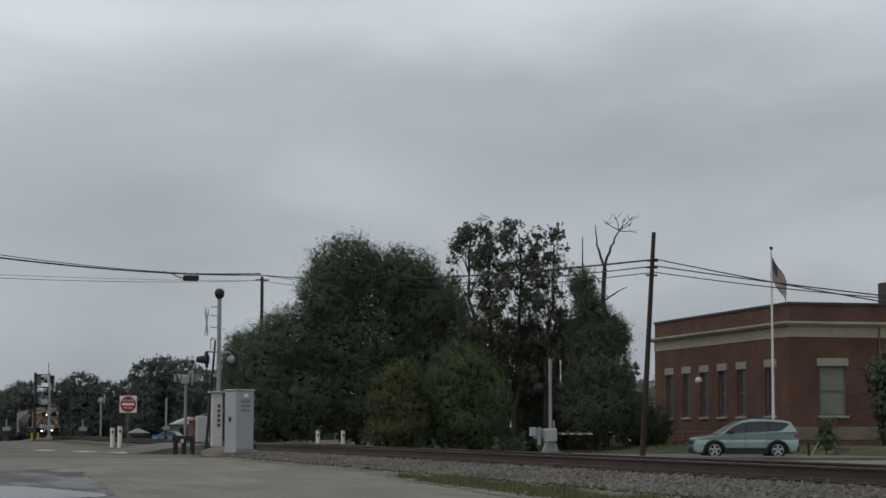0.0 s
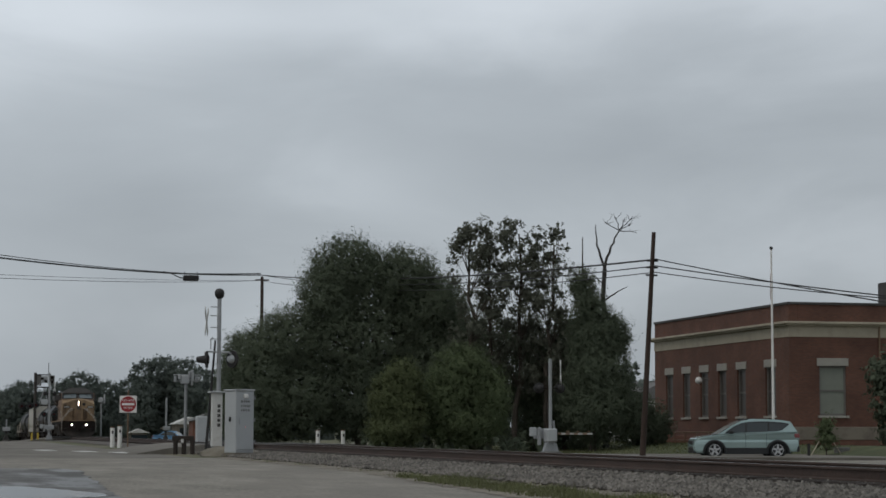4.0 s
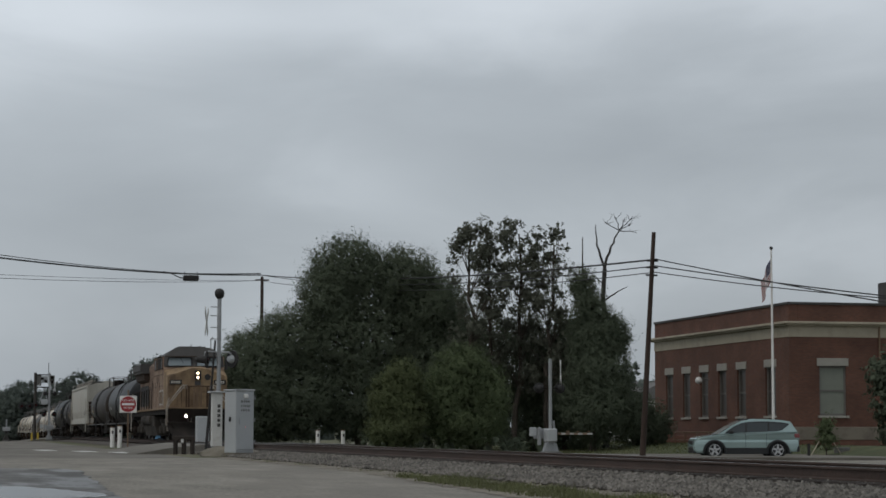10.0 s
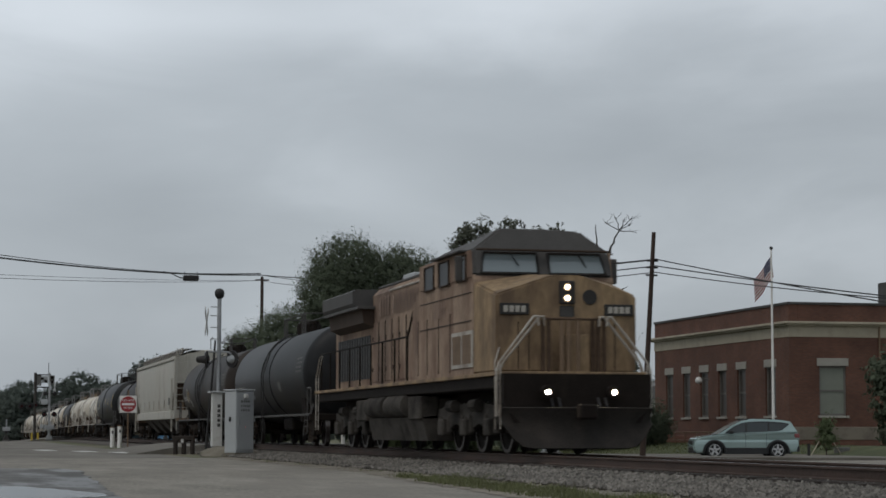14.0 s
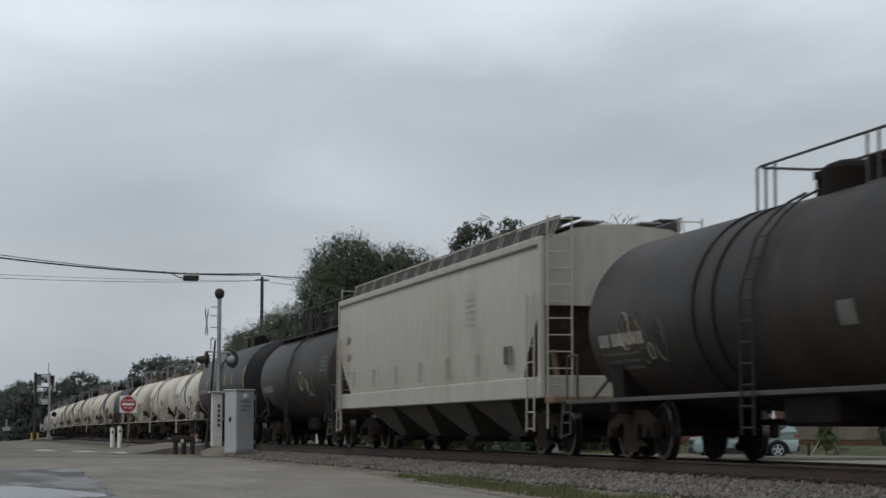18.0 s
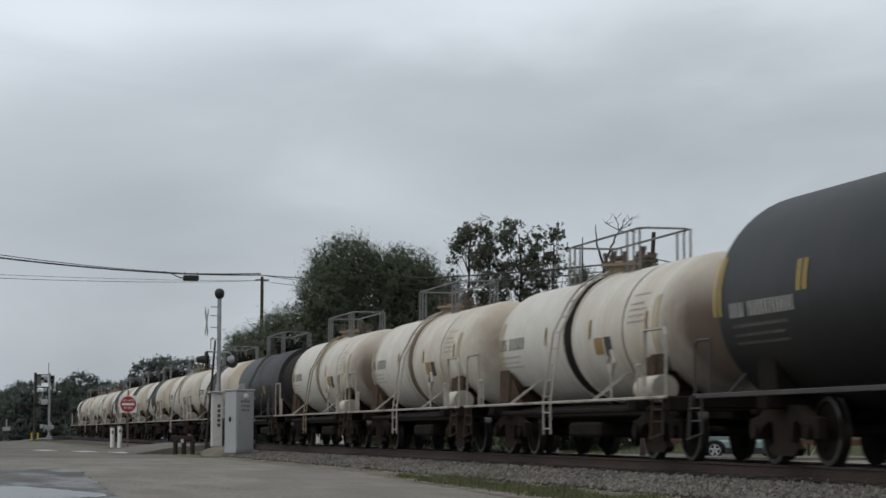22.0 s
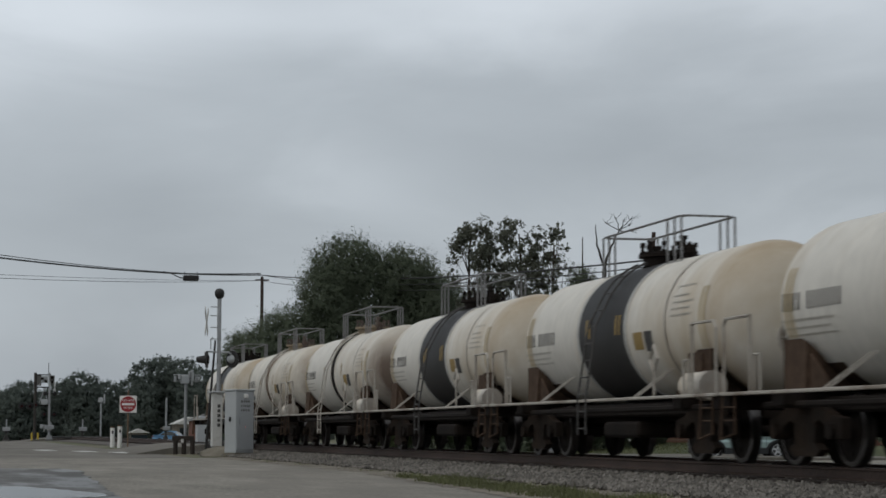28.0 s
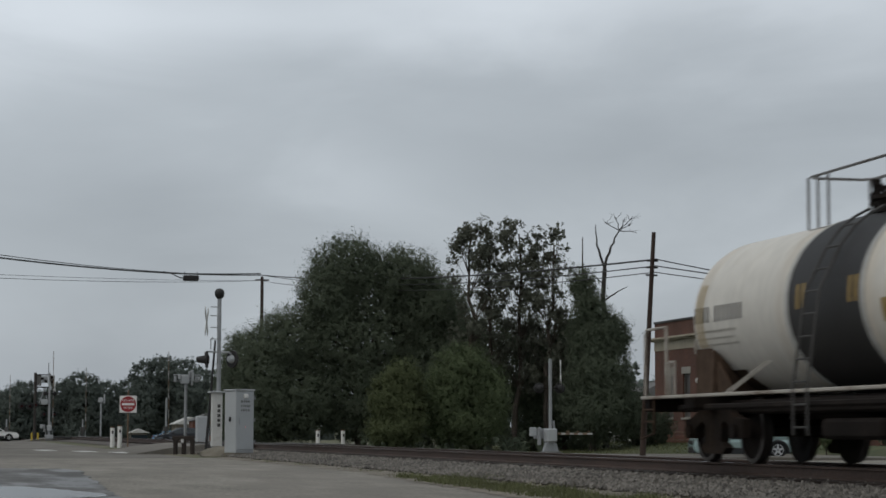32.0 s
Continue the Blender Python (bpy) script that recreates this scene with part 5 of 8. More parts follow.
    prism(bm, [(-1.42, 3.74), (-1.50, 3.85), (-1.50, 4.16), (-1.40, 4.22), (1.40, 4.22), (1.50, 4.16), (1.50, 3.85), (1.42, 3.74)], -20.5, -16.0, "x")
    part("radiator_wing", bm, gry, car, "overhanging grey radiator wing")
    part("roof_box", box(B(), -13.4, -12.2, -0.7, 0.7, 4.26, 4.42, 0.03), M["cabinet"], car, "pale box on the hood roof")
    for sy in (-1, 1):
        for x in steps(-20.3, -16.0, 12):
            part("radiator_louvre", box(B(), x - 0.12, x + 0.12, sy * 1.03 - 0.015, sy * 1.03 + 0.015, 1.85, 3.0), M["black"], car, "dark intake louvre")
        for x in steps(-15.2, -9.4, 7):
            d = part("hood_door", box(B(), x - 0.36, x + 0.36, sy * 1.03 - 0.012, sy * 1.03 + 0.012, 1.75, 3.3, 0.006), M["cabtan"], car, "engine access door")
            part("gap", box(B(), x + 0.37, x + 0.40, sy * 1.035 - 0.012, sy * 1.035 + 0.012, 1.75, 3.3), M["doorseam"], d)
            for k in range(2):
                part("latch", box(B(), x - 0.30, x - 0.24, sy * 1.05 - 0.012, sy * 1.05 + 0.012, 2.0 + k * 0.8, 2.12 + k * 0.8), M["doorseam"], d)
    part("exhaust", box(B(), -11.2, -10.2, -0.4, 0.4, 4.25, 4.5, 0.03), drk, car)
    # faded red lettering, unreadable
    bars(car, [(0, 0, 6.2, 0.5)], -14.6, 0, 3.42, 0, M["fadedred"], lambda z: -1.055, "hood_lettering")
    bars(car, [(0, 0, 1.2, 0.36)], -6.6, 0, 2.9, 0, M["fadedred"], lambda z: -1.512, "cab_lettering")
    # number boards and lamps
    for sy in (-1, 1):
        nb = part("number_board", box(B(), -1.47, -1.40, sy * 1.08 - 0.30, sy * 1.08 + 0.30, 2.75, 2.98, 0.01), M["black"], car, "black number board with white bars")
        for k in range(4):
            part("numeral_bar", box(B(), -1.402, -1.396, sy * 1.08 - 0.23 + k * 0.12, sy * 1.08 - 0.14 + k * 0.12, 2.80, 2.93), M["fadedink"], nb)
        dl = part("ditch_light", lathe(B(), [(-0.62, 0.14), (-0.50, 0.14), (-0.48, 0.11)], 0, seg=16), drk, car, at=(0, sy * 0.67, 1.21))
        part("lens", lathe(B(), [(-0.50, 0.085), (-0.485, 0.075), (-0.48, 0.03)], 0, seg=14), M["lamp"], dl, "burning ditch light")
        part("bulb", lathe(B(), [(-0.479, 0.042), (-0.474, 0.038), (-0.472, 0.02)], 0, seg=10), M["filament"], dl, "glaring lamp core")
    hl = part("headlight", box(B(), -1.46, -1.39, -0.16, 0.16, 2.97, 3.44, 0.02), M["black"], car, "double headlamp housing")
    for z in (3.31, 3.09):
        part("lens", lathe(B(), [(-1.40, 0.068), (-1.375, 0.06), (-1.37, 0.02)], z, seg=14), M["headwarm"], hl, "burning headlamp")
        part("bulb", lathe(B(), [(-1.369, 0.028), (-1.364, 0.025), (-1.362, 0.010)], z, seg=10), M["filament"], hl, "glaring lamp core")
    bm = B()
    lathe(bm, [(-1.45, 0.15), (-1.43, 0.15), (-1.43, 0.02)], 3.12, seg=18)
    part("nose_window", bm, M["black"], car, "dark porthole in the nose", at=(0, 0.48, 0))
    part("shield_emblem", box(B(), -1.455, -1.44, -0.15, 0.15, 2.72, 2.94, 0.02), M["locogrey"], car, "small faded emblem shape")
    # front platform posts and the folding walkway panel
    fr = part("front_railing", rod(B(), (-1.15, -0.60, 2.66), (-1.15, 0.70, 2.66), 0.025, seg=6), M["grime"], car, "dark railing before the nose")
    for y in (-0.58, -0.46, -0.20, -0.06, 0.14, 0.44, 0.56, 0.68):
        part("post", box(B(), -1.17, -1.13, y - 0.035, y + 0.035, dz, 2.64), M["grime"] if abs(y) > 0.4 else M["spill"], fr)
    part("walkway_plate", box(B(), -1.22, -1.19, -0.18, 0.40, dz, 2.36, 0.01), yel, fr, "folded yellow walkway plate")
    for sy in (-1, 1):
        for d in (0, 0.14):
            bm = B()
            pipe(bm, [(-1.1 + d * 0.5, sy * (0.56 + d), 2.52), (-1.1 + d * 0.5, sy * (0.58 + d), 2.70), (-1.1 + d * 0.5, sy * (0.66 + d), 2.70), (-1.1 + d, sy * (1.40 + d * 0.8), 1.80), (-1.1 + d, sy * (1.48 + d * 0.7), 1.62), (-1.1 + d, sy * (1.48 + d * 0.7), 0.75)], 0.024, 7)
            part("corner_handrail", bm, M["railgrey"], car, "pale bent handrail at the front steps")
        part("step_handrail", pipe(B(), [(-1.35, sy * 1.50, 0.5), (-1.35, sy * 1.50, 1.80), (-1.5, sy * 1.35, 2.2)], 0.016, 6), M["railgrey"], car)
        part("step_handrail", rod(B(), (-0.95, sy * 1.50, 0.5), (-0.95, sy * 1.50, 1.75), 0.016, seg=6), M["railgrey"], car)
        for k in range(4):
            part("front_step", box(B(), -1.4, -0.95, sy * 1.38 - 0.14, sy * 1.38 + 0.14, 0.42 + k * 0.28, 0.45 + k * 0.28), drk, car)
        # rear steps and rails
        for x in (-21.1, -21.5):
            part("step_handrail", pipe(B(), [(x, sy * 1.50, 0.5), (x, sy * 1.50, 2.0), (x + 0.5, sy * 1.48, 2.6)], 0.016, 6), M["railgrey"], car)
        # side handrail with stanchions
        bm = B()
        line = [(-4.9, 3.26), (-8.75, 3.25), (-9.35, 2.66), (-21.0, 2.66)]
        pipe(bm, [(x, sy * 1.47, z) for x, z in line], 0.022, 6)
        part("side_handrail", bm, drk, car)
        for x in steps(-20.8, -9.4, 8) + [-8.7, -7.9, -6.4, -5.2]:
            part("stanchion", rod(B(), (0, sy * 1.47, dz), (0, sy * 1.47, 2.66 if x < -9 else 3.25), 0.024, seg=6), drk, car, at=(x, 0, 0))
    # pilot and plow
    bm = B()
    prism(bm, [(-1.5, dz - 0.05), (-1.5, 1.0), (-1.28, 0.62), (1.28, 0.62), (1.5, 1.0), (1.5, dz - 0.05)], -1.15, -0.72, "x")
    part("pilot", bm, drk, car, "black pilot sheet")
    bm = B()
    # two hollowed blades that meet in a crease before the coupler
    cols = []
    for k in range(17):
        y = -1.52 + 3.04 * k / 16
        u = abs(y) / 1.52
        foot = 0.12 + 0.45 * max(0.0, (u - 0.66) / 0.34) ** 2
        cols.append([bm.verts.new((-0.72 + 0.42 * (1 - u) - 0.14 * math.sin(math.pi * v / 5), y, 0.92 + (foot - 0.92) * v / 5)) for v in range(6)])
    for a, b in zip(cols, cols[1:]):
        for v in range(5):
            bm.faces.new((a[v], a[v + 1], b[v + 1], b[v]))
    bmesh.ops.recalc_face_normals(bm, faces=bm.faces)
    r = bmesh.ops.solidify(bm, geom=bm.faces[:], thickness=0.03)
    bmesh.ops.recalc_face_normals(bm, faces=bm.faces)
    part("snow_plow", bm, M["plow"], car, "worn dark snow plow", smooth=True)
    for y in (-0.55, -0.4, 0.4, 0.55):
        part("air_hose", pipe(B(), [(-0.7, y, 1.1), (-0.58, y, 0.95), (-0.6, y, 0.5)], 0.03, 6), M["black"], car)
    coupler(car, -0.05, 1)
    coupler(car, -22.25, -1)
    # fuel tank, air reservoirs
    bm = B()
    prism(bm, [(-1.0, 1.2), (-1.0, 0.82), (-1.40, 0.78), (-1.28, 0.24), (1.28, 0.24), (1.40, 0.78), (1.0, 0.82), (1.0, 1.2)], -14.3, -8.1, "x")
    part("fuel_tank", bm, M["locotruck"], car, "grimy fuel tank")
    for sy in (-1, 1):
        for x0, x1 in ((-14.1, -11.9), (-11.75, -9.6)):
            part("air_reservoir", lathe(B(), [(x0, 0.1), (x0 + 0.08, 0.27), (x1 - 0.08, 0.27), (x1, 0.1)], 1.06, seg=20), M["locotruck"], car, "grey-brown air reservoir", at=(0, sy * 1.32, 0), smooth=True)
        for x0, x1 in ((-15.6, -14.3), (-9.4, -8.1)):
            part("equipment_box", box(B(), x0, x1, sy * 1.24 - 0.22, sy * 1.24 + 0.22, 0.72, 1.26, 0.03), M["locotruck"], car, "grey-brown equipment box above the fuel tank")
    for tx in (-5.0, -17.6):
        bm = B()
        for sy in (-1, 1):
            y0, y1 = (0.98, 1.14) if sy > 0 else (-1.14, -0.98)
            prism(bm, [(-2.6, 0.62), (-2.6, 0.95), (-1.4, 1.05), (1.4, 1.05), (2.6, 0.95), (2.6, 0.62), (2.0, 0.45), (1.0, 0.62), (0, 0.45), (-1.0, 0.62), (-2.0, 0.45)], y0, y1)
            for x in (-2.0, 0.0, 2.0):
                box(bm, x - 0.24, x + 0.24, sy * 1.14 - 0.12, sy * 1.14 + 0.12, 0.36, 0.72, 0.03)
                for d in (-0.36, 0.36):
                    rod(bm, (x + d, sy * 1.1, 0.45), (x + d, sy * 1.1, 0.8), 0.09, seg=8)
            for x in (-1.0, 1.0):
                rod(bm, (x - 0.2, sy * 1.22, 1.0), (x + 0.35, sy * 1.22, 1.0), 0.13, seg=10)
        box(bm, -2.2, 2.2, -0.95, 0.95, 0.7, 0.95)
        tr = part("truck", bm, M["locotruck"], car, "grimy three-axle truck", at=(tx, 0, 0))
        for x in (-2.0, 0.0, 2.0):
            wheelset(tr, x, 0.53)
    return car


# Front coupler of each vehicle, measured back from the locomotive's.
TRAIN = []


def make_up_train():
    TRAIN.append((locomotive(), 0.0))
    TRAIN.append((big_tank_car(9.1, 1.50, 2.26, 8.05, "tankblack", "sooty black tank car with a railed top platform", marks=False, rings=(-0.9, 0.9)), -31.4))
    TRAIN.append((big_tank_car(8.95, 1.47, 2.24, 7.8, "tankbrown", "brown-black tank car with spilled residue", marks=False, rings=(-2.4, -1.6), graffiti=((-5.6, -3.8),)), -49.45))
    TRAIN.append((hopper_car(10.6, 9.75), -69.05))
    TRAIN.append((big_tank_car(8.25, 1.42, 2.18, 7.0, "tankbrown", "dark brown tank car with a full-length top walkway", walkway=True, marks=False, sill=False, graffiti=((1.6, 3.6),)), -87.9))
    TRAIN.append((big_tank_car(8.3, 1.54, 2.25, 7.35, "tankblack", "black tank car with yellow reflective marks", marks=True), -104.6))
    plain = small_tank_car("dark", label="white tank car with a thin dark ring and rust stains")
    TRAIN.append((plain, -119.7))
    spilt = small_tank_car("spill", label="stained white tank car with brown spill runs")
    black = small_tank_car("black", label="white tank car with a broad black middle band")
    grey = small_tank_car("plain", "tankblack", label="dark grey tank car with a black end", head_dark=True)
    order = [(spilt, -132.5), (small_tank_car("tan", label="white tank car with a yellowed ring and ladder"), -145.2), (grey, -157.8), (black, -170.4), (copy_train(spilt), -183.0), (copy_train(black), -195.4), (copy_train(black), -207.8), (copy_train(black), -220.3), (copy_train(plain), -232.9), (copy_train(spilt), -245.4), (small_tank_car("black", label="white tank car with a narrower black band, last of the train", wide=2.2), -258.1)]
    TRAIN.extend(order)


def copy_train(car):
    made = copy_thing(car, pose(0, 0, 0))
    for tr in made.children:
        if tr.name.startswith("truck"):
            for w in tr.children:
                WHEELS.append((w, 0.457))
    return made


make_up_train()


def along(t):
    """Where the locomotive's front coupler is at t seconds."""
    d = t - 14.0
    return -37.614 + 15.412 * d - 0.0175 * d * d

FLAG_ROWS, GATE_ROWS, TRAFFIC = [], [], []

# ---- streets and ground beyond and beside the track ----
def smooth_step(v):
    v = max(0.0, min(1.0, v))
    return v * v * (3 - 2 * v)


def bank(x, y):
    """The lawn climbs gently to the foot of the brick building."""
    return 0.5 * max(smooth_step((y - 26.2) / 3.4), smooth_step((y - 17) / 11) * smooth_step((-89 - x) / 9))


def lawn_sheet():
    xs, ys = steps(-135, -40, 76), [6.5, 8, 10, 12, 14, 16] + steps(17, 29.6, 16)
    verts = [(x, y, ground_height(x, y) + 0.004 + bank(x, y)) for x in xs for y in ys]
    n = len(ys)
    faces = [(i * n + j, (i + 1) * n + j, (i + 1) * n + j + 1, i * n + j + 1) for i in range(len(xs) - 1) for j in range(n - 1)]
    tagged(mesh_of("lawn", verts, faces, M["lawn"]), "thin mown grass beyond the tracks", "lawn", kind="structure")


lawn_sheet()
sheet("far_street", steps(-88.5, -10, 30), [17.5, 20, 22, 26.2], 0.012, M["asphalt"], label="pale street and parking strip before the brick building", category="road", kind="structure")


def crossing_panel(name, x0, x1, label):
    bm = B()
    for a, b in ((-2.6, -0.84), (-0.64, 0.64), (0.84, 2.6)):
        box(bm, x0, x1, a, b, -0.16, -0.015, 0.004)
    return tagged(part(name, bm, M["tar"]), label, "crossing", kind="structure")


crossing_panel("level_crossing_near", -88, -76, "dark rubber and asphalt panels of the level crossing")
crossing_panel("level_crossing_far", -204, -192, "dark panels of the far level crossing")
# the street that crosses the line ramps up to the rails
for nm, a, b in (("cross_street", -90, -76), ("far_cross_street", -206, -192)):
    for ys, zs in (((-5.2, -4.0, -2.6), (-0.37, -0.16, -0.02)), ((2.6, 6, 12, 40), (-0.02, -0.22, -0.5, -0.66))):
        bm = B()
        dip = far_dip((a + b) / 2)
        prism(bm, [(y, z + dip) for y, z in zip(ys, zs)] + [(ys[-1], -0.9 + dip), (ys[0], -0.9 + dip)], a, b, "x")
        tagged(part(nm, bm, M["street"]), "grey asphalt street that climbs to the level crossing", "road", kind="structure")

# crosswalk bars on the street
for cx, cy in ((-91.5, -7.75), (-86.0, -6.4), (-81.0, -5.25)):
    bm = B()
    box(bm, -1.7, 1.7, -0.33, 0.33, -0.006, 0.004)
    o = part("crosswalk_bar", bm, M["roadwhite"], at=(cx, cy, -0.362))
    o.rotation_euler = (0, 0, radians(4))
    tagged(o, "worn white painted bar on the street", "road marking", "crosswalk bars", "structure")

# the damp dark patch in the lot, with a ragged edge and a film of water
def ragged(corners, seed, n=9, rough=0.05):
    """An outline with worn, crumbling edges between its corners."""
    g = random.Random(seed)
    out = []
    for (x0, y0), (x1, y1) in zip(corners, corners[1:] + corners[:1]):
        for k in range(n):
            u = k / n
            out.append((x0 + (x1 - x0) * u + g.uniform(-1, 1) * rough * 3, y0 + (y1 - y0) * u + g.uniform(-1, 1) * rough))
    return out


bm = B()
prism(bm, ragged([(-48.5, -13.5), (-46.7, -10.9), (-45.9, -9.4), (-43, -9.2), (-40.5, -9.34), (-35, -9.5), (-29.3, -9.72), (-25.2, -9.8), (-19, -10.2), (-14, -13.5)], 3), -0.40, -0.364, "z")
tagged(part("asphalt_patch", bm, M["wettar"]), "darker damp asphalt patch in the lot", "pavement", kind="structure")
bm = B()
prism(bm, ragged([(-31.6, -12.6), (-31.0, -10.9), (-29.4, -10.35), (-27.6, -9.95), (-26.2, -9.86), (-25.6, -10.3), (-25.2, -11.4), (-25.0, -12.9)], 4, 6, 0.07), -0.37, -0.3605, "z")
tagged(part("puddle", bm, M["puddle"]), "shallow puddle on the dark asphalt", "puddle", kind="structure")

# mound of gravel by the cabinet
bm = B()
bmesh.ops.create_uvsphere(bm, u_segments=18, v_segments=8, radius=1.0)
rg = random.Random(5)
for v in bm.verts:
    v.co = Vector((v.co.x * 2.6, v.co.y * 1.0, max(-0.2, v.co.z) * 0.34)) * (1 + rg.uniform(-0.06, 0.06))
tagged(part("gravel_mound", bm, M["gravel"], at=(-68.6, -2.75, -0.36), smooth=True), "low mound of dirt and gravel round the signal mast", "mound", kind="structure")


def grass():
    rng = np.random.default_rng(9)
    V, F = [], []
    spots = []
    for _ in range(170):
        x = -22.5 - 13.5 * rng.random() ** 1.1
        spots.append((x, lot_edge(x) + 0.2 + 1.1 * rng.random(), 0.3 + 1.4 * rng.random() ** 1.5))
    for _ in range(60):
        x = -36 - 22 * rng.random()
        spots.append((x, lot_edge(x) + 0.25 + 0.7 * rng.random(), 0.2 + 0.35 * rng.random()))
    for sx, sy, k in spots:
        for i in range(int(75 * k)):
            x, y = sx + rng.normal(0, 0.3), sy + rng.normal(0, 0.1)
            if y < lot_edge(x) - 0.1 + 0.35 * rng.random():
                continue
            h = (0.025 + 0.05 * rng.random()) * k
            z = ground_height(x, y) - 0.01
            a = rng.random() * 6.28
            dx, dy = 0.008 * math.cos(a), 0.008 * math.sin(a)
            lx, ly = rng.normal(0, 0.45, 2) * h
            n = len(V)
            V += [(x - dx, y - dy, z), (x + dx, y + dy, z), (x + lx, y + ly, z + h)]
            F.append((n, n + 1, n + 2))
    tagged(mesh_of("verge_grass", V, F, M["blade"]), "thin weeds and grass along the edge of the lot", "grass", kind="stuff")
    V, F = [], []
    for i in range(44000):
        x, y = -128 + 66 * rng.random(), 5.2 + 24.3 * rng.random() ** 1.2
        if -89 < x < -75 or (17 < y < 26.3 and x > -89):
            continue
        h = 0.06 + 0.1 * rng.random() ** 2 + (0.25 * rng.random() if x < -94 and y < 9 else 0)
        z = ground_height(x, y) - 0.02 + bank(x, y)
        a = rng.random() * 6.28
        dx, dy = 0.03 * math.cos(a), 0.03 * math.sin(a)
        lx, ly = rng.normal(0, 0.4, 2) * h
        n = len(V)
        V += [(x - dx, y - dy, z), (x + dx, y + dy, z), (x + lx, y + ly, z + h)]
        F.append((n, n + 1, n + 2))
    tagged(mesh_of("lawn_grass", V, F, M["blade"]), "short uneven grass beyond the tracks", "grass", kind="stuff")
    tagged(leaves("weeds", [(-93 - 6 * rng.random(), 8 + 8 * rng.random(), -0.3, 0.7, 0.8, 0.5) for _ in range(16)], 2600, 0.08, M["leaf"], None, 77), "tall yellowish weeds at the foot of the trees", "weeds", kind="stuff")


grass()

# ---- trees and bushes beyond the track ----
# masses of the broad tree: place across and height, then reach across and up
big_masses = ((-0.9, 9.6, 2.0, 1.9), (2.3, 9.1, 1.9, 1.8), (0.6, 8.0, 3.4, 2.9), (3.5, 7.4, 1.8, 2.3), (-2.1, 8.0, 1.6, 1.9), (-3.8, 5.6, 2.2, 1.9), (-5.6, 3.9, 2.2, 2.5), (-3.6, 2.4, 2.6, 2.2), (0.0, 3.0, 3.4, 2.8), (0.0, 5.4, 4.4, 2.9), (3.9, 4.4, 2.4, 3.4), (3.4, 2.2, 2.8, 2.2), (-6.3, 1.9, 2.0, 2.0), (1.6, 1.6, 3.2, 1.7))
big_crown = [(0.3 * math.sin(i * 2.1), y, z, 2.6 if z < 7.5 else 2.1, ry, rz) for i, (y, z, ry, rz) in enumerate(big_masses)]
tree("tree", -110.36, 10.07, -0.4, big_crown, 460000, 0.043, "leaf", 2.6, 0.34, "broad dark green tree with a dense rounded crown and upright twigs", 3, shell=0.5, clump=0.46)
tree("tree", -125.90, 5.57, -0.4, [(0, 0, 5.6, 1.3, 1.0, 1.3), (0, -0.3, 3.9, 1.6, 1.3, 1.6), (0, 0.8, 3.0, 2.0, 1.8, 2.2), (0, 1.5, 1.8, 2.0, 2.2, 1.9)], 60000, 0.042, "leaf", 2.4, 0.2, "smaller dark green tree behind the signal mast", 4, shell=0.4)
tree("tree", -115.17, 15.82, -0.4, [(0, 0, 7.6, 1.9, 1.5, 2.0), (0, 0.6, 5.2, 2.2, 2.0, 2.4), (0, -0.6, 3.0, 2.2, 2.2, 2.4)], 76000, 0.045, "leaf", 3.0, 0.22, "dark green tree between taller ones", 5, shell=0.4)
bush_spots = [(0, 0.75, 3.3, 1.6, 1.5, 1.65), (0, 1.9, 2.3, 1.4, 1.1, 1.8), (0, -0.1, 2.2, 1.4, 1.1, 1.6), (0, 0.9, 1.2, 1.6, 2.0, 1.2)]
tree("bush", -95.62, 11.25, -0.4, bush_spots, 100000, 0.036, "leafb", 1.2, 0.12, "broad mid-green bush with a rounded peak", 6, shell=0.5, category="bush", clump=0.3)
tree("bush", -94.4, 8.65, -0.4, [(0, 0.15, 3.05, 1.0, 0.95, 1.1), (0, -0.6, 2.3, 1.0, 0.8, 1.1), (0, 0.3, 1.7, 1.1, 0.95, 1.4), (0, -0.2, 0.9, 1.1, 1.3, 0.9)], 60000, 0.035, "leafy", 0.9, 0.1, "yellow-green leafy bush before the trees", 7, shell=0.5, category="bush", clump=0.28)


def tall_sparse_tree(px_xy, clumps, height, lean, label, seed, count=9000):
    """A slender tree: a bare trunk that forks high up, with separate tufts of leaves and sky between."""
    t = thing("tree", *px_xy, -0.4, label, "tree", "tall thin trees")
    rng = random.Random(seed)
    bm = B()
    pts = limb(bm, (0, 0, -0.3), (0.1, lean, height * 0.95), 0.17, 0.04, rng, 0.04, n=10)
    for c in clumps:
        src = pts[min(9, max(3, int(10 * (c[2] - 0.9) / height)))]
        limb(bm, src, c[:3], 0.022, 0.006, rng, 0.2, 2)
    part("trunk", bm, M["bark"], t)
    leaves("crown", clumps, count, 0.05, M["leaft"], t, seed, shell=0.0, clump=0.24)
    return t


def clumps_for(seed, h0, h1, spread, n, r):
    """Loose boughs round a slender stem: longer in the middle, short at the top."""
    g = random.Random(seed)
    out = []
    for i in range(n):
        k = (i + g.uniform(0, 0.9)) / n
        reach = spread * (0.35 + 0.9 * math.sin(math.pi * min(1.0, 0.18 + 0.74 * k))) * g.uniform(0.25, 1.0)
        a = g.uniform(0, 6.28)
        q = r * g.uniform(0.6, 1.3)
        out.append((reach * math.cos(a), reach * math.sin(a), h0 + (h1 - h0) * k, q * 1.2, q * 1.2, q * 0.9))
    return out


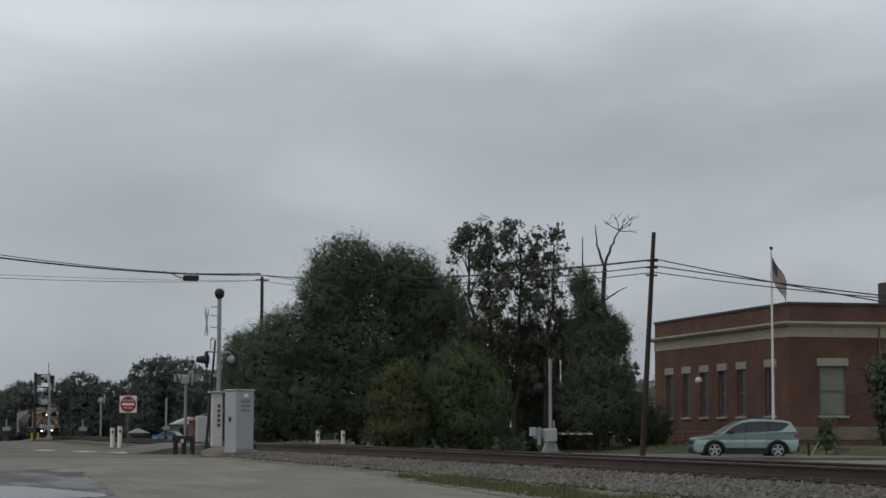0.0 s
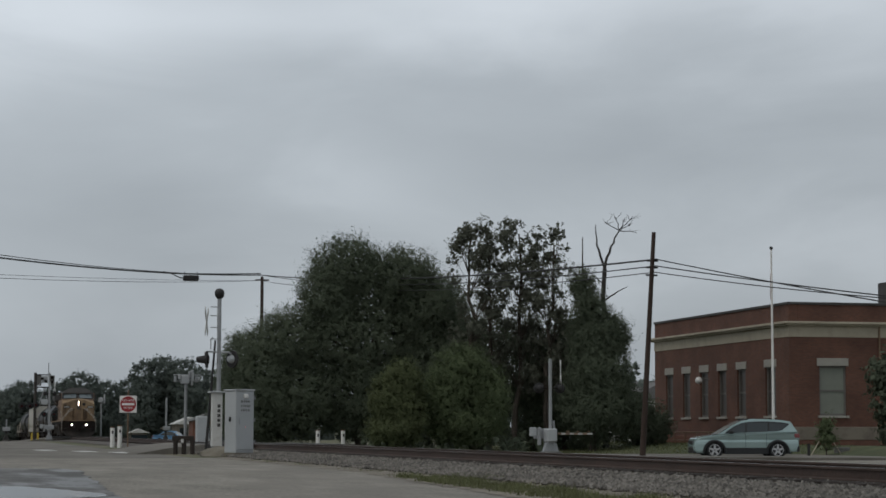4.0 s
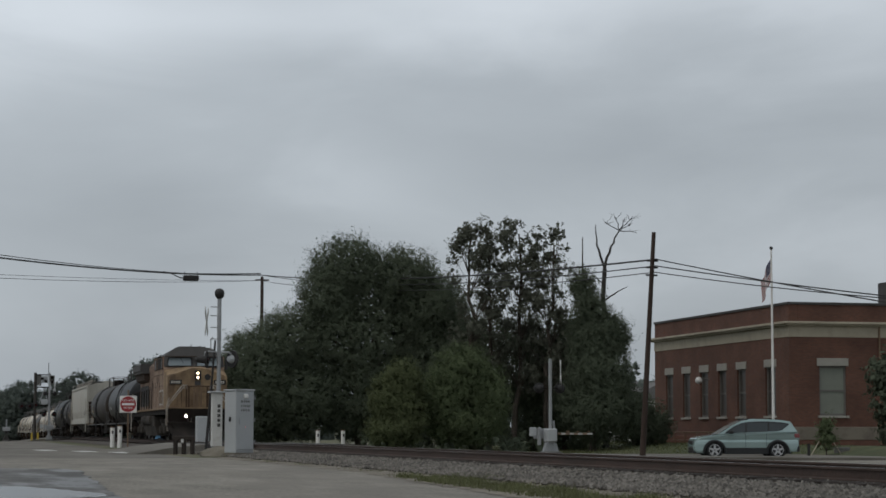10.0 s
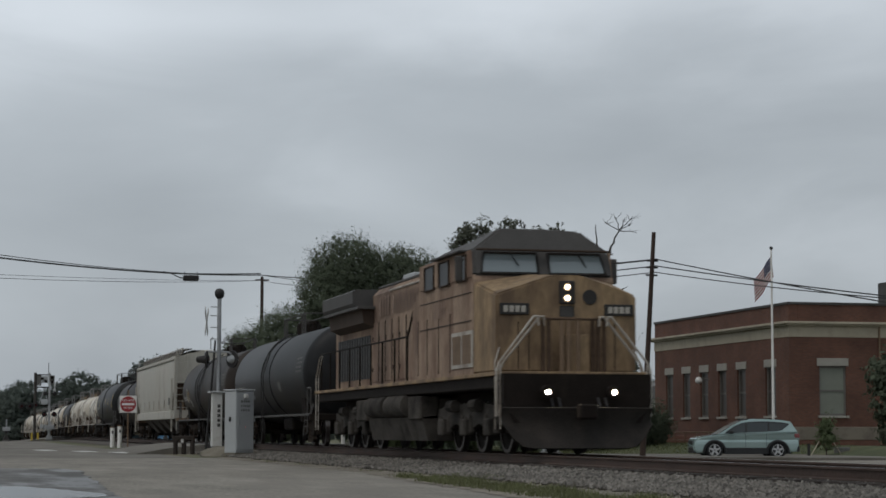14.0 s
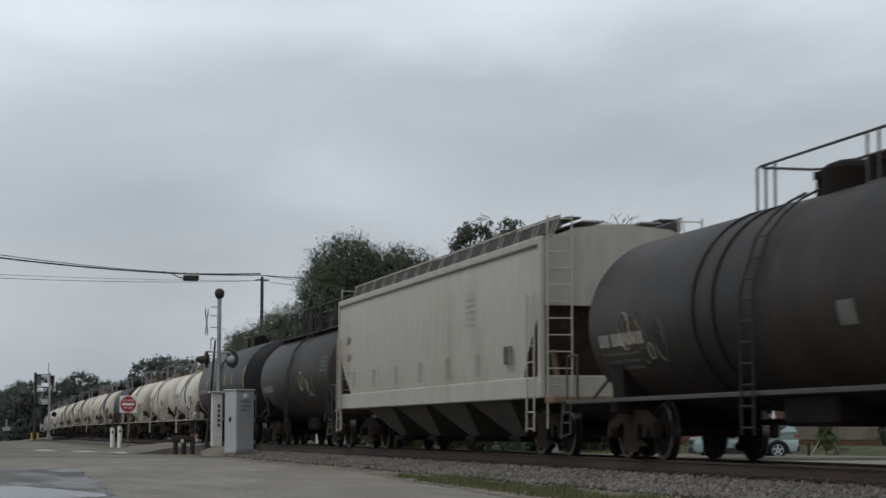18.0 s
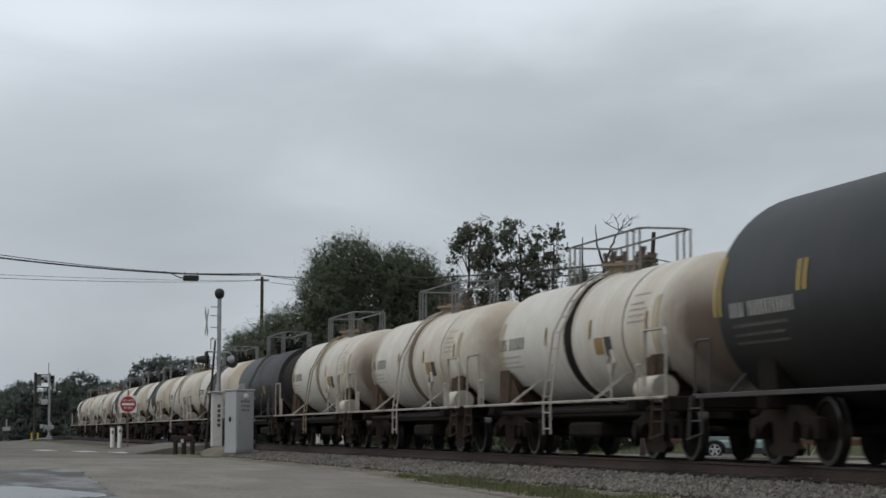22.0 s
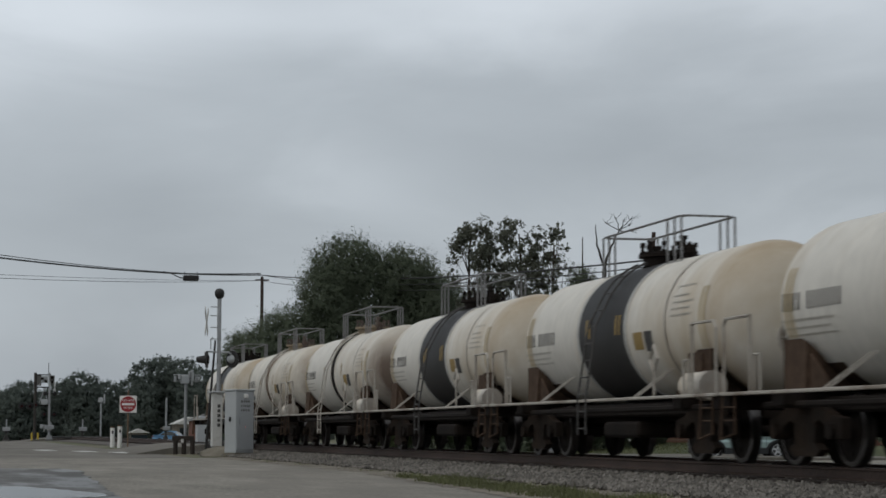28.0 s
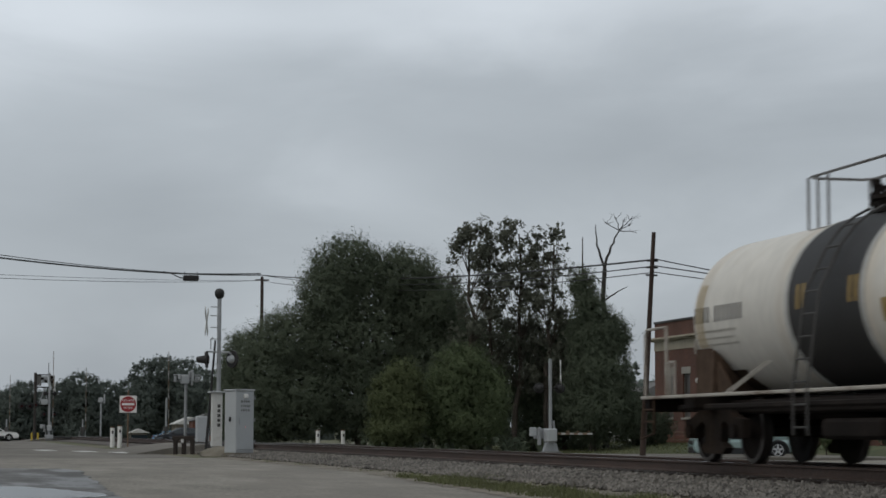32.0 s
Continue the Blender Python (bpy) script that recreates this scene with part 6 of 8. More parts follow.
tall_sparse_tree((-105.05, 15.00), clumps_for(11, 4.0, 11.9, 1.35, 50, 0.34), 11.9, -0.1, "tall thin tree with sparse leaf tufts", 21, 15500)
tall_sparse_tree((-105.81, 16.12), clumps_for(14, 4.0, 11.3, 1.0, 30, 0.32), 11.6, -0.2, "tall thin tree with a bare lower trunk", 27, 6800)
tall_sparse_tree((-106.47, 17.67), clumps_for(12, 3.5, 12.1, 1.5, 54, 0.34), 12.1, 0.2, "tall thin tree with airy branches", 22, 18500)
tall_sparse_tree((-105.11, 19.04), clumps_for(13, 3.0, 11.6, 1.5, 54, 0.42), 11.4, 0.4, "tall thin tree with leaves along its limbs", 23, 19500)
tree("tree", -110.72, 17.17, -0.4, [(0, 0, 5.2, 1.8, 1.6, 2.4), (0, 1.0, 2.8, 2.0, 2.2, 2.6), (0, -1.2, 2.6, 2.0, 2.0, 2.4)], 62000, 0.045, "leaf", 3.0, 0.16, "shaded understorey tree among thin trunks", 24, shell=0.3, holes=0.3)
tree("tree", -109.13, 19.48, -0.4, [(0, -0.6, 5.0, 1.8, 1.4, 2.6), (0, 0.8, 3.4, 2.0, 1.8, 2.8), (0, 0, 1.6, 2.0, 2.4, 1.8)], 62000, 0.045, "leaf", 3.0, 0.16, "dark understorey tree with gaps", 25, shell=0.3, holes=0.3)
tree("tree", -102.63, 20.76, -0.4, [(0, -0.5, 8.3, 0.7, 0.6, 1.0), (0, -0.2, 7.0, 1.1, 1.0, 1.2), (0, 0.2, 5.6, 1.4, 1.5, 1.5), (0, 0.3, 4.0, 1.7, 1.8, 1.7), (0, 0.4, 2.2, 2.0, 2.2, 2.0), (0, 1.2, 5.8, 0.8, 0.8, 1.0)], 130000, 0.042, "leaf", 3.0, 0.2, "dark cone-shaped tree overgrown with vines", 26, shell=0.35, holes=0.1)
tree("tree", -107.77, 20.85, -0.4, [(0, 0, 5.2, 1.8, 1.2, 1.9), (0, -0.4, 3.4, 2.0, 1.6, 2.2), (0, 0.4, 1.6, 2.0, 1.9, 1.8)], 56000, 0.045, "leaf", 2.6, 0.16, "dark tree filling the gap between taller ones", 28, shell=0.3)
tree("bush", -106.90, 24.44, -0.4, [(0, 0, 1.5, 1.4, 1.2, 1.5), (0, 1.0, 1.1, 1.2, 1.1, 1.2)], 20000, 0.05, "leaf", 0.9, 0.1, "dark low bush beside the brick building", 27, shell=0.4, category="bush")


def dead_tree():
    t = thing("dead_tree", -106.29, 22.69, -0.4, "bare dead tree with forked pale branches", "tree")
    rng = random.Random(8)
    bm = B()
    limb(bm, (0, 0, 0), (0, 0, 9.7), 0.18, 0.12, rng, 0.02, 6)
    limb(bm, (0, 0, 9.7), (0, -0.45, 11.0), 0.08, 0.05, rng, 0.08)
    limb(bm, (0, -0.45, 11.0), (0, -0.5, 12.1), 0.045, 0.02, rng, 0.08)
    limb(bm, (0, 0, 9.7), (0, 0.35, 10.9), 0.09, 0.06, rng, 0.08)
    fork = limb(bm, (0, 0.35, 10.9), (0, 0.85, 11.8), 0.055, 0.035, rng, 0.1)
    for dy, z in ((0.1, 12.3), (0.5, 12.5), (1.1, 12.45), (1.5, 12.2), (1.7, 11.7), (1.6, 12.6)):
        p = limb(bm, (0, 0.85, 11.8), (rng.uniform(-0.5, 0.5), dy, z), 0.03, 0.012, rng, 0.2)
        for k in range(4):
            limb(bm, p[3], (rng.uniform(-0.6, 0.6), dy + rng.uniform(-0.35, 0.35), z + rng.uniform(-0.1, 0.3)), 0.012, 0.006, rng, 0.25, 3)
    limb(bm, (0, 0, 8.0), (0, 0.7, 8.45), 0.05, 0.035, rng, 0.1)
    limb(bm, (0, 0.7, 8.45), (0, 1.3, 8.75), 0.035, 0.015, rng, 0.1)
    limb(bm, (0, 0, 8.8), (0, -0.6, 9.3), 0.045, 0.02, rng, 0.1)
    part("trunk", bm, M["deadwood"], t)
    s = thing("dead_tree", -108.50, 22.11, -0.4, "thin bare dead stem among the trees", "tree")
    part("trunk", rod(rod(B(), (0, 0, 0), (0, 0, 8), 0.1, 0.07), (0, 0, 8), (0, 0.02, 11.6), 0.06, 0.03), M["bark"], s)


dead_tree()

# trees in the distance behind the far crossing
far_rng = random.Random(31)
for nm, xy, h, w in (("tree", (-338.65, -3.15), 7.8, 3.4), ("tree", (-322.63, -0.94), 9.0, 3.2), ("tree", (-352.60, 3.24), 8.0, 3.6), ("tree", (-326.19, 5.74), 9.0, 3.2), ("tree", (-315.19, 8.50), 10.2, 2.9), ("tree", (-324.58, 12.41), 9.2, 3.3), ("tree", (-334.04, 15.99), 9.8, 3.3), ("tree", (-302.90, 16.66), 11.8, 3.0), ("tree", (-307.31, 19.83), 12.6, 3.0), ("tree", (-301.63, 21.96), 12.0, 3.0), ("tree", (-290.98, 23.31), 10.4, 3.0), ("tree", (-280.26, 24.94), 9.0, 2.6)):
    bl = [(far_rng.uniform(-1, 1), far_rng.uniform(-0.8, 0.8) * w * 0.6, h * k, w, w * far_rng.uniform(0.7, 1.0), h * 0.2) for k in (0.28, 0.45, 0.62, 0.8)] + [(0, 0, h * 0.16, w, w * 1.25, h * 0.2)]
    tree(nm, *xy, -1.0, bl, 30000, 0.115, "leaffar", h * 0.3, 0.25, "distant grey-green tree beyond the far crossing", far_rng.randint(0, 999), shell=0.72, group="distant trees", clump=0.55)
bm = B()
for xy, h in (((-323.98, 6.31), 9.0), ((-323.82, 6.99), 8.6)):
    for k in range(5):
        limb(bm, (xy[0], xy[1], -1), (xy[0] + far_rng.uniform(-1, 1), xy[1] + far_rng.uniform(-1.6, 1.6), h * far_rng.uniform(0.75, 1.05)), 0.1, 0.03, far_rng, 0.15)
tagged(part("dead_tree", bm, M["deadwood"]), "bare distant branches above the treeline", "tree")
# a far belt of woods that closes the view behind everything
wood = [(-520 + 120 * far_rng.random(), y, 1.5, 8, 9, 5.5 + 2 * far_rng.random()) for y in steps(-160, 420, 60)]
tagged(leaves("far_woods", wood, 52000, 0.75, M["leaffar"], None, 50, shell=0.5, clump=1.6), "far belt of woods on the horizon, haze in its leaf colour", "woods", kind="stuff")
wood2 = [(-175 + 18 * far_rng.random(), y, 1.2, 5, 5, 3.6 + far_rng.random()) for y in steps(40, 110, 16)]
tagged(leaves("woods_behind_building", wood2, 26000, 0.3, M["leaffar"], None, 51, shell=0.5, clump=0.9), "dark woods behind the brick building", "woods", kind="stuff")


# ---- brick building ----
def brick_wall_material():
    m = bpy.data.materials.new("red_brick_courses")
    m.use_nodes = True
    nt = m.node_tree
    bs = nt.nodes["Principled BSDF"]
    co = nt.nodes.new("ShaderNodeTexCoord")
    sep = nt.nodes.new("ShaderNodeSeparateXYZ")
    add = nt.nodes.new("ShaderNodeMath")
    com = nt.nodes.new("ShaderNodeCombineXYZ")
    nt.links.new(co.outputs["Object"], sep.inputs[0])
    nt.links.new(sep.outputs["X"], add.inputs[0])
    nt.links.new(sep.outputs["Y"], add.inputs[1])
    nt.links.new(add.outputs[0], com.inputs["X"])
    nt.links.new(sep.outputs["Z"], com.inputs["Y"])
    br = nt.nodes.new("ShaderNodeTexBrick")
    br.inputs["Color1"].default_value = (0.145, 0.064, 0.040, 1)
    br.inputs["Color2"].default_value = (0.112, 0.049, 0.033, 1)
    br.inputs["Mortar"].default_value = (0.11, 0.068, 0.052, 1)
    br.inputs["Scale"].default_value = 1.0
    br.inputs["Mortar Size"].default_value = 0.007
    br.inputs["Brick Width"].default_value, br.inputs["Row Height"].default_value = 0.21, 0.075
    nt.links.new(com.outputs[0], br.inputs["Vector"])
    no = nt.nodes.new("ShaderNodeTexNoise")
    no.inputs["Scale"].default_value, no.inputs["Detail"].default_value = 0.5, 5
    nt.links.new(co.outputs["Object"], no.inputs["Vector"])
    rg_ = nt.nodes.new("ShaderNodeMapRange")
    rg_.inputs["From Min"].default_value, rg_.inputs["From Max"].default_value = 0.3, 0.7
    rg_.inputs["To Min"].default_value, rg_.inputs["To Max"].default_value = 0.7, 1.2
    nt.links.new(no.outputs["Fac"], rg_.inputs["Value"])
    mu = nt.nodes.new("ShaderNodeVectorMath")
    mu.operation = "SCALE"
    nt.links.new(br.outputs["Color"], mu.inputs[0])
    nt.links.new(rg_.outputs["Result"], mu.inputs["Scale"])
    nt.links.new(mu.outputs["Vector"], bs.inputs["Base Color"])
    bs.inputs["Roughness"].default_value = 0.9
    bu = nt.nodes.new("ShaderNodeBump")
    bu.inputs["Strength"].default_value, bu.inputs["Distance"].default_value = 0.4, 0.01
    nt.links.new(br.outputs["Fac"], bu.inputs["Height"])
    bu.invert = True
    nt.links.new(bu.outputs["Normal"], bs.inputs["Normal"])
    return m


def pierced_wall(u0, u1, z0, z1, d0, d1, holes, along_x):
    """One solid wall with openings through it; u runs along the wall, d through it."""
    us = sorted({u0, u1, *(h[0] for h in holes), *(h[1] for h in holes)})
    zs = sorted({z0, z1, *(h[2] for h in holes), *(h[3] for h in holes)})
    solid = lambda i, j: 0 <= i < len(us) - 1 and 0 <= j < len(zs) - 1 and not any(h[0] <= us[i] < h[1] and h[2] <= zs[j] < h[3] for h in holes)
    bm, seen = B(), {}
    def v(i, j, d):
        if (i, j, d) not in seen:
            seen[i, j, d] = bm.verts.new((us[i], d, zs[j]) if along_x else (d, us[i], zs[j]))
        return seen[i, j, d]
    for i in range(len(us) - 1):
        for j in range(len(zs) - 1):
            if not solid(i, j):
                continue
            for d in (d0, d1):
                bm.faces.new((v(i, j, d), v(i + 1, j, d), v(i + 1, j + 1, d), v(i, j + 1, d)))
            for (di, dj), (p, q) in (((-1, 0), ((i, j), (i, j + 1))), ((1, 0), ((i + 1, j), (i + 1, j + 1))), ((0, -1), ((i, j), (i + 1, j))), ((0, 1), ((i, j + 1), (i + 1, j + 1)))):
                if not solid(i + di, j + dj):
                    bm.faces.new((v(*p, d0), v(*q, d0), v(*q, d1), v(*p, d1)))
    bmesh.ops.recalc_face_normals(bm, faces=bm.faces)
    return bm


def brick_building():
    x0, x1, y0, y1 = -119.0, -98.4, 30.0, 56.0
    b = thing("brick_building", 0, 0, 0, "one-storey red brick building with limestone cornice and tall windows", "building")
    bk = brick_wall_material()
    top, base = 7.13, -0.75
    side = [(-116.42, 0.62), (-113.52, 0.62), (-110.61, 0.62), (-107.80, 0.62), (-104.95, 0.62), (-100.88, 0.70)]
    holes = [(x - w, x + w, 1.30, 3.85) for x, w in side]
    part("wall", pierced_wall(x0, x1, base, 5.33, y0, y0 + 0.4, holes, True), bk, b, "long brick side wall")
    ends = [(31.65, 33.15), (36.2, 37.7), (40.7, 42.2), (45.2, 46.7)]
    part("wall", pierced_wall(y0 + 0.4, y1, base, 5.33, x1 - 0.4, x1, [(p, q, 1.30, 3.85) for p, q in ends], False), bk, b, "brick end wall")
    part("wall", box(B(), x0, x0 + 0.4, y0 + 0.4, y1, base, 5.33), bk, b)
    part("wall", box(B(), x0 + 0.4, x1 - 0.4, y1 - 0.4, y1, base, 5.33), bk, b)
    # frieze, cornice, parapet, coping: each runs round the two visible sides
    def ring(name, z0, z1, out, material, label=""):
        bm = B()
        box(bm, x0 - out, x1 + out, y0 - out, y0 + 0.5, z0, z1, 0.01)
        box(bm, x1 - 0.5, x1 + out, y0 + 0.5, y1 + out, z0, z1, 0.01)
        box(bm, x0 - out, x0 + 0.5, y0 + 0.5, y1 + out, z0, z1, 0.01)
        box(bm, x0 + 0.5, x1 - 0.5, y1 - 0.5, y1 + out, z0, z1, 0.01)
        return part(name, bm, material, b, label)
    ring("frieze", 5.33, 5.90, 0.03, M["limestone"], "cream limestone frieze")
    ring("cornice", 5.90, 6.0, 0.20, M["limestone"], "projecting limestone cornice")
    ring("cornice", 6.0, 6.12, 0.34, M["limestone"], "projecting limestone cornice")
    ring("parapet", 6.12, 7.0, 0.0, bk, "brick parapet")
    ring("coping", 7.0, 7.13, 0.06, M["locogrey"], "dark coping")
    part("roof", box(B(), x0 + 0.5, x1 - 0.5, y0 + 0.5, y1 - 0.5, 5.9, 6.1), M["roofing"], b)
    bm = B()
    box(bm, x0 - 0.08, x1 + 0.08, y0 - 0.08, y0 + 0.3, base, 0.05, 0.02)
    box(bm, x1 - 0.3, x1 + 0.08, y0 + 0.3, y1, base, 0.05, 0.02)
    part("plinth", bm, bk, b)
    bm = B()
    box(bm, x1 - 0.3, x1 + 0.10, y0 - 0.1, y1, 0.05, 0.72, 0.02)
    part("water_table", bm, M["stonebase"], b, "pale stone band at the foot of the wall")
    part("chimney", box(B(), x1 - 4.2, x1 - 2.8, 37.0, 38.8, 6.1, 8.5, 0.03), M["locogrey"], b, "square dark chimney")
    def window(name, place, w, along_x, big):
        wn = new(name)
        wn.parent, wn.location = b, place
        def bx(u0, u1, d0, d1, z0, z1, bev=0.0):
            return box(B(), u0, u1, d0, d1, z0, z1, bev) if along_x else box(B(), -d1, -d0, u0, u1, z0, z1, bev)
        part("lintel", bx(-w - 0.12, w + 0.12, -0.04, 0.2, 2.55, 2.95, 0.01), M["lintel"], wn, "pale stone lintel")
        part("sill", bx(-w - 0.1, w + 0.1, -0.10, 0.2, -0.12, 0.0, 0.01), M["lintel"], wn)
        bm = B()
        for u0, u1, z0, z1 in ((-w, -w + 0.09, 0, 2.55), (w - 0.09, w, 0, 2.55), (-w + 0.09, w - 0.09, 0, 0.1), (-w + 0.09, w - 0.09, 2.45, 2.55), (-w + 0.09, w - 0.09, 1.24, 1.33)):
            me = bpy.data.meshes.new("tmp")
            q = bx(u0, u1, 0.10, 0.20, z0, z1)
            q.to_mesh(me)
            q.free()
            bm.from_mesh(me)
            bpy.data.meshes.remove(me)
        part("frame", bm, M["winframe"], wn)
        part("pane", bx(-w + 0.09, w - 0.09, 0.15, 0.16, 1.33, 2.45), M["paneglass"] if not big else M["blind"], wn, "pane with a drawn blind" if big else "dark pane")
        part("pane", bx(-w + 0.09, w - 0.09, 0.15, 0.16, 0.1, 1.24), M["paneglass"] if not big else M["blind"], wn)
    for x, w in side:
        window("window", (x, y0, 1.30), w, True, False)
    for p, q in ends:
        window("window", (x1, (p + q) / 2, 1.30), (q - p) / 2, False, True)
    # drain pipe, wall lamps
    part("downpipe", rod(B(), (x1 + 0.1, 35.0, base), (x1 + 0.1, 35.0, 6.0), 0.05), M["spill"], b)
    for x in (-109.50,):
        lt = part("wall_lamp", rod(B(), (x, y0 - 0.1, 3.4), (x, y0 - 0.7, 3.5), 0.03), M["winframe"], b, "round pale wall lamp")
        bm = B()
        bmesh.ops.create_uvsphere(bm, u_segments=12, v_segments=8, radius=0.2, matrix=Matrix.Translation((x, y0 - 0.75, 3.35)))
        part("globe", bm, M["white"], lt, smooth=True)
    # ramp railing at the foot of the wall
    bm = B()
    for x in steps(x0 + 1.5, x1 - 6, 7):
        rod(bm, (x, y0 - 1.4, base + 0.1), (x, y0 - 1.4, 0.45), 0.03, seg=6)
    pipe(bm, [(x0 + 1.5, y0 - 1.4, 0.45), (x1 - 6, y0 - 1.4, 0.45)], 0.03)
    pipe(bm, [(x0 + 1.5, y0 - 1.4, 0.0), (x1 - 6, y0 - 1.4, 0.0)], 0.025)
    tagged(part("ramp_railing", bm, M["spill"]), "rusty pipe railing along the brick wall", "railing")
    tagged(part("low_wall", box(B(), x0 + 2, x1 - 5.5, y0 - 1.2, y0 - 0.9, base, 0.25, 0.02), M["brick"]), "low brick ramp wall against the building", "wall", kind="structure")


brick_building()
w = thing("bush", -89.77, 31.29, -0.5, "dark clipped bush beside the end wall", "bush")
part("trunk", rod(B(), (0, 0, 0), (0, 0, 1.6), 0.08), M["bark"], w)
leaves("crown", [(0, 0, 3.6, 0.9, 0.9, 1.0), (0, 0.4, 2.4, 1.1, 1.1, 1.4), (0, 0.5, 1.3, 1.0, 0.9, 1.2)], 9000, 0.08, M["leaf"], w, 61, shell=0.4, clump=0.3)
w = thing("young_tree", -86.72, 26.77, -0.6, "small staked young evergreen on the lawn", "tree")
part("trunk", rod(B(), (0, 0, 0), (0, 0, 1.3), 0.035), M["bark"], w)
leaves("crown", [(0, 0, 1.5, 0.25, 0.22, 0.35), (0, 0, 1.0, 0.4, 0.38, 0.45), (0, 0, 0.6, 0.5, 0.46, 0.35)], 1500, 0.05, M["leafb"], w, 62, shell=0.2)
for sy in (-1, 1):
    part("stake", rod(B(), (0, sy * 0.75, 0), (0, sy * 0.2, 0.85), 0.025), M["limestone"], w)
tagged(part("utility_box", box(B(), -0.25, 0.25, -0.3, 0.3, 0, 0.36, 0.03), M["dimstencil"], at=(-87.49, 27.89, -0.6)), "grey low utility box on the grass", "utility box")
tagged(part("short_post", rod(B(), (0, 0, 0), (0, 0, 0.55), 0.07), M["black"], at=(-84.11, 24.78, -0.6)), "short black post by the parked car", "post")


# ---- flagpole and flag ----
def flag():
    px, py = -90.10, 25.64
    pole = thing("flagpole", px, py, -0.6, "white tapered metal flagpole with a dark ball", "flagpole")
    part("pole", rod(B(), (0, 0, 0), (0, 0, 9.62), 0.075, 0.04, seg=14), M["white"], pole, smooth=True)
    bm = B()
    bmesh.ops.create_uvsphere(bm, u_segments=14, v_segments=10, radius=0.085, matrix=Matrix.Translation((0, 0, 9.68)))
    part("finial", bm, M["black"], pole, "dark ball on top", smooth=True)
    bm = B()
    rod(bm, (0.06, 0, 1.2), (0.06, 0, 9.4), 0.008, seg=5)
    part("halyard", bm, M["white"], pole)
    part("footing", lathe(B(), [(0, 0.2), (0.08, 0.2), (0.1, 0.1)], 0, seg=16, axis="z"), M["limestone"], pole)
    fl = thing("flag", px, py, 8.72, "striped red and white flag with a blue canton, waving", "flag")
    n, W, H = 16, 1.55, 1.0
    w = W / n
    lean = radians(45)
    run, dip = w * math.cos(lean), w * math.sin(lean)
    right = Vector((0.355, 0.935, 0))
    deep = Vector((-0.935, 0.355, 0))
    # time, how far the fly end stands to one side (-1 to 1), droop
    keys = [(0, 0.8, 52), (0.5, 0.4, 50), (1, 0.75, 35), (1.5, 0.4, 48), (2, 0.8, 48), (2.5, 0.35, 52), (3, 0.6, 55), (4, 0.0, 48), (5, -0.5, 46), (5.5, -0.75, 44), (6, -0.75, 40), (6.5, -0.92, 54), (7, -0.75, 20), (7.5, -0.6, 36), (8, -0.75, 26), (8.5, 0.2, 44), (9, 0.4, 52), (9.5, 0.3, 50), (10, -0.45, 52), (10.5, 0.4, 46), (11, 0.85, 42), (11.5, 0.2, 46), (12, 0.6, 55), (12.5, -0.75, 52), (13, -1.0, 47), (13.5, -0.7, 50), (14, -0.85, 54), (14.5, -0.7, 50)] + [(16 + k, 0.5 * math.sin(k * 1.3), 40) for k in range(17)]
    kt = [k[0] for k in keys]
    strips = []
    for i in range(n):
        bm = B()
        cells = 13
        for j in range(cells):
            z1, z0 = -H * j / cells, -H * (j + 1) / cells
            vs = [bm.verts.new((f_ * run, 0, z - f_ * dip)) for f_, z in ((-0.06, z0), (1.06, z0), (1.06, z1), (-0.06, z1))]
            f = bm.faces.new(vs)
            blue = i < 0.4 * n and j < 7
            f.material_index = 2 if blue else (0 if j % 2 == 0 else 1)
            if blue and j % 2 == 1:
                for out in (0.004, -0.004):
                    q = [bm.verts.new((run * 0.5 + u, out, (z0 + z1 - dip) / 2 + v_)) for u, v_ in ((-0.018, -0.018), (0.018, -0.018), (0.018, 0.018), (-0.018, 0.018))]
                    bm.faces.new(q).material_index = 1
        s = part("cloth_panel", bm, M["flagred"], fl)
        s.data.materials.append(M["flagwhite"])
        s.data.materials.append(M["flagblue"])
        strips.append(s)
    rows = [[] for _ in strips]
    for k in range(129):
        t = k * 0.25
        al = math.degrees(math.acos(np.interp(t, kt, [q[1] for q in keys])))
        dr = radians(np.interp(t, kt, [q[2] for q in keys]))
        p = Vector((0, 0, 0))
        for i in range(n):
            a = radians(al + (12 + 22 * i / n) * math.sin(i * 0.6 - t * 2.6))
            e = right * math.cos(a) + deep * math.sin(a)
            # each panel hangs from the end of the one before it, sheared by the droop
            d = (dr - lean) * 0.6
            xax = e * math.cos(d) + Vector((0, 0, -math.sin(d)))
            zax = e * math.sin(d) + Vector((0, 0, math.cos(d)))
            yax = zax.cross(xax)
            m = Matrix((xax, yax, zax)).transposed().to_4x4()
            m.translation = p
            rows[i].append((t, m))
            p = p + xax * run - zax * dip
    for s, r in zip(strips, rows):
        FLAG_ROWS.append((s, r))


flag()


# ---- poles and wires ----
def utility_pole(x, y, z, top, lean, label, r=0.16):
    p = thing("utility_pole", x, y, z, label, "utility pole")
    part("pole", rod(B(), (0, 0, -0.3), (lean[0], lean[1], top), r, r * 0.65, seg=12), M["polewood"], p, smooth=True)
    return p


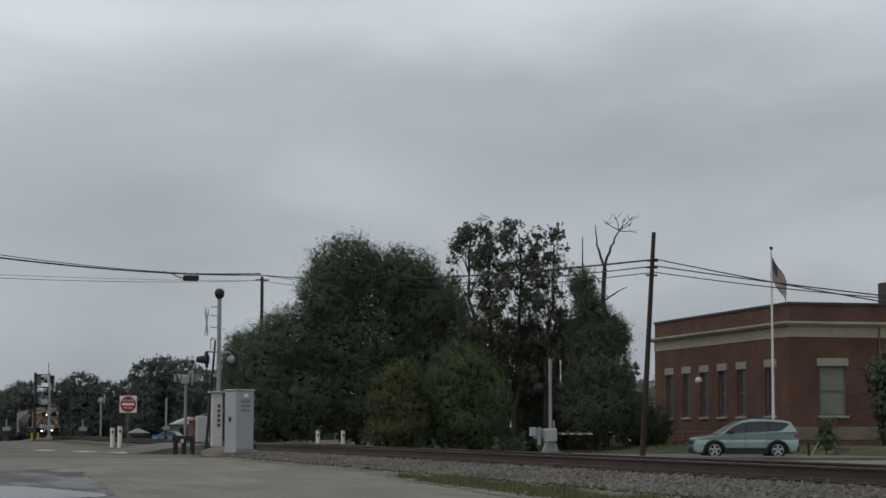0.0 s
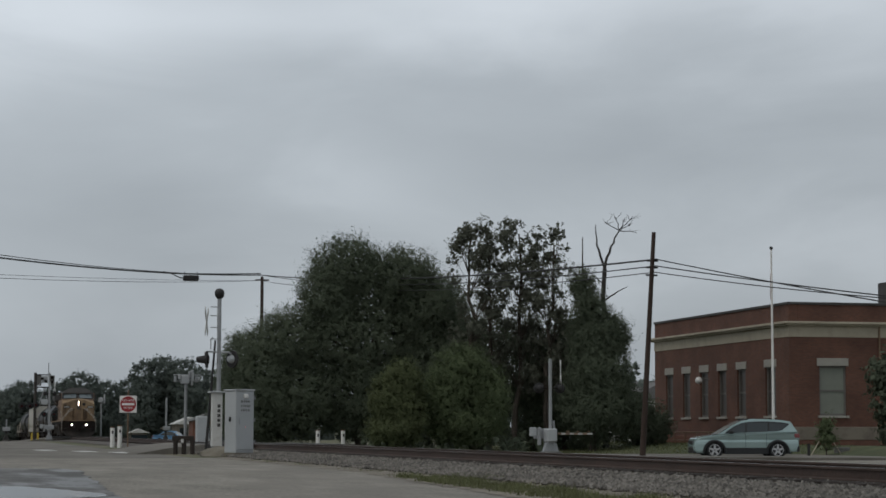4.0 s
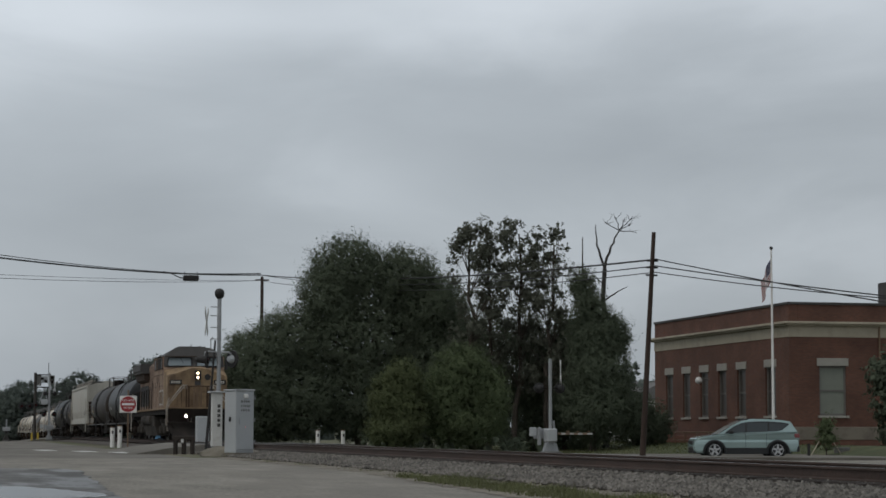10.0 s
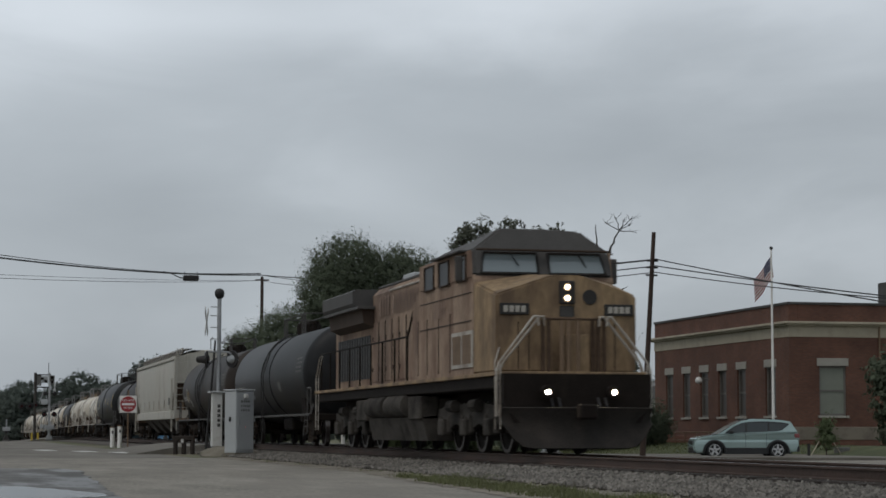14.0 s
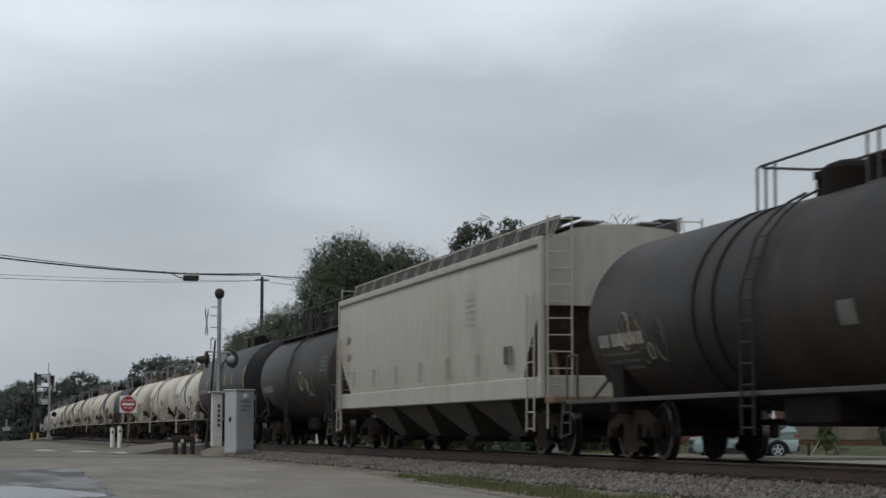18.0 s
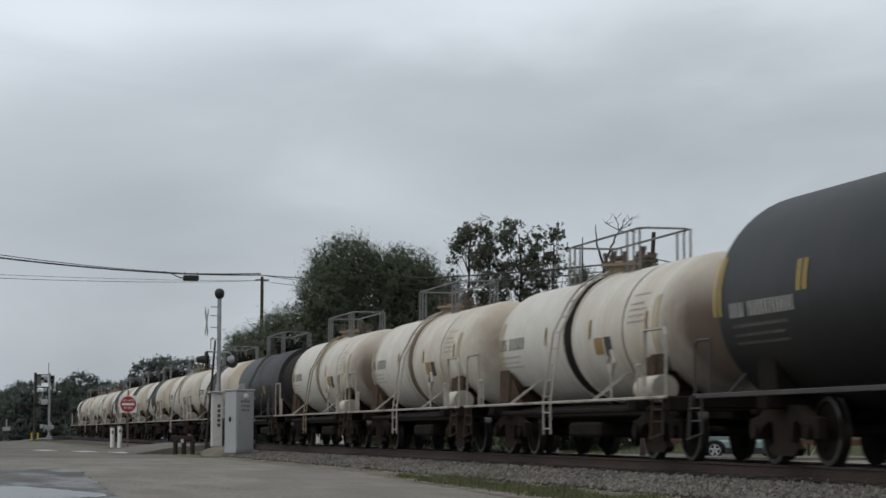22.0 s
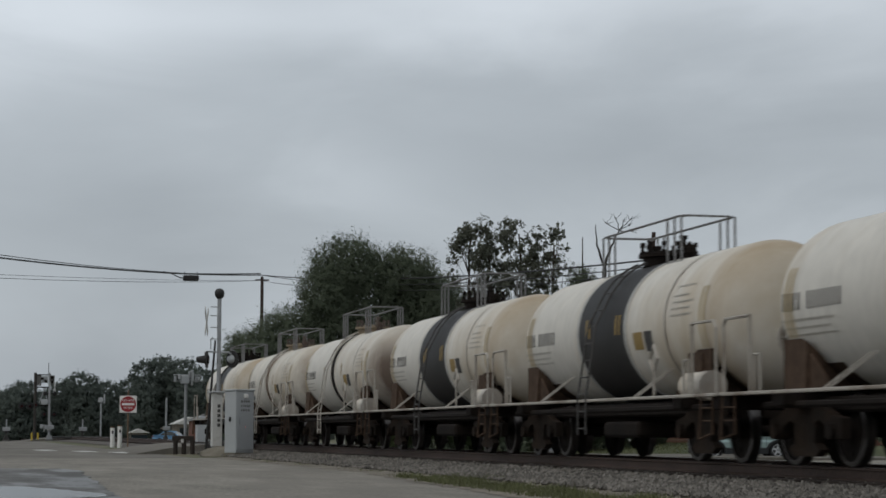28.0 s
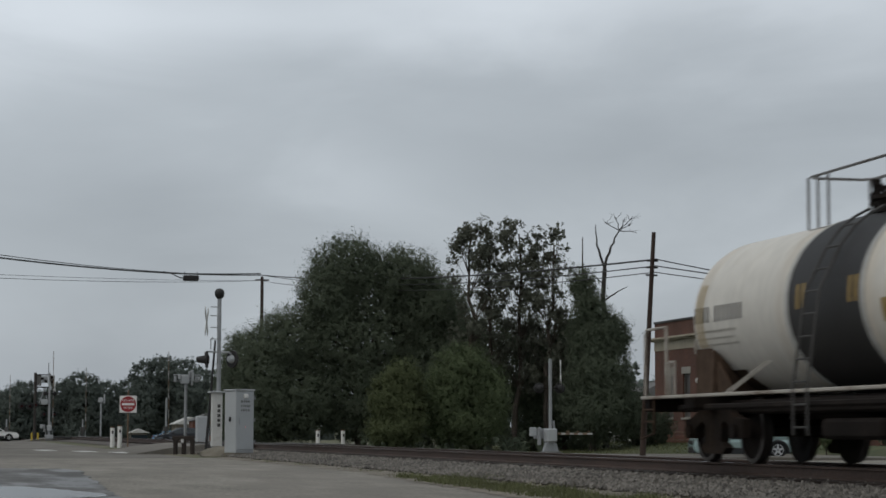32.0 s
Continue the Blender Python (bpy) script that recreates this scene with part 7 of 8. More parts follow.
pa = utility_pole(-71.49, 12.74, -0.45, 8.2, (0.35, 0.40), "dark leaning wooden utility pole", 0.115)
for z in (7.15, 6.9, 6.62):
    bm = B()
    f = z / 8.2
    rod(bm, (0.35 * f, 0.40 * f - 0.22, z), (0.35 * f, 0.40 * f + 0.22, z), 0.035)
    part("wire_bracket", bm, M["black"], pa)
pb = utility_pole(-149.53, 10.37, -0.6, 12.4, (0, 0), "dark distant wooden utility pole", 0.17)
part("crossarm", box(B(), -0.06, 0.06, -0.5, 0.5, 12.1, 12.2), M["polewood"], pb)


def wire(a, b, sag, r, label, n=16):
    a, b = Vector(a), Vector(b)
    bm = B()
    pts = [a.lerp(b, i / n) - Vector((0, 0, sag * 4 * (i / n) * (1 - i / n))) for i in range(n + 1)]
    pipe(bm, pts, r, 5)
    return tagged(part("overhead_wire", bm, M["black"]), label, "wire", "overhead wires")


A1, A2, A3 = (-70.87, 13.15, 6.73), (-70.90, 13.13, 6.49), (-70.92, 13.11, 6.26)
B1, B2 = (-148.55, 10.10, 11.85), (-148.58, 10.11, 11.44)
C1, C0, C2 = (-97.53, -12.75, 8.85), (-97.51, -12.76, 9.03), (-97.63, -12.73, 7.65)
wire(C1, B1, 0.36, 0.045, "thick black bundled cable over the street")
wire(C0, B1, 0.38, 0.022, "thin wire above the bundled cable")
wire(C2, B2, 0.2, 0.014, "thin lower wire over the street")
wire((C2[0], C2[1], C2[2] + 0.16), B2, 0.12, 0.011, "thin lower wire over the street")
wire(Vector(C1).lerp(Vector(B1), 0.6) + Vector((0, 0, -0.34)), Vector(B1) + Vector((0, 0, 0.12)), 0.06, 0.035, "second black cable beside the bundle")
wire(B1, A1, 0.5, 0.035, "black cable along the trees")
wire(B1, A2, 0.7, 0.022, "black wire along the trees")
wire(B2, A3, 0.7, 0.018, "lower wire along the trees")
wire(A1, (-56.77, 16.74, 4.15), 0.05, 0.022, "wire from the leaning pole past the brick building")
wire(A2, (-56.76, 16.74, 4.41), 0.05, 0.022, "wire from the leaning pole past the brick building")
wire(A3, (-56.78, 16.74, 4.38), 0.08, 0.018, "lowest wire from the leaning pole")
sp = thing("cable_splice_box", *(-131.78, 3.12, 10.27), "dark splice case hung on the overhead cable", "cable box")
part("case", box(B(), -0.2, 0.2, -0.5, 0.5, -0.18, 0.18, 0.06), M["black"], sp)
part("hanger", rod(rod(B(), (0, -0.4, 0.18), (0, -0.4, 0.42), 0.02), (0, 0.4, 0.18), (0, 0.4, 0.42), 0.02), M["black"], sp)
part("cable_tail", pipe(B(), [(0, -0.5, 0.0), (0, -0.7, 0.02), (0, -1.0, 0.16), (0, -1.3, 0.30), (0, -1.8, 0.40)], 0.035, 6), M["black"], sp)


# ---- crossing signals and railway furniture ----
def lamp_head(parent, x, y, z, way, r=0.3, back=False, deep=0.16, visor=0.35):
    """A flashing-light head: round black backing, deep hood, lens; it looks along way (+1 or -1) on the x axis, or along y."""
    bm = B()
    lathe(bm, [(0.0, r * 0.95), (0.03, r), (0.05, r), (0.05, 0.12)], 0, seg=24)
    ob = part("light_head", bm, M["black"], parent, "round black signal backing", at=(x, y, z))
    bm = B()
    lathe(bm, [(-deep, 0.04), (-deep + 0.03, 0.10), (0.0, 0.15), (visor, 0.14), (visor, 0.125), (0.02, 0.125)], 0, seg=18)
    part("hood", bm, M["black"] if not back else M["cabinet"], ob)
    part("lens", lathe(B(), [(0.06, 0.12), (0.08, 0.08), (0.09, 0.02)], 0, seg=14), M["reddark"], ob, "unlit red lens")
    ob.rotation_euler = (0, 0, way)
    return ob


def crossbuck(parent, x, y, z, turn):
    bm = B()
    for s in (-1, 1):
        vs = []
        for u, v in ((-1, -0.115), (1, -0.115), (1, 0.115), (-1, 0.115)):
            vs.append(((u * 0.6 - s * v) * 0.7071, (s * u * 0.6 + v) * 0.7071))
        prism(bm, vs, -0.008 + 0.004 * s, 0.008 + 0.004 * s, "x")
    ob = part("crossbuck", bm, M["roadwhite"], parent, "white crossbuck boards", at=(x, y, z))
    ob.rotation_euler = (0, 0, turn)
    return ob


ms = thing("crossing_signal", -70.12, -2.93, -0.3, "grey crossing signal mast with bell and black lamp heads", "crossing signal")
part("mast", rod(B(), (0, 0, 0), (0, 0, 5.35), 0.075, 0.07, seg=12), M["galv"], ms, smooth=True)
bm = B()
lathe(bm, [(-0.02, 0.075), (0.02, 0.12), (0.09, 0.16), (0.17, 0.172), (0.25, 0.155), (0.31, 0.105), (0.335, 0.03)], 5.30, seg=20, axis="z")
part("bell", bm, M["black"], ms, "dark bell on the mast top", smooth=True)
crossbuck(ms, 0.05, -0.44, 4.5, radians(76))
bm = B()
for z in (3.9, 4.3, 4.7, 5.0):
    rod(bm, (0, 0, z), (0.02, -0.30, z), 0.016)
pipe(bm, [(0, -0.28, 3.55), (0, -0.28, 3.9), (0, -0.2, 3.95)], 0.02)
part("sign_bracket", bm, M["galv"], ms)
part("light_arm", pipe(B(), [(0, -0.47, 3.28), (0, -0.47, 3.44), (0, -0.38, 3.47), (0, 0.34, 3.45), (0, 0.42, 3.38)], 0.03, 6), M["galv"], ms)
lamp_head(ms, 0.0, -0.44, 3.2, radians(74), deep=0.34, visor=0.1)
lamp_head(ms, -0.1, 0.45, 3.22, radians(124), back=True, visor=0.2)
part("base", lathe(B(), [(0, 0.3), (0.1, 0.3), (0.3, 0.12), (0.5, 0.1)], 0, seg=12, axis="z"), M["galv"], ms)

rb = thing("relay_case", -69.33, -3.09, -0.3, "white-painted relay case at the signal mast", "relay case")
part("case", box(B(), -0.22, 0.22, -0.17, 0.17, 0.25, 2.05, 0.02), M["dullwhite"], rb)
part("leg", rod(rod(B(), (0, -0.12, 0), (0, -0.12, 0.3), 0.04), (0, 0.12, 0), (0, 0.12, 0.3), 0.04), M["galv"], rb)
bm = B()
for k in range(5):
    box(bm, 0.222, 0.226, 0.0, 0.1, 1.55 - k * 0.16, 1.66 - k * 0.16)
part("lettering", bm, M["stencil"], rb, "unreadable dark vertical lettering")
part("top_plate", box(B(), -0.3, 0.3, -0.28, 0.28, 2.05, 2.1, 0.01), M["cabinet"], rb)

gp = thing("leaning_post", -71.22, -3.22, -0.35, "thin black leaning post beside the signal", "post")
part("shaft", rod(B(), (0, 0, 0), (0.0, 0.30, 3.95), 0.05, 0.035), M["black"], gp)


def cabinet():
    c = thing("signal_cabinet", -65.96, -2.79, -0.33, "grey metal signal cabinet with a small red light", "cabinet", turn=29)
    part("body", box(B(), -0.30, 0.30, -0.36, 0.36, 0.1, 2.08, 0.015), M["cabinet"], c)
    part("top", box(B(), -0.34, 0.34, -0.39, 0.39, 2.08, 2.13, 0.01), M["cabinet"], c)
    part("footing", box(B(), -0.33, 0.33, -0.42, 0.42, -0.15, 0.1, 0.01), M["gravel"], c)
    d = part("door", box(B(), 0.30, 0.325, -0.33, 0.33, 0.2, 2.02, 0.008), M["cabinet"], c)
    part("handle", box(B(), 0.325, 0.35, -0.26, -0.22, 1.0, 1.2, 0.006), M["galv"], d)
    part("vent_hood", box(B(), 0.325, 0.40, -0.08, 0.08, 1.84, 1.98, 0.02), M["white"], d)
    part("indicator", lathe(B(), [(0.325, 0.010), (0.334, 0.008), (0.336, 0.003)], 0.93, seg=10), M["redlamp"], d, "small red light")
    bm = B()
    for z, ws in ((1.74, (0.08, 0.07, 0.08, 0.06)), (1.60, (0.06, 0.05, 0.07, 0.06, 0.05)), (1.46, (0.05, 0.09, 0.08, 0.07))):
        y = -0.17
        for q in ws:
            box(bm, 0.325, 0.329, y, y + q * 0.7, z - 0.035, z + 0.035)
            y += q + 0.02
    part("lettering", bm, M["dimstencil"], d, "unreadable grey lettering")
    part("side_latch", box(B(), -0.05, 0.05, -0.385, -0.36, 1.1, 1.25, 0.005), M["black"], c)
    for k in range(3):
        part("hinge", box(B(), 0.30, 0.34, 0.36, 0.385, 0.4 + k * 0.7, 0.52 + k * 0.7), M["galv"], c)


cabinet()
p3 = thing("black_guard_frame", -73.41, -3.72, -0.36, "three short black posts under a crossbar", "guard frame")
for y in (-0.30, 0.0, 0.30):
    part("post", rod(B(), (0, y, 0), (0, y, 0.52), 0.085, seg=10), M["tie"], p3)
part("crossbar", box(B(), -0.08, 0.08, -0.42, 0.36, 0.50, 0.66, 0.02), M["tie"], p3)
part("reflector", box(B(), 0.082, 0.09, -0.12, -0.02, 0.42, 0.54), M["roadwhite"], p3)

# do-not-enter sign
sg = thing("do_not_enter_sign", -98.16, -3.61, -0.3, "square white sign with a red disc and white bar", "road sign", turn=-6)
part("post", rod(B(), (-0.04, 0, 0), (-0.04, 0, 2.7), 0.035), M["spill"], sg)
part("plate", box(B(), -0.006, 0.006, -0.40, 0.40, 1.64, 2.44, 0.004), M["white"], sg)
part("disc", lathe(B(), [(0.007, 0.37), (0.011, 0.37), (0.011, 0.02)], 2.04, seg=36), M["red"], sg, "red disc")
part("bar", box(B(), 0.0115, 0.014, -0.29, 0.29, 1.985, 2.095), M["white"], sg, "white bar")


def words(text, size, parent, x, y, z, material):
    cu = bpy.data.curves.new("lettering", "FONT")
    cu.body, cu.size, cu.align_x, cu.align_y = text, size, "CENTER", "CENTER"
    tmp = new("lettering", cu)
    me = bpy.data.meshes.new_from_object(tmp.evaluated_get(bpy.context.evaluated_depsgraph_get()))
    bpy.data.objects.remove(tmp)
    me.materials.append(material)
    ob = new("lettering", me)
    ob.parent = parent
    ob.matrix_basis = pose(x, y, z, 90, 0, 90)
    ob["label"] = "white sign lettering"
    return ob


words("DO NOT", 0.14, sg, 0.013, 0, 2.21, M["white"])
words("ENTER", 0.14, sg, 0.013, 0, 1.86, M["white"])

# short white marker posts
def marker(name, x, y, z, h, r, label, group):
    o = thing(name, x, y, z, label, "marker post", group)
    part("shaft", rod(B(), (0, 0, 0), (0, 0, h), r, seg=12), M["white"], o, smooth=True)
    part("cap", rod(B(), (0, 0, h), (0, 0, h + 0.05), r * 1.1, seg=12), M["spill"], o)
    part("sticker", box(B(), r, r + 0.006, -r * 0.4, r * 0.4, h * 0.7, h * 0.85), M["stencil"], o)


marker("marker_post", -101.37, -4.08, -0.32, 0.95, 0.11, "short white marker post beside the street", "white posts by the street")
marker("marker_post", -100.28, -3.81, -0.32, 1.02, 0.11, "short white marker post beside the street", "white posts by the street")
marker("marker_post", -97.05, 5.29, -0.45, 0.95, 0.10, "short white marker post beyond the track", "white posts beyond the track")
marker("marker_post", -96.77, 6.46, -0.47, 0.97, 0.10, "short white marker post beyond the track", "white posts beyond the track")


def gate(x, y, z, length, rows, label, way=1, size=1.0, arm_z=1.1, mast=3.6, buck=True, lit=False):
    """A crossing gate: mast, mechanism with counterweights, a striped arm that swings up."""
    g = thing("crossing_gate", x, y, z, label, "crossing gate", "crossing gates")
    part("mast", rod(B(), (0, 0, 0), (0, 0, mast), 0.07, seg=10), M["galv"], g, smooth=True)
    bm = B()
    box(bm, -0.28, 0.28, -0.2, 0.2, arm_z - 0.32, arm_z + 0.2, 0.04)
    part("mechanism", bm, M["cabinet"] if buck else M["locogrey"], g, "grey gate mechanism case")
    base = part("base", box(B(), -0.34, 0.34, -0.34, 0.34, -0.1, 0.12, 0.02), M["dimstencil"], g, "concrete foot")
    part("pedestal", box(B(), -0.12, 0.12, -0.10, 0.10, 0.1, arm_z - 0.3, 0.03), M["galv"] if buck else M["locogrey"], g)
    for sy in (-1, 1):
        part("foot_gusset", prism(B(), [(sy * 0.04, 0.12), (sy * 0.30, 0.12), (sy * 0.20, 0.44), (sy * 0.10, 0.50)], -0.14, 0.14, "x"), M["galv"] if buck else M["locogrey"], g)
    if buck:
        part("mechanism_arm", box(B(), -0.06, 0.06, -0.52, -0.38, arm_z - 0.45, arm_z + 0.25, 0.03), M["galv"], g)
        part("weight_plate", box(B(), -0.05, 0.05, -0.84, -0.58, arm_z - 0.1, arm_z + 0.25, 0.02), M["cabinet"], g, "pale counterweight plate")
        part("conduit", rod(B(), (0, 0.16, arm_z - 0.1), (0, 0.12, arm_z + 0.5), 0.05), M["galv"], g)
    if buck:
        crossbuck(g, 0.0, 0.42, mast - 0.55, radians(76))
        part("light_arm", rod(B(), (0, -0.42, mast - 1.15), (0, 0.42, mast - 1.15), 0.022), M["darksteel"], g)
        for y_ in (-0.42, 0.42):
            lamp_head(g, -0.05, y_, mast - 1.15, radians(180), r=0.2)
    arm = new("gate_arm")
    arm.parent = g
    arm.location = (0, 0.3, arm_z)
    seg = 8
    for i in range(seg):
        a, b = length * i / seg, length * (i + 1) / seg
        o = part("arm_section", box(B(), way * a if way > 0 else -b, b if way > 0 else -a, -0.025, 0.025, -0.035, 0.035, 0.004), M["armwhite" if i % 2 else "spill"], arm, "dull white section" if i % 2 else "dark red section")
    for i in range(3):
        o = part("arm_lamp", box(B(), way * length * (0.3 + 0.3 * i) - 0.05, way * length * (0.3 + 0.3 * i) + 0.05, -0.05, 0.05, 0.055, 0.10, 0.01), M["spill"], arm, "small gate arm lamp")
    bm = B()
    for yy in (-0.62, -0.02):
        box(bm, min(-way * 0.15, -way * 1.0), max(-way * 0.15, -way * 1.0), yy - 0.02, yy + 0.02, -0.08, 0.08)
    box(bm, min(-way * 0.7, -way * 1.05), max(-way * 0.7, -way * 1.05), -0.7, 0.06, -0.2, 0.2, 0.03)
    part("counterweight", bm, M["galv"], arm)
    GATE_ROWS.append((arm, [(t, pose(0, 0.3, arm_z, 0, -way * a, 0)) for t, a in rows]))
    return g


DOWN = [(0.0, 0), (16.0, 0), (32.0, 0.0)]
UP1 = [(0.0, 0), (28.9, 0), (29.3, 3), (29.9, 26), (30.5, 46), (31.0, 57), (31.3, 64), (31.6, 73), (32.0, 86)]
UP2 = [(0.0, 0), (29.2, 0), (29.6, 3), (30.2, 20), (30.8, 38), (31.2, 52), (31.6, 70), (32.0, 86)]
UP3 = [(0.0, 0), (29.8, 0), (30.2, 3), (30.8, 20), (31.2, 38), (31.6, 62), (32.0, 84)]
gate(-77.11, 10.93, -0.42, 4.4, DOWN, "grey crossing gate with its lowered arm across the street", way=1, arm_z=0.80, mast=3.72)
gate(-190.92, -2.85, -0.35, 7.0, UP1, "distant crossing gate whose arm rises after the train", way=-1, arm_z=1.2, mast=5.4)
gate(-208.51, 1.25, -0.5, 6.2, UP2, "distant crossing gate whose arm rises after the train", way=-1, arm_z=1.2, mast=2.2, buck=False)
gate(-213.63, 10.04, -0.5, 8.0, UP3, "distant crossing gate beyond the line whose arm rises", way=-1, arm_z=1.3, mast=4.3, buck=False)
gate(-210.29, -6.14, -0.5, 5.4, UP2, "distant crossing gate at the edge of the far street", way=-1, arm_z=1.2, mast=2.2, buck=False)

# far crossing: twin mast with sign panel and flashing lights
fc = thing("crossing_signal", -194.30, -4.03, -0.4, "distant crossing signal with twin masts, sign panel and dark lamps", "crossing signal")
part("mast", rod(B(), (0, 0, 0), (0, 0, 6.3), 0.13, seg=10), M["deadwood"], fc, "weathered grey mast", smooth=True)
part("mast", rod(B(), (0, 1.28, 0), (0, 1.28, 6.3), 0.085, seg=10), M["galv"], fc, smooth=True)
part("whip_aerial", rod(B(), (0, 1.2, 6.2), (0, 1.2, 7.2), 0.03, seg=5), M["darksteel"], fc)
for z in (4.95, 6.1):
    part("cross_arm", rod(B(), (0, -0.1, z), (0, 1.4, z), 0.05), M["darksteel"], fc)
part("sign_panel", box(B(), -0.06, 0.0, 0.12, 0.55, 5.1, 6.05, 0.02), M["dimstencil"], fc, "grey sign panel")
part("sign_panel", box(B(), -0.02, 0.04, 0.52, 1.15, 5.35, 6.0, 0.02), M["cabinet"], fc, "pale sign panel")
part("sign_panel", box(B(), -0.02, 0.04, 1.3, 1.75, 5.2, 6.05, 0.02), M["dimstencil"], fc, "grey sign panel")
for y0, z0, y1, z1 in ((0.3, 3.3, 0.9, 4.9), (1.28, 3.4, 0.7, 4.9), (0.15, 5.0, 1.2, 6.0)):
    part("brace", rod(B(), (0.05, y0, z0), (0.05, y1, z1), 0.04, seg=6), M["galv"], fc)
for y, z in ((0.62, 5.75), (0.95, 5.5), (1.5, 5.85), (1.52, 5.45)):
    part("fitting", box(B(), 0.04, 0.22, y - 0.12, y + 0.12, z - 0.12, z + 0.12, 0.03), M["darksteel"], fc)
part("light_arm", rod(B(), (0, -1.3, 3.25), (0, 1.3, 3.25), 0.05), M["darksteel"], fc)
for y in (-1.2, -0.45, 0.08):
    lamp_head(fc, 0.05, y, 3.2 + 0.12 * (y > 0), radians(0), r=0.31)
part("junction_box", box(B(), -0.1, 0.2, 0.55, 1.15, 3.35, 3.85, 0.03), M["cabinet"], fc)
for y in (0.85, 1.75):
    lamp_head(fc, 0.05, y, 2.45, radians(0), r=0.24)
for y in (-0.25, 0.3):
    part("yellow_guard", rod(B(), (0.3, y, 0), (0.3, y, 0.75), 0.09), M["hazyellow"], fc, "yellow guard post")
for px_xy, h, box_h, lab in (((-203.02, 2.64), 4.2, 0.45, "thin mast with a small pale box on top"), ((-118.64, 1.40), 4.1, 0.5, "grey mast with a signal box on top"), ((-215.63, 10.30), 4.4, 0.0, "pale slender pole beyond the far crossing")):
    o = thing("equipment_mast", *px_xy, -0.4, lab, "mast")
    part("mast", rod(B(), (0, 0, 0), (0, 0, h), 0.09, seg=10), M["galv"], o, smooth=True)
    if box_h:
        part("box", box(B(), -0.15, 0.15, -box_h * 0.6, box_h * 0.4, h - 0.5, h + box_h - 0.5, 0.03), M["cabinet"], o)
        if box_h > 0.47:
            for k, (yy, zz, hh) in enumerate(((-0.62, 0.0, 0.34), (-0.40, 0.16, 0.30), (0.20, 0.22, 0.42), (0.38, 0.05, 0.5), (0.58, 0.0, 0.36), (0.74, 0.12, 0.2))):
                part("fitting", box(B(), 0.05, 0.2, yy - 0.07, yy + 0.07, h - 0.42 + zz, h - 0.42 + zz + hh, 0.02), M["cabinet" if k % 2 else "galv"], o, "small pale signal fitting")
            for zz in (-0.35, 0.0):
                part("cross_arm", rod(B(), (0.04, -0.72, h + zz), (0.04, 0.82, h + zz), 0.03, seg=6), M["galv"], o)
        part("bracket", rod(rod(B(), (0, 0.1, h - 0.3), (0, box_h * 0.9, h - 0.25), 0.05), (0, box_h * 0.7, h - 0.6), (0, box_h * 0.7, h + 0.3), 0.08), M["cabinet"], o)


# ---- small buildings far behind the crossing ----
def shed(x, y, z, w, d, h, wallmat, label, roofmat="roofing"):
    s = thing("small_house", x, y, z, label, "house")
    part("wall", box(B(), -d / 2, d / 2, -w / 2, w / 2, 0, h, 0.02), M[wallmat], s)
    part("roof", prism(B(), [(-w / 2 - 0.4, h), (0, h + w * 0.26), (w / 2 + 0.4, h)], -d / 2 - 0.3, d / 2 + 0.3, "x"), M[roofmat], s)
    for y_ in (-w * 0.25, w * 0.25):
        part("window", box(B(), d / 2 + 0.005, d / 2 + 0.03, y_ - 0.5, y_ + 0.5, h * 0.35, h * 0.8), M["glassdark"], s)


shed(-263.29, 18.0, -0.9, 3.6, 6, 2.3, "stonebase", "small distant house with a pale roof among the trees", "dullwhite")
shed(-262.0, 11.6, -0.9, 2.0, 2.5, 1.2, "stonebase", "tiny distant pale shelter beyond the far crossing", "dullwhite")
shed(-240.78, 17.36, -0.9, 3.2, 4, 2.6, "brick", "small distant brown shed")
shed(-157.17, 42.97, -0.6, 6.0, 8, 3.6, "white", "distant pale building between trees and brick wall")
tagged(part("relay_hut", box(B(), -0.4, 0.4, -0.28, 0.28, 0, 1.5, 0.03), M["cabinet"], at=(-95.33, -0.43, -0.35)), "grey metal trackside hut behind the signal", "hut")


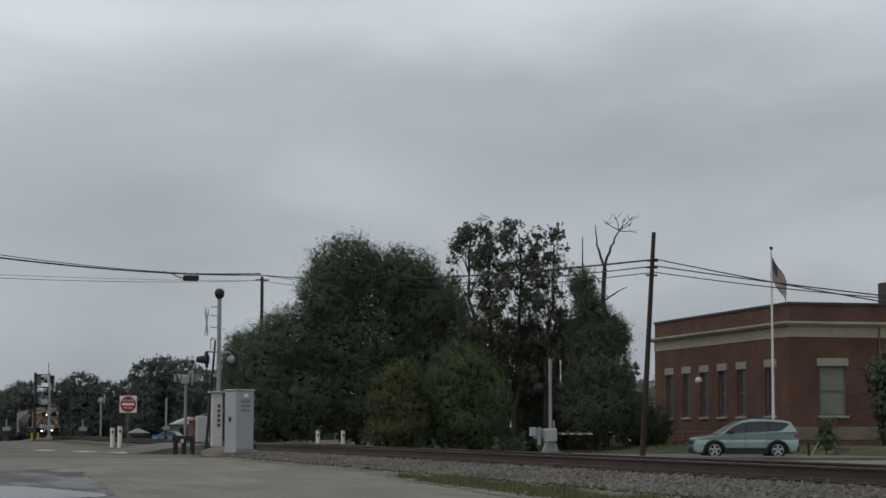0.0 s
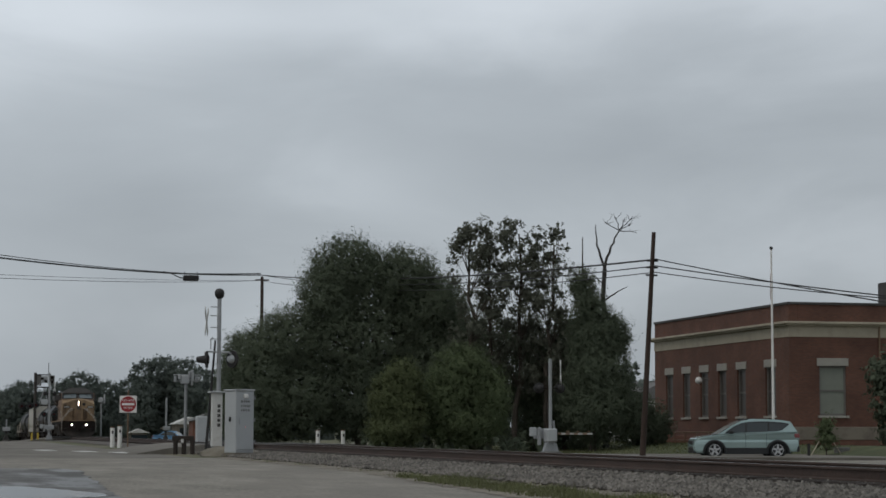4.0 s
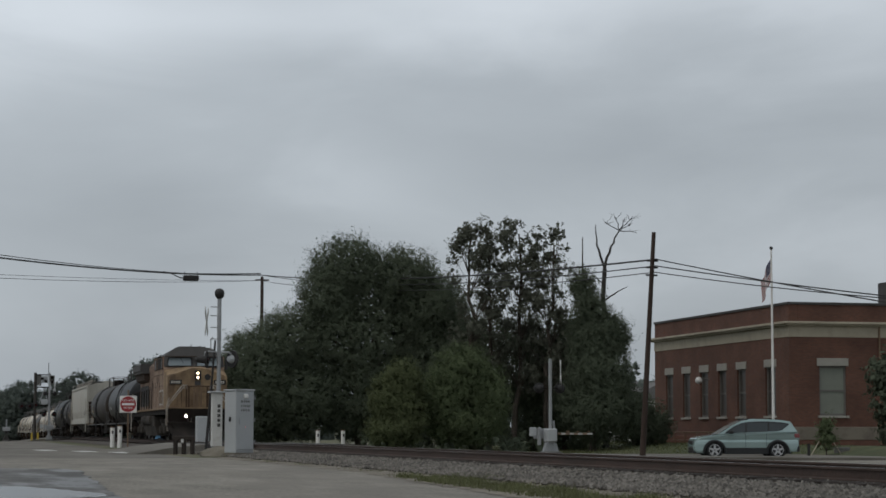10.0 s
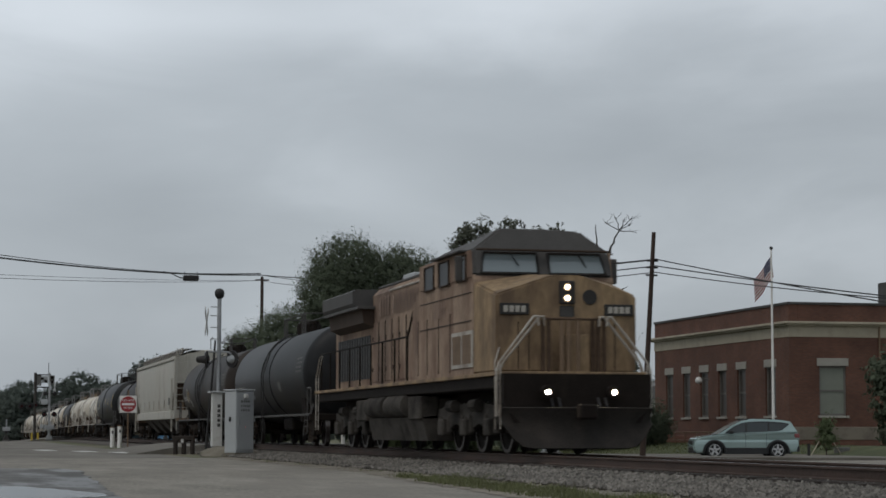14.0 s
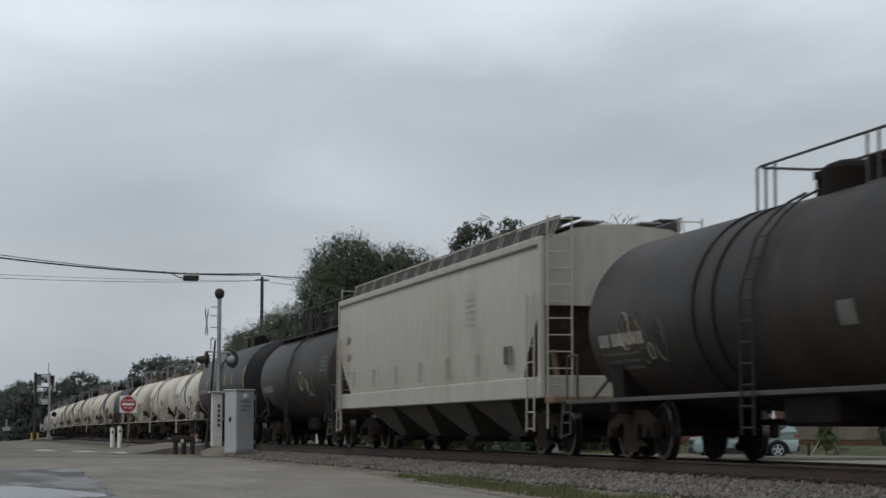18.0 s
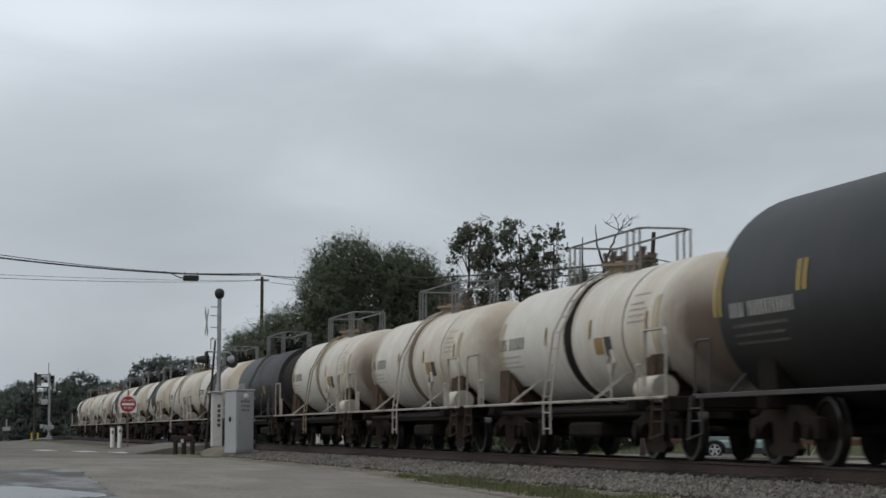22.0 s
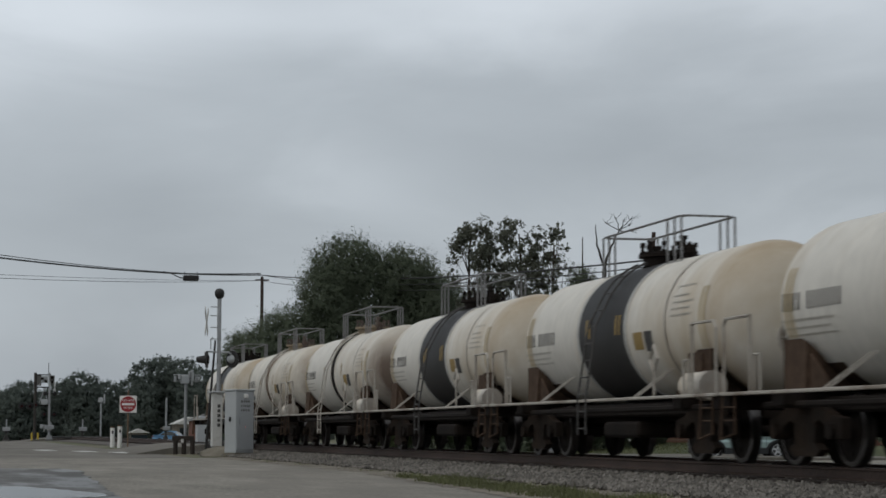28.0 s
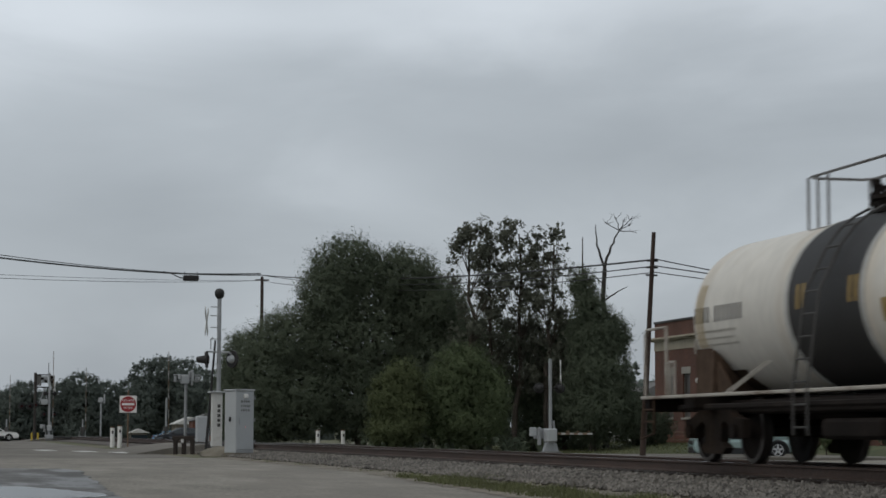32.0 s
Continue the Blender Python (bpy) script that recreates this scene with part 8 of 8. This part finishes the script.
# ---- road vehicles ----
def vehicle(name, L, W, H, wb, paint, kind, label, wheel_r=0.34):
    """A road vehicle, x forward, origin on the ground at its middle."""
    c = thing(name, 0, 0, 0, label, "car")
    f, r = L / 2, -L / 2
    wf, wr = wb / 2 + 0.03, -wb / 2 + 0.03
    suv = kind == "suv"
    belt = H * (0.625 if suv else 0.63)
    hood = H * (0.575 if suv else 0.60)
    def arch(cx, n=9):
        R = wheel_r + 0.075
        return [(cx + R * math.cos(radians(180 * i / n)), 0.24 + (R * math.sin(radians(180 * i / n))) * 1.08) for i in range(n + 1)]
    bottom = [(f - 0.12, 0.24)] + arch(wf) + arch(wr) + [(r + 0.10, 0.30)]
    top = [(r + 0.02, 0.55), (r + 0.0, belt - 0.12), (r + 0.10, belt + 0.08), (r + 0.6, belt + 0.08), (0.0, belt + 0.0), (f - 1.05, belt - 0.04), (f - 0.75, hood + 0.01), (f - 0.38, hood - 0.04), (f - 0.14, hood - 0.11), (f - 0.03, hood - 0.24), (f - 0.0, 0.55), (f - 0.01, 0.40)]
    bm = B()
    prism(bm, bottom + top, -W / 2, W / 2)
    # rounded flanks: tucked in at the sill, fullest at the shoulder line
    for zz in (0.34, 0.46, 0.58, 0.70, 0.80, 0.88, 0.95):
        bmesh.ops.bisect_plane(bm, geom=bm.verts[:] + bm.edges[:] + bm.faces[:], plane_co=(0, 0, zz), plane_no=(0, 0, 1))
    for v in bm.verts:
        k = 1 - 0.10 * max(0, (abs(v.co.x) - L * 0.36) / (L * 0.14)) ** 1.5
        v.co.y *= k * float(np.interp(v.co.z, [0.2, 0.34, 0.46, 0.58, 0.70, 0.80, 0.88, 0.95, 1.1], [0.95, 0.965, 0.965, 0.97, 0.985, 1.0, 0.998, 0.975, 0.94]))
    bm.normal_update()
    rim = [e for e in bm.edges if len(e.link_faces) == 2 and (abs(e.link_faces[0].normal.y) > 0.6) != (abs(e.link_faces[1].normal.y) > 0.6)]
    bmesh.ops.bevel(bm, geom=rim, offset=0.045, segments=3, affect="EDGES")
    part("body", bm, M[paint], c, smooth=True)
    # roof and pillars
    if suv:
        g = [(r + 0.06, belt + 0.06), (r + 0.26, H - 0.28), (r + 0.34, H - 0.12), (r + 0.7, H - 0.05), (-0.75, H), (-0.2, H - 0.01), (0.22, H - 0.10), (0.66, H - 0.32), (1.24, belt - 0.04)]
    else:
        g = [(r + 0.75, belt - 0.02), (r + 1.35, H - 0.08), (-0.45, H), (0.1, H - 0.03), (0.4, H - 0.12), (1.05, belt - 0.02)]
    bm = B()
    prism(bm, g, -W / 2 + 0.06, W / 2 - 0.06)
    for v in bm.verts:
        v.co.y *= 1 - 0.24 * max(0, (v.co.z - belt)) / (H - belt)
    bmesh.ops.bevel(bm, geom=[e for e in bm.edges], offset=0.03, segments=2, affect="EDGES")
    part("cabin", bm, M[paint], c, smooth=True)
    half = lambda z: (W / 2 - 0.06) * (1 - 0.24 * max(0, z - belt) / (H - belt)) + 0.006
    if suv:
        up = [(0.92, belt + 0.02), (0.55, H - 0.35), (0.16, H - 0.19), (-0.2, H - 0.145), (-0.75, H - 0.13), (-1.2, H - 0.145), (-1.6, H - 0.18), (-1.84, H - 0.23)]
        low = [(0.92, belt + 0.015), (-1.30, belt + 0.11), (-1.50, belt + 0.14), (-1.84, H - 0.24)]
        cuts = [(-1.84, -0.98), (-0.92, -0.02), (0.04, 0.92)]
    else:
        up = [(0.85, belt + 0.02), (0.32, H - 0.14), (-0.2, H - 0.09), (-0.7, H - 0.10), (-1.25, belt + 0.06)]
        low = [(0.85, belt + 0.02), (-1.25, belt + 0.04)]
        cuts = [(-1.25, -0.22), (-0.16, 0.85)]
    zu = lambda x: float(np.interp(x, [p[0] for p in reversed(up)], [p[1] for p in reversed(up)]))
    zl = lambda x: float(np.interp(x, [p[0] for p in reversed(low)], [p[1] for p in reversed(low)]))
    for sy in (-1, 1):
        for x0, x1 in cuts:
            bm = B()
            xs = steps(x0, x1, 8)
            lo = [bm.verts.new((x, sy * half(zl(x)), zl(x))) for x in xs]
            hi = [bm.verts.new((x, sy * half(max(zu(x), zl(x) + 0.004)), max(zu(x), zl(x) + 0.004))) for x in xs]
            for i in range(8):
                bm.faces.new((lo[i], lo[i + 1], hi[i + 1], hi[i]))
            bmesh.ops.recalc_face_normals(bm, faces=bm.faces)
            part("side_window", bm, M["glassdark"], c, "dark tinted side window")
        bm = B()
        xs = steps(cuts[0][0], cuts[-1][1], 16)
        pipe(bm, [(x, sy * (half(zu(x)) + 0.004), zu(x) + 0.01) for x in xs], 0.014, 5)
        part("window_trim", bm, M["black"], c)
        for (a0, a1), (b0, b1) in zip(cuts, cuts[1:]):
            bm = B()
            q = [(a1, zl(a1)), (b0, zl(b0)), (b0, zu(b0)), (a1, zu(a1))]
            bm.faces.new([bm.verts.new((x, sy * (half(z) + 0.003), z)) for x, z in q])
            part("pillar", bm, M["black"], c)
    def slope_pane(name, a, b, w0, w1):
        bm = B()
        d = Vector((b[0] - a[0], 0, b[1] - a[1])).normalized()
        nrm = Vector((d.z, 0, -d.x)) if a[0] > 0 else Vector((-d.z, 0, d.x))
        o = nrm * 0.012
        bm.faces.new([bm.verts.new(Vector(v) + o) for v in ((a[0], -w0, a[1]), (a[0], w0, a[1]), (b[0], w1, b[1]), (b[0], -w1, b[1]))])
        part(name, bm, M["carscreen"], c)
    a, b = g[-1], g[-3]
    lerp = lambda p, q, k: (p[0] + (q[0] - p[0]) * k, p[1] + (q[1] - p[1]) * k)
    slope_pane("windscreen", lerp(g[-1], g[-2], 0.06), lerp(g[-1], g[-2], 0.98), half(belt) - 0.10, half(g[-2][1]) - 0.06)
    if suv:
        slope_pane("windscreen_top", g[-2], lerp(g[-2], g[-3], 0.9), half(g[-2][1]) - 0.06, half(g[-3][1]) - 0.08)
    a, b = g[0], g[1]
    slope_pane("rear_window", lerp(a, b, 0.15), lerp(a, b, 0.9), half(belt) - 0.15, half(H - 0.1) - 0.12)
    # trim, lamps, mirrors, wheels
    for sy in (-1, 1):
        s = W / 2
        part("sill_trim", box(B(), wr + 0.45, wf - 0.45, sy * (s - 0.03) - 0.02, sy * (s - 0.025) + 0.02, 0.19, 0.46, 0.015), M["cargrille"], c)
        for cx in ((wf, wr) if suv else ()):
            lip = [(cx + (wheel_r + 0.10) * math.cos(radians(a)), sy * (s - 0.005), 0.27 + (wheel_r + 0.10) * math.sin(radians(a)) * 1.04) for a in range(-8, 189, 14)]
            part("arch_trim", pipe(B(), lip, 0.055, 6), M["cargrille"], c, "black wheel arch trim")
        bm = B()
        box(bm, f - 0.52, f - 0.14, sy * (s - 0.2) - 0.1, sy * (s - 0.2) + 0.1, hood - 0.26, hood - 0.14, 0.03)
        part("headlight", bm, M["alloy"], c, "clear headlamp")
        bm = B()
        box(bm, r - 0.01, r + 0.22, sy * (s - 0.17) - 0.09, sy * (s - 0.17) + 0.09, belt - 0.18, belt + 0.0, 0.03)
        part("tail_light", bm, M["taillens"], c, "red tail lamp")
        part("mirror", box(B(), 0.58, 0.76, sy * (s + 0.06) - 0.08, sy * (s + 0.06) + 0.08, belt + 0.0, belt + 0.14, 0.03), M["black"], c)
        part("roof_rail", rod(B(), (-1.5, sy * (s - 0.33), H - 0.05), (0.1, sy * (s - 0.33), H - 0.01), 0.02), M["black"], c) if suv else None
        for x in (0.06, -0.84):
            part("door_handle", box(B(), x - 0.3, x - 0.12, sy * (s - 0.01) - 0.015, sy * (s - 0.01) + 0.015, belt - 0.14, belt - 0.11), M[paint], c)
        for x in (0.06, -0.83):
            part("door_gap", box(B(), x - 0.006, x + 0.006, sy * (s + 0.001) - 0.004, sy * (s + 0.001) + 0.004, 0.35, belt), M["black"], c)
    part("grille", box(B(), f - 0.06, f + 0.008, -0.5, 0.5, 0.60, 0.76, 0.02), M["black"], c)
    part("lower_grille", box(B(), f - 0.06, f + 0.012, -0.55, 0.55, 0.34, 0.48, 0.02), M["black"], c)
    part("front_bumper", box(B(), f - 0.25, f + 0.0, -W / 2 + 0.2, W / 2 - 0.2, 0.22, 0.34, 0.03), M["black"], c)
    part("rear_bumper", box(B(), r - 0.02, r + 0.25, -W / 2 + 0.14, W / 2 - 0.14, 0.28, 0.55, 0.04), M["black" if suv else paint], c)
    part("underbody", box(B(), r + 0.3, f - 0.3, -W / 2 + 0.25, W / 2 - 0.25, 0.2, 0.42), M["black"], c)
    wheels = []
    for x in (wf, wr):
        for sy in (-1, 1):
            bm = B()
            lathe(bm, [(-0.1, wheel_r * 0.66), (-0.11, wheel_r * 0.9), (-0.08, wheel_r), (0.08, wheel_r), (0.11, wheel_r * 0.9), (0.1, wheel_r * 0.66)], 0, seg=24, axis="y")
            wh = part("wheel", bm, M["tyre"], c, at=(x, sy * (W / 2 - 0.12), wheel_r), smooth=True)
            bm = B()
            for k in range(5):
                a = radians(72 * k + 18)
                u = Vector((math.cos(a), 0, math.sin(a)))
                t = Vector((-math.sin(a), 0, math.cos(a)))
                q = [u * 0.03 + t * 0.05, u * wheel_r * 0.64 + t * 0.035, u * wheel_r * 0.64 - t * 0.035, u * 0.03 - t * 0.05]
                va = [bm.verts.new(p + Vector((0, sy * 0.105, 0))) for p in q]
                vb = [bm.verts.new(p + Vector((0, sy * 0.07, 0))) for p in q]
                bm.faces.new(va)
                for i in range(4):
                    bm.faces.new((va[i], va[(i + 1) % 4], vb[(i + 1) % 4], vb[i]))
            lathe(bm, [(sy * 0.06, wheel_r * 0.60), (sy * 0.11, wheel_r * 0.62), (sy * 0.11, wheel_r * 0.68), (sy * 0.06, wheel_r * 0.68)], 0, seg=24, axis="y")
            part("rim", bm, M["alloy"], wh, "five-spoke alloy rim")
            wheels.append((wh, wheel_r))
    return c, wheels


suv, _ = vehicle("parked_car", 4.52, 1.84, 1.68, 2.69, "carpaint", "suv", "parked pale teal compact SUV with alloy wheels", 0.36)
suv.matrix_basis = pose(-82.7, 21.15, -0.668, 0, 0, -101)


def drive(car, wheels, place, heading, path):
    """path: (seconds, metres travelled). The wheels turn with it."""
    h = radians(heading)
    rows = [(t, pose(place[0] + s * math.cos(h), place[1] + s * math.sin(h), place[2], 0, 0, heading)) for t, s in path]
    TRAFFIC.append((car, rows))
    for wh, r in wheels:
        p = wh.location.copy()
        turns = []
        ts = [q[0] for q in path]
        ss = [q[1] for q in path]
        for k in range(0, 961):
            t = k / 30
            if t < ts[1] - 0.01 and k:
                continue
            turns.append((t, pose(p.x, p.y, p.z, 0, math.degrees(np.interp(t, ts, ss) / r) % 360, 0)))
        TRAFFIC.append((wh, turns))


sedan, sw = vehicle("sedan", 4.8, 1.82, 1.45, 2.8, "carwhite", "sedan", "white sedan that drives up to the far crossing", 0.33)
drive(sedan, sw, (-209.43, -11.14, -0.45), 90, [(0.0, 0.0), (30.9, 0.0), (31.2, 0.8), (31.6, 2.2), (32.0, 3.8)])
pickup, pw = vehicle("dark_car", 4.7, 1.85, 1.6, 2.75, "cardark", "suv", "dark car that sets off beyond the far crossing", 0.34)
drive(pickup, pw, (-198.22, 13.98, -0.75), -90, [(0.0, 0.0), (30.9, 0.0), (31.2, 0.7), (31.6, 2.2), (32.0, 4.2)])
for px_xy, paint, lab in (((-241.64, 13.77), "bluepaint", "distant faded blue parked car"),):
    o, _ = vehicle("parked_car", 4.6, 1.8, 1.5, 2.7, paint, "sedan", lab, 0.33)
    o.matrix_basis = pose(*px_xy, -0.95, 0, 0, 60)


# ---- what moves ----
def motions():
    for car, off in TRAIN:
        rows = []
        for k in range(33):
            x = along(k) + off
            rows.append((float(k), pose(x, 0, far_dip(x - 6))))
        walk(car, rows)
    # wheels turn while they are near enough to be seen turning
    start = {car: off for car, off in TRAIN}
    for w, r in WHEELS:
        car = w.parent.parent
        off = start[car] + w.parent.location.x + w.location.x
        rows, a0 = [], None
        here = w.location.copy()
        for k in range(0, 961):
            t = k / 30
            x = along(t) + off
            if -150 < x < 6 or k in (0, 960):
                a = math.degrees(x / r) % 360
                rows.append((t, pose(here.x, here.y, here.z, 0, a, 0)))
        walk(w, rows)
    for flag_strip, rows in FLAG_ROWS:
        walk(flag_strip, rows)
    for arm, rows in GATE_ROWS:
        walk(arm, rows)
    for vehicle, rows in TRAFFIC:
        walk(vehicle, rows)


motions()
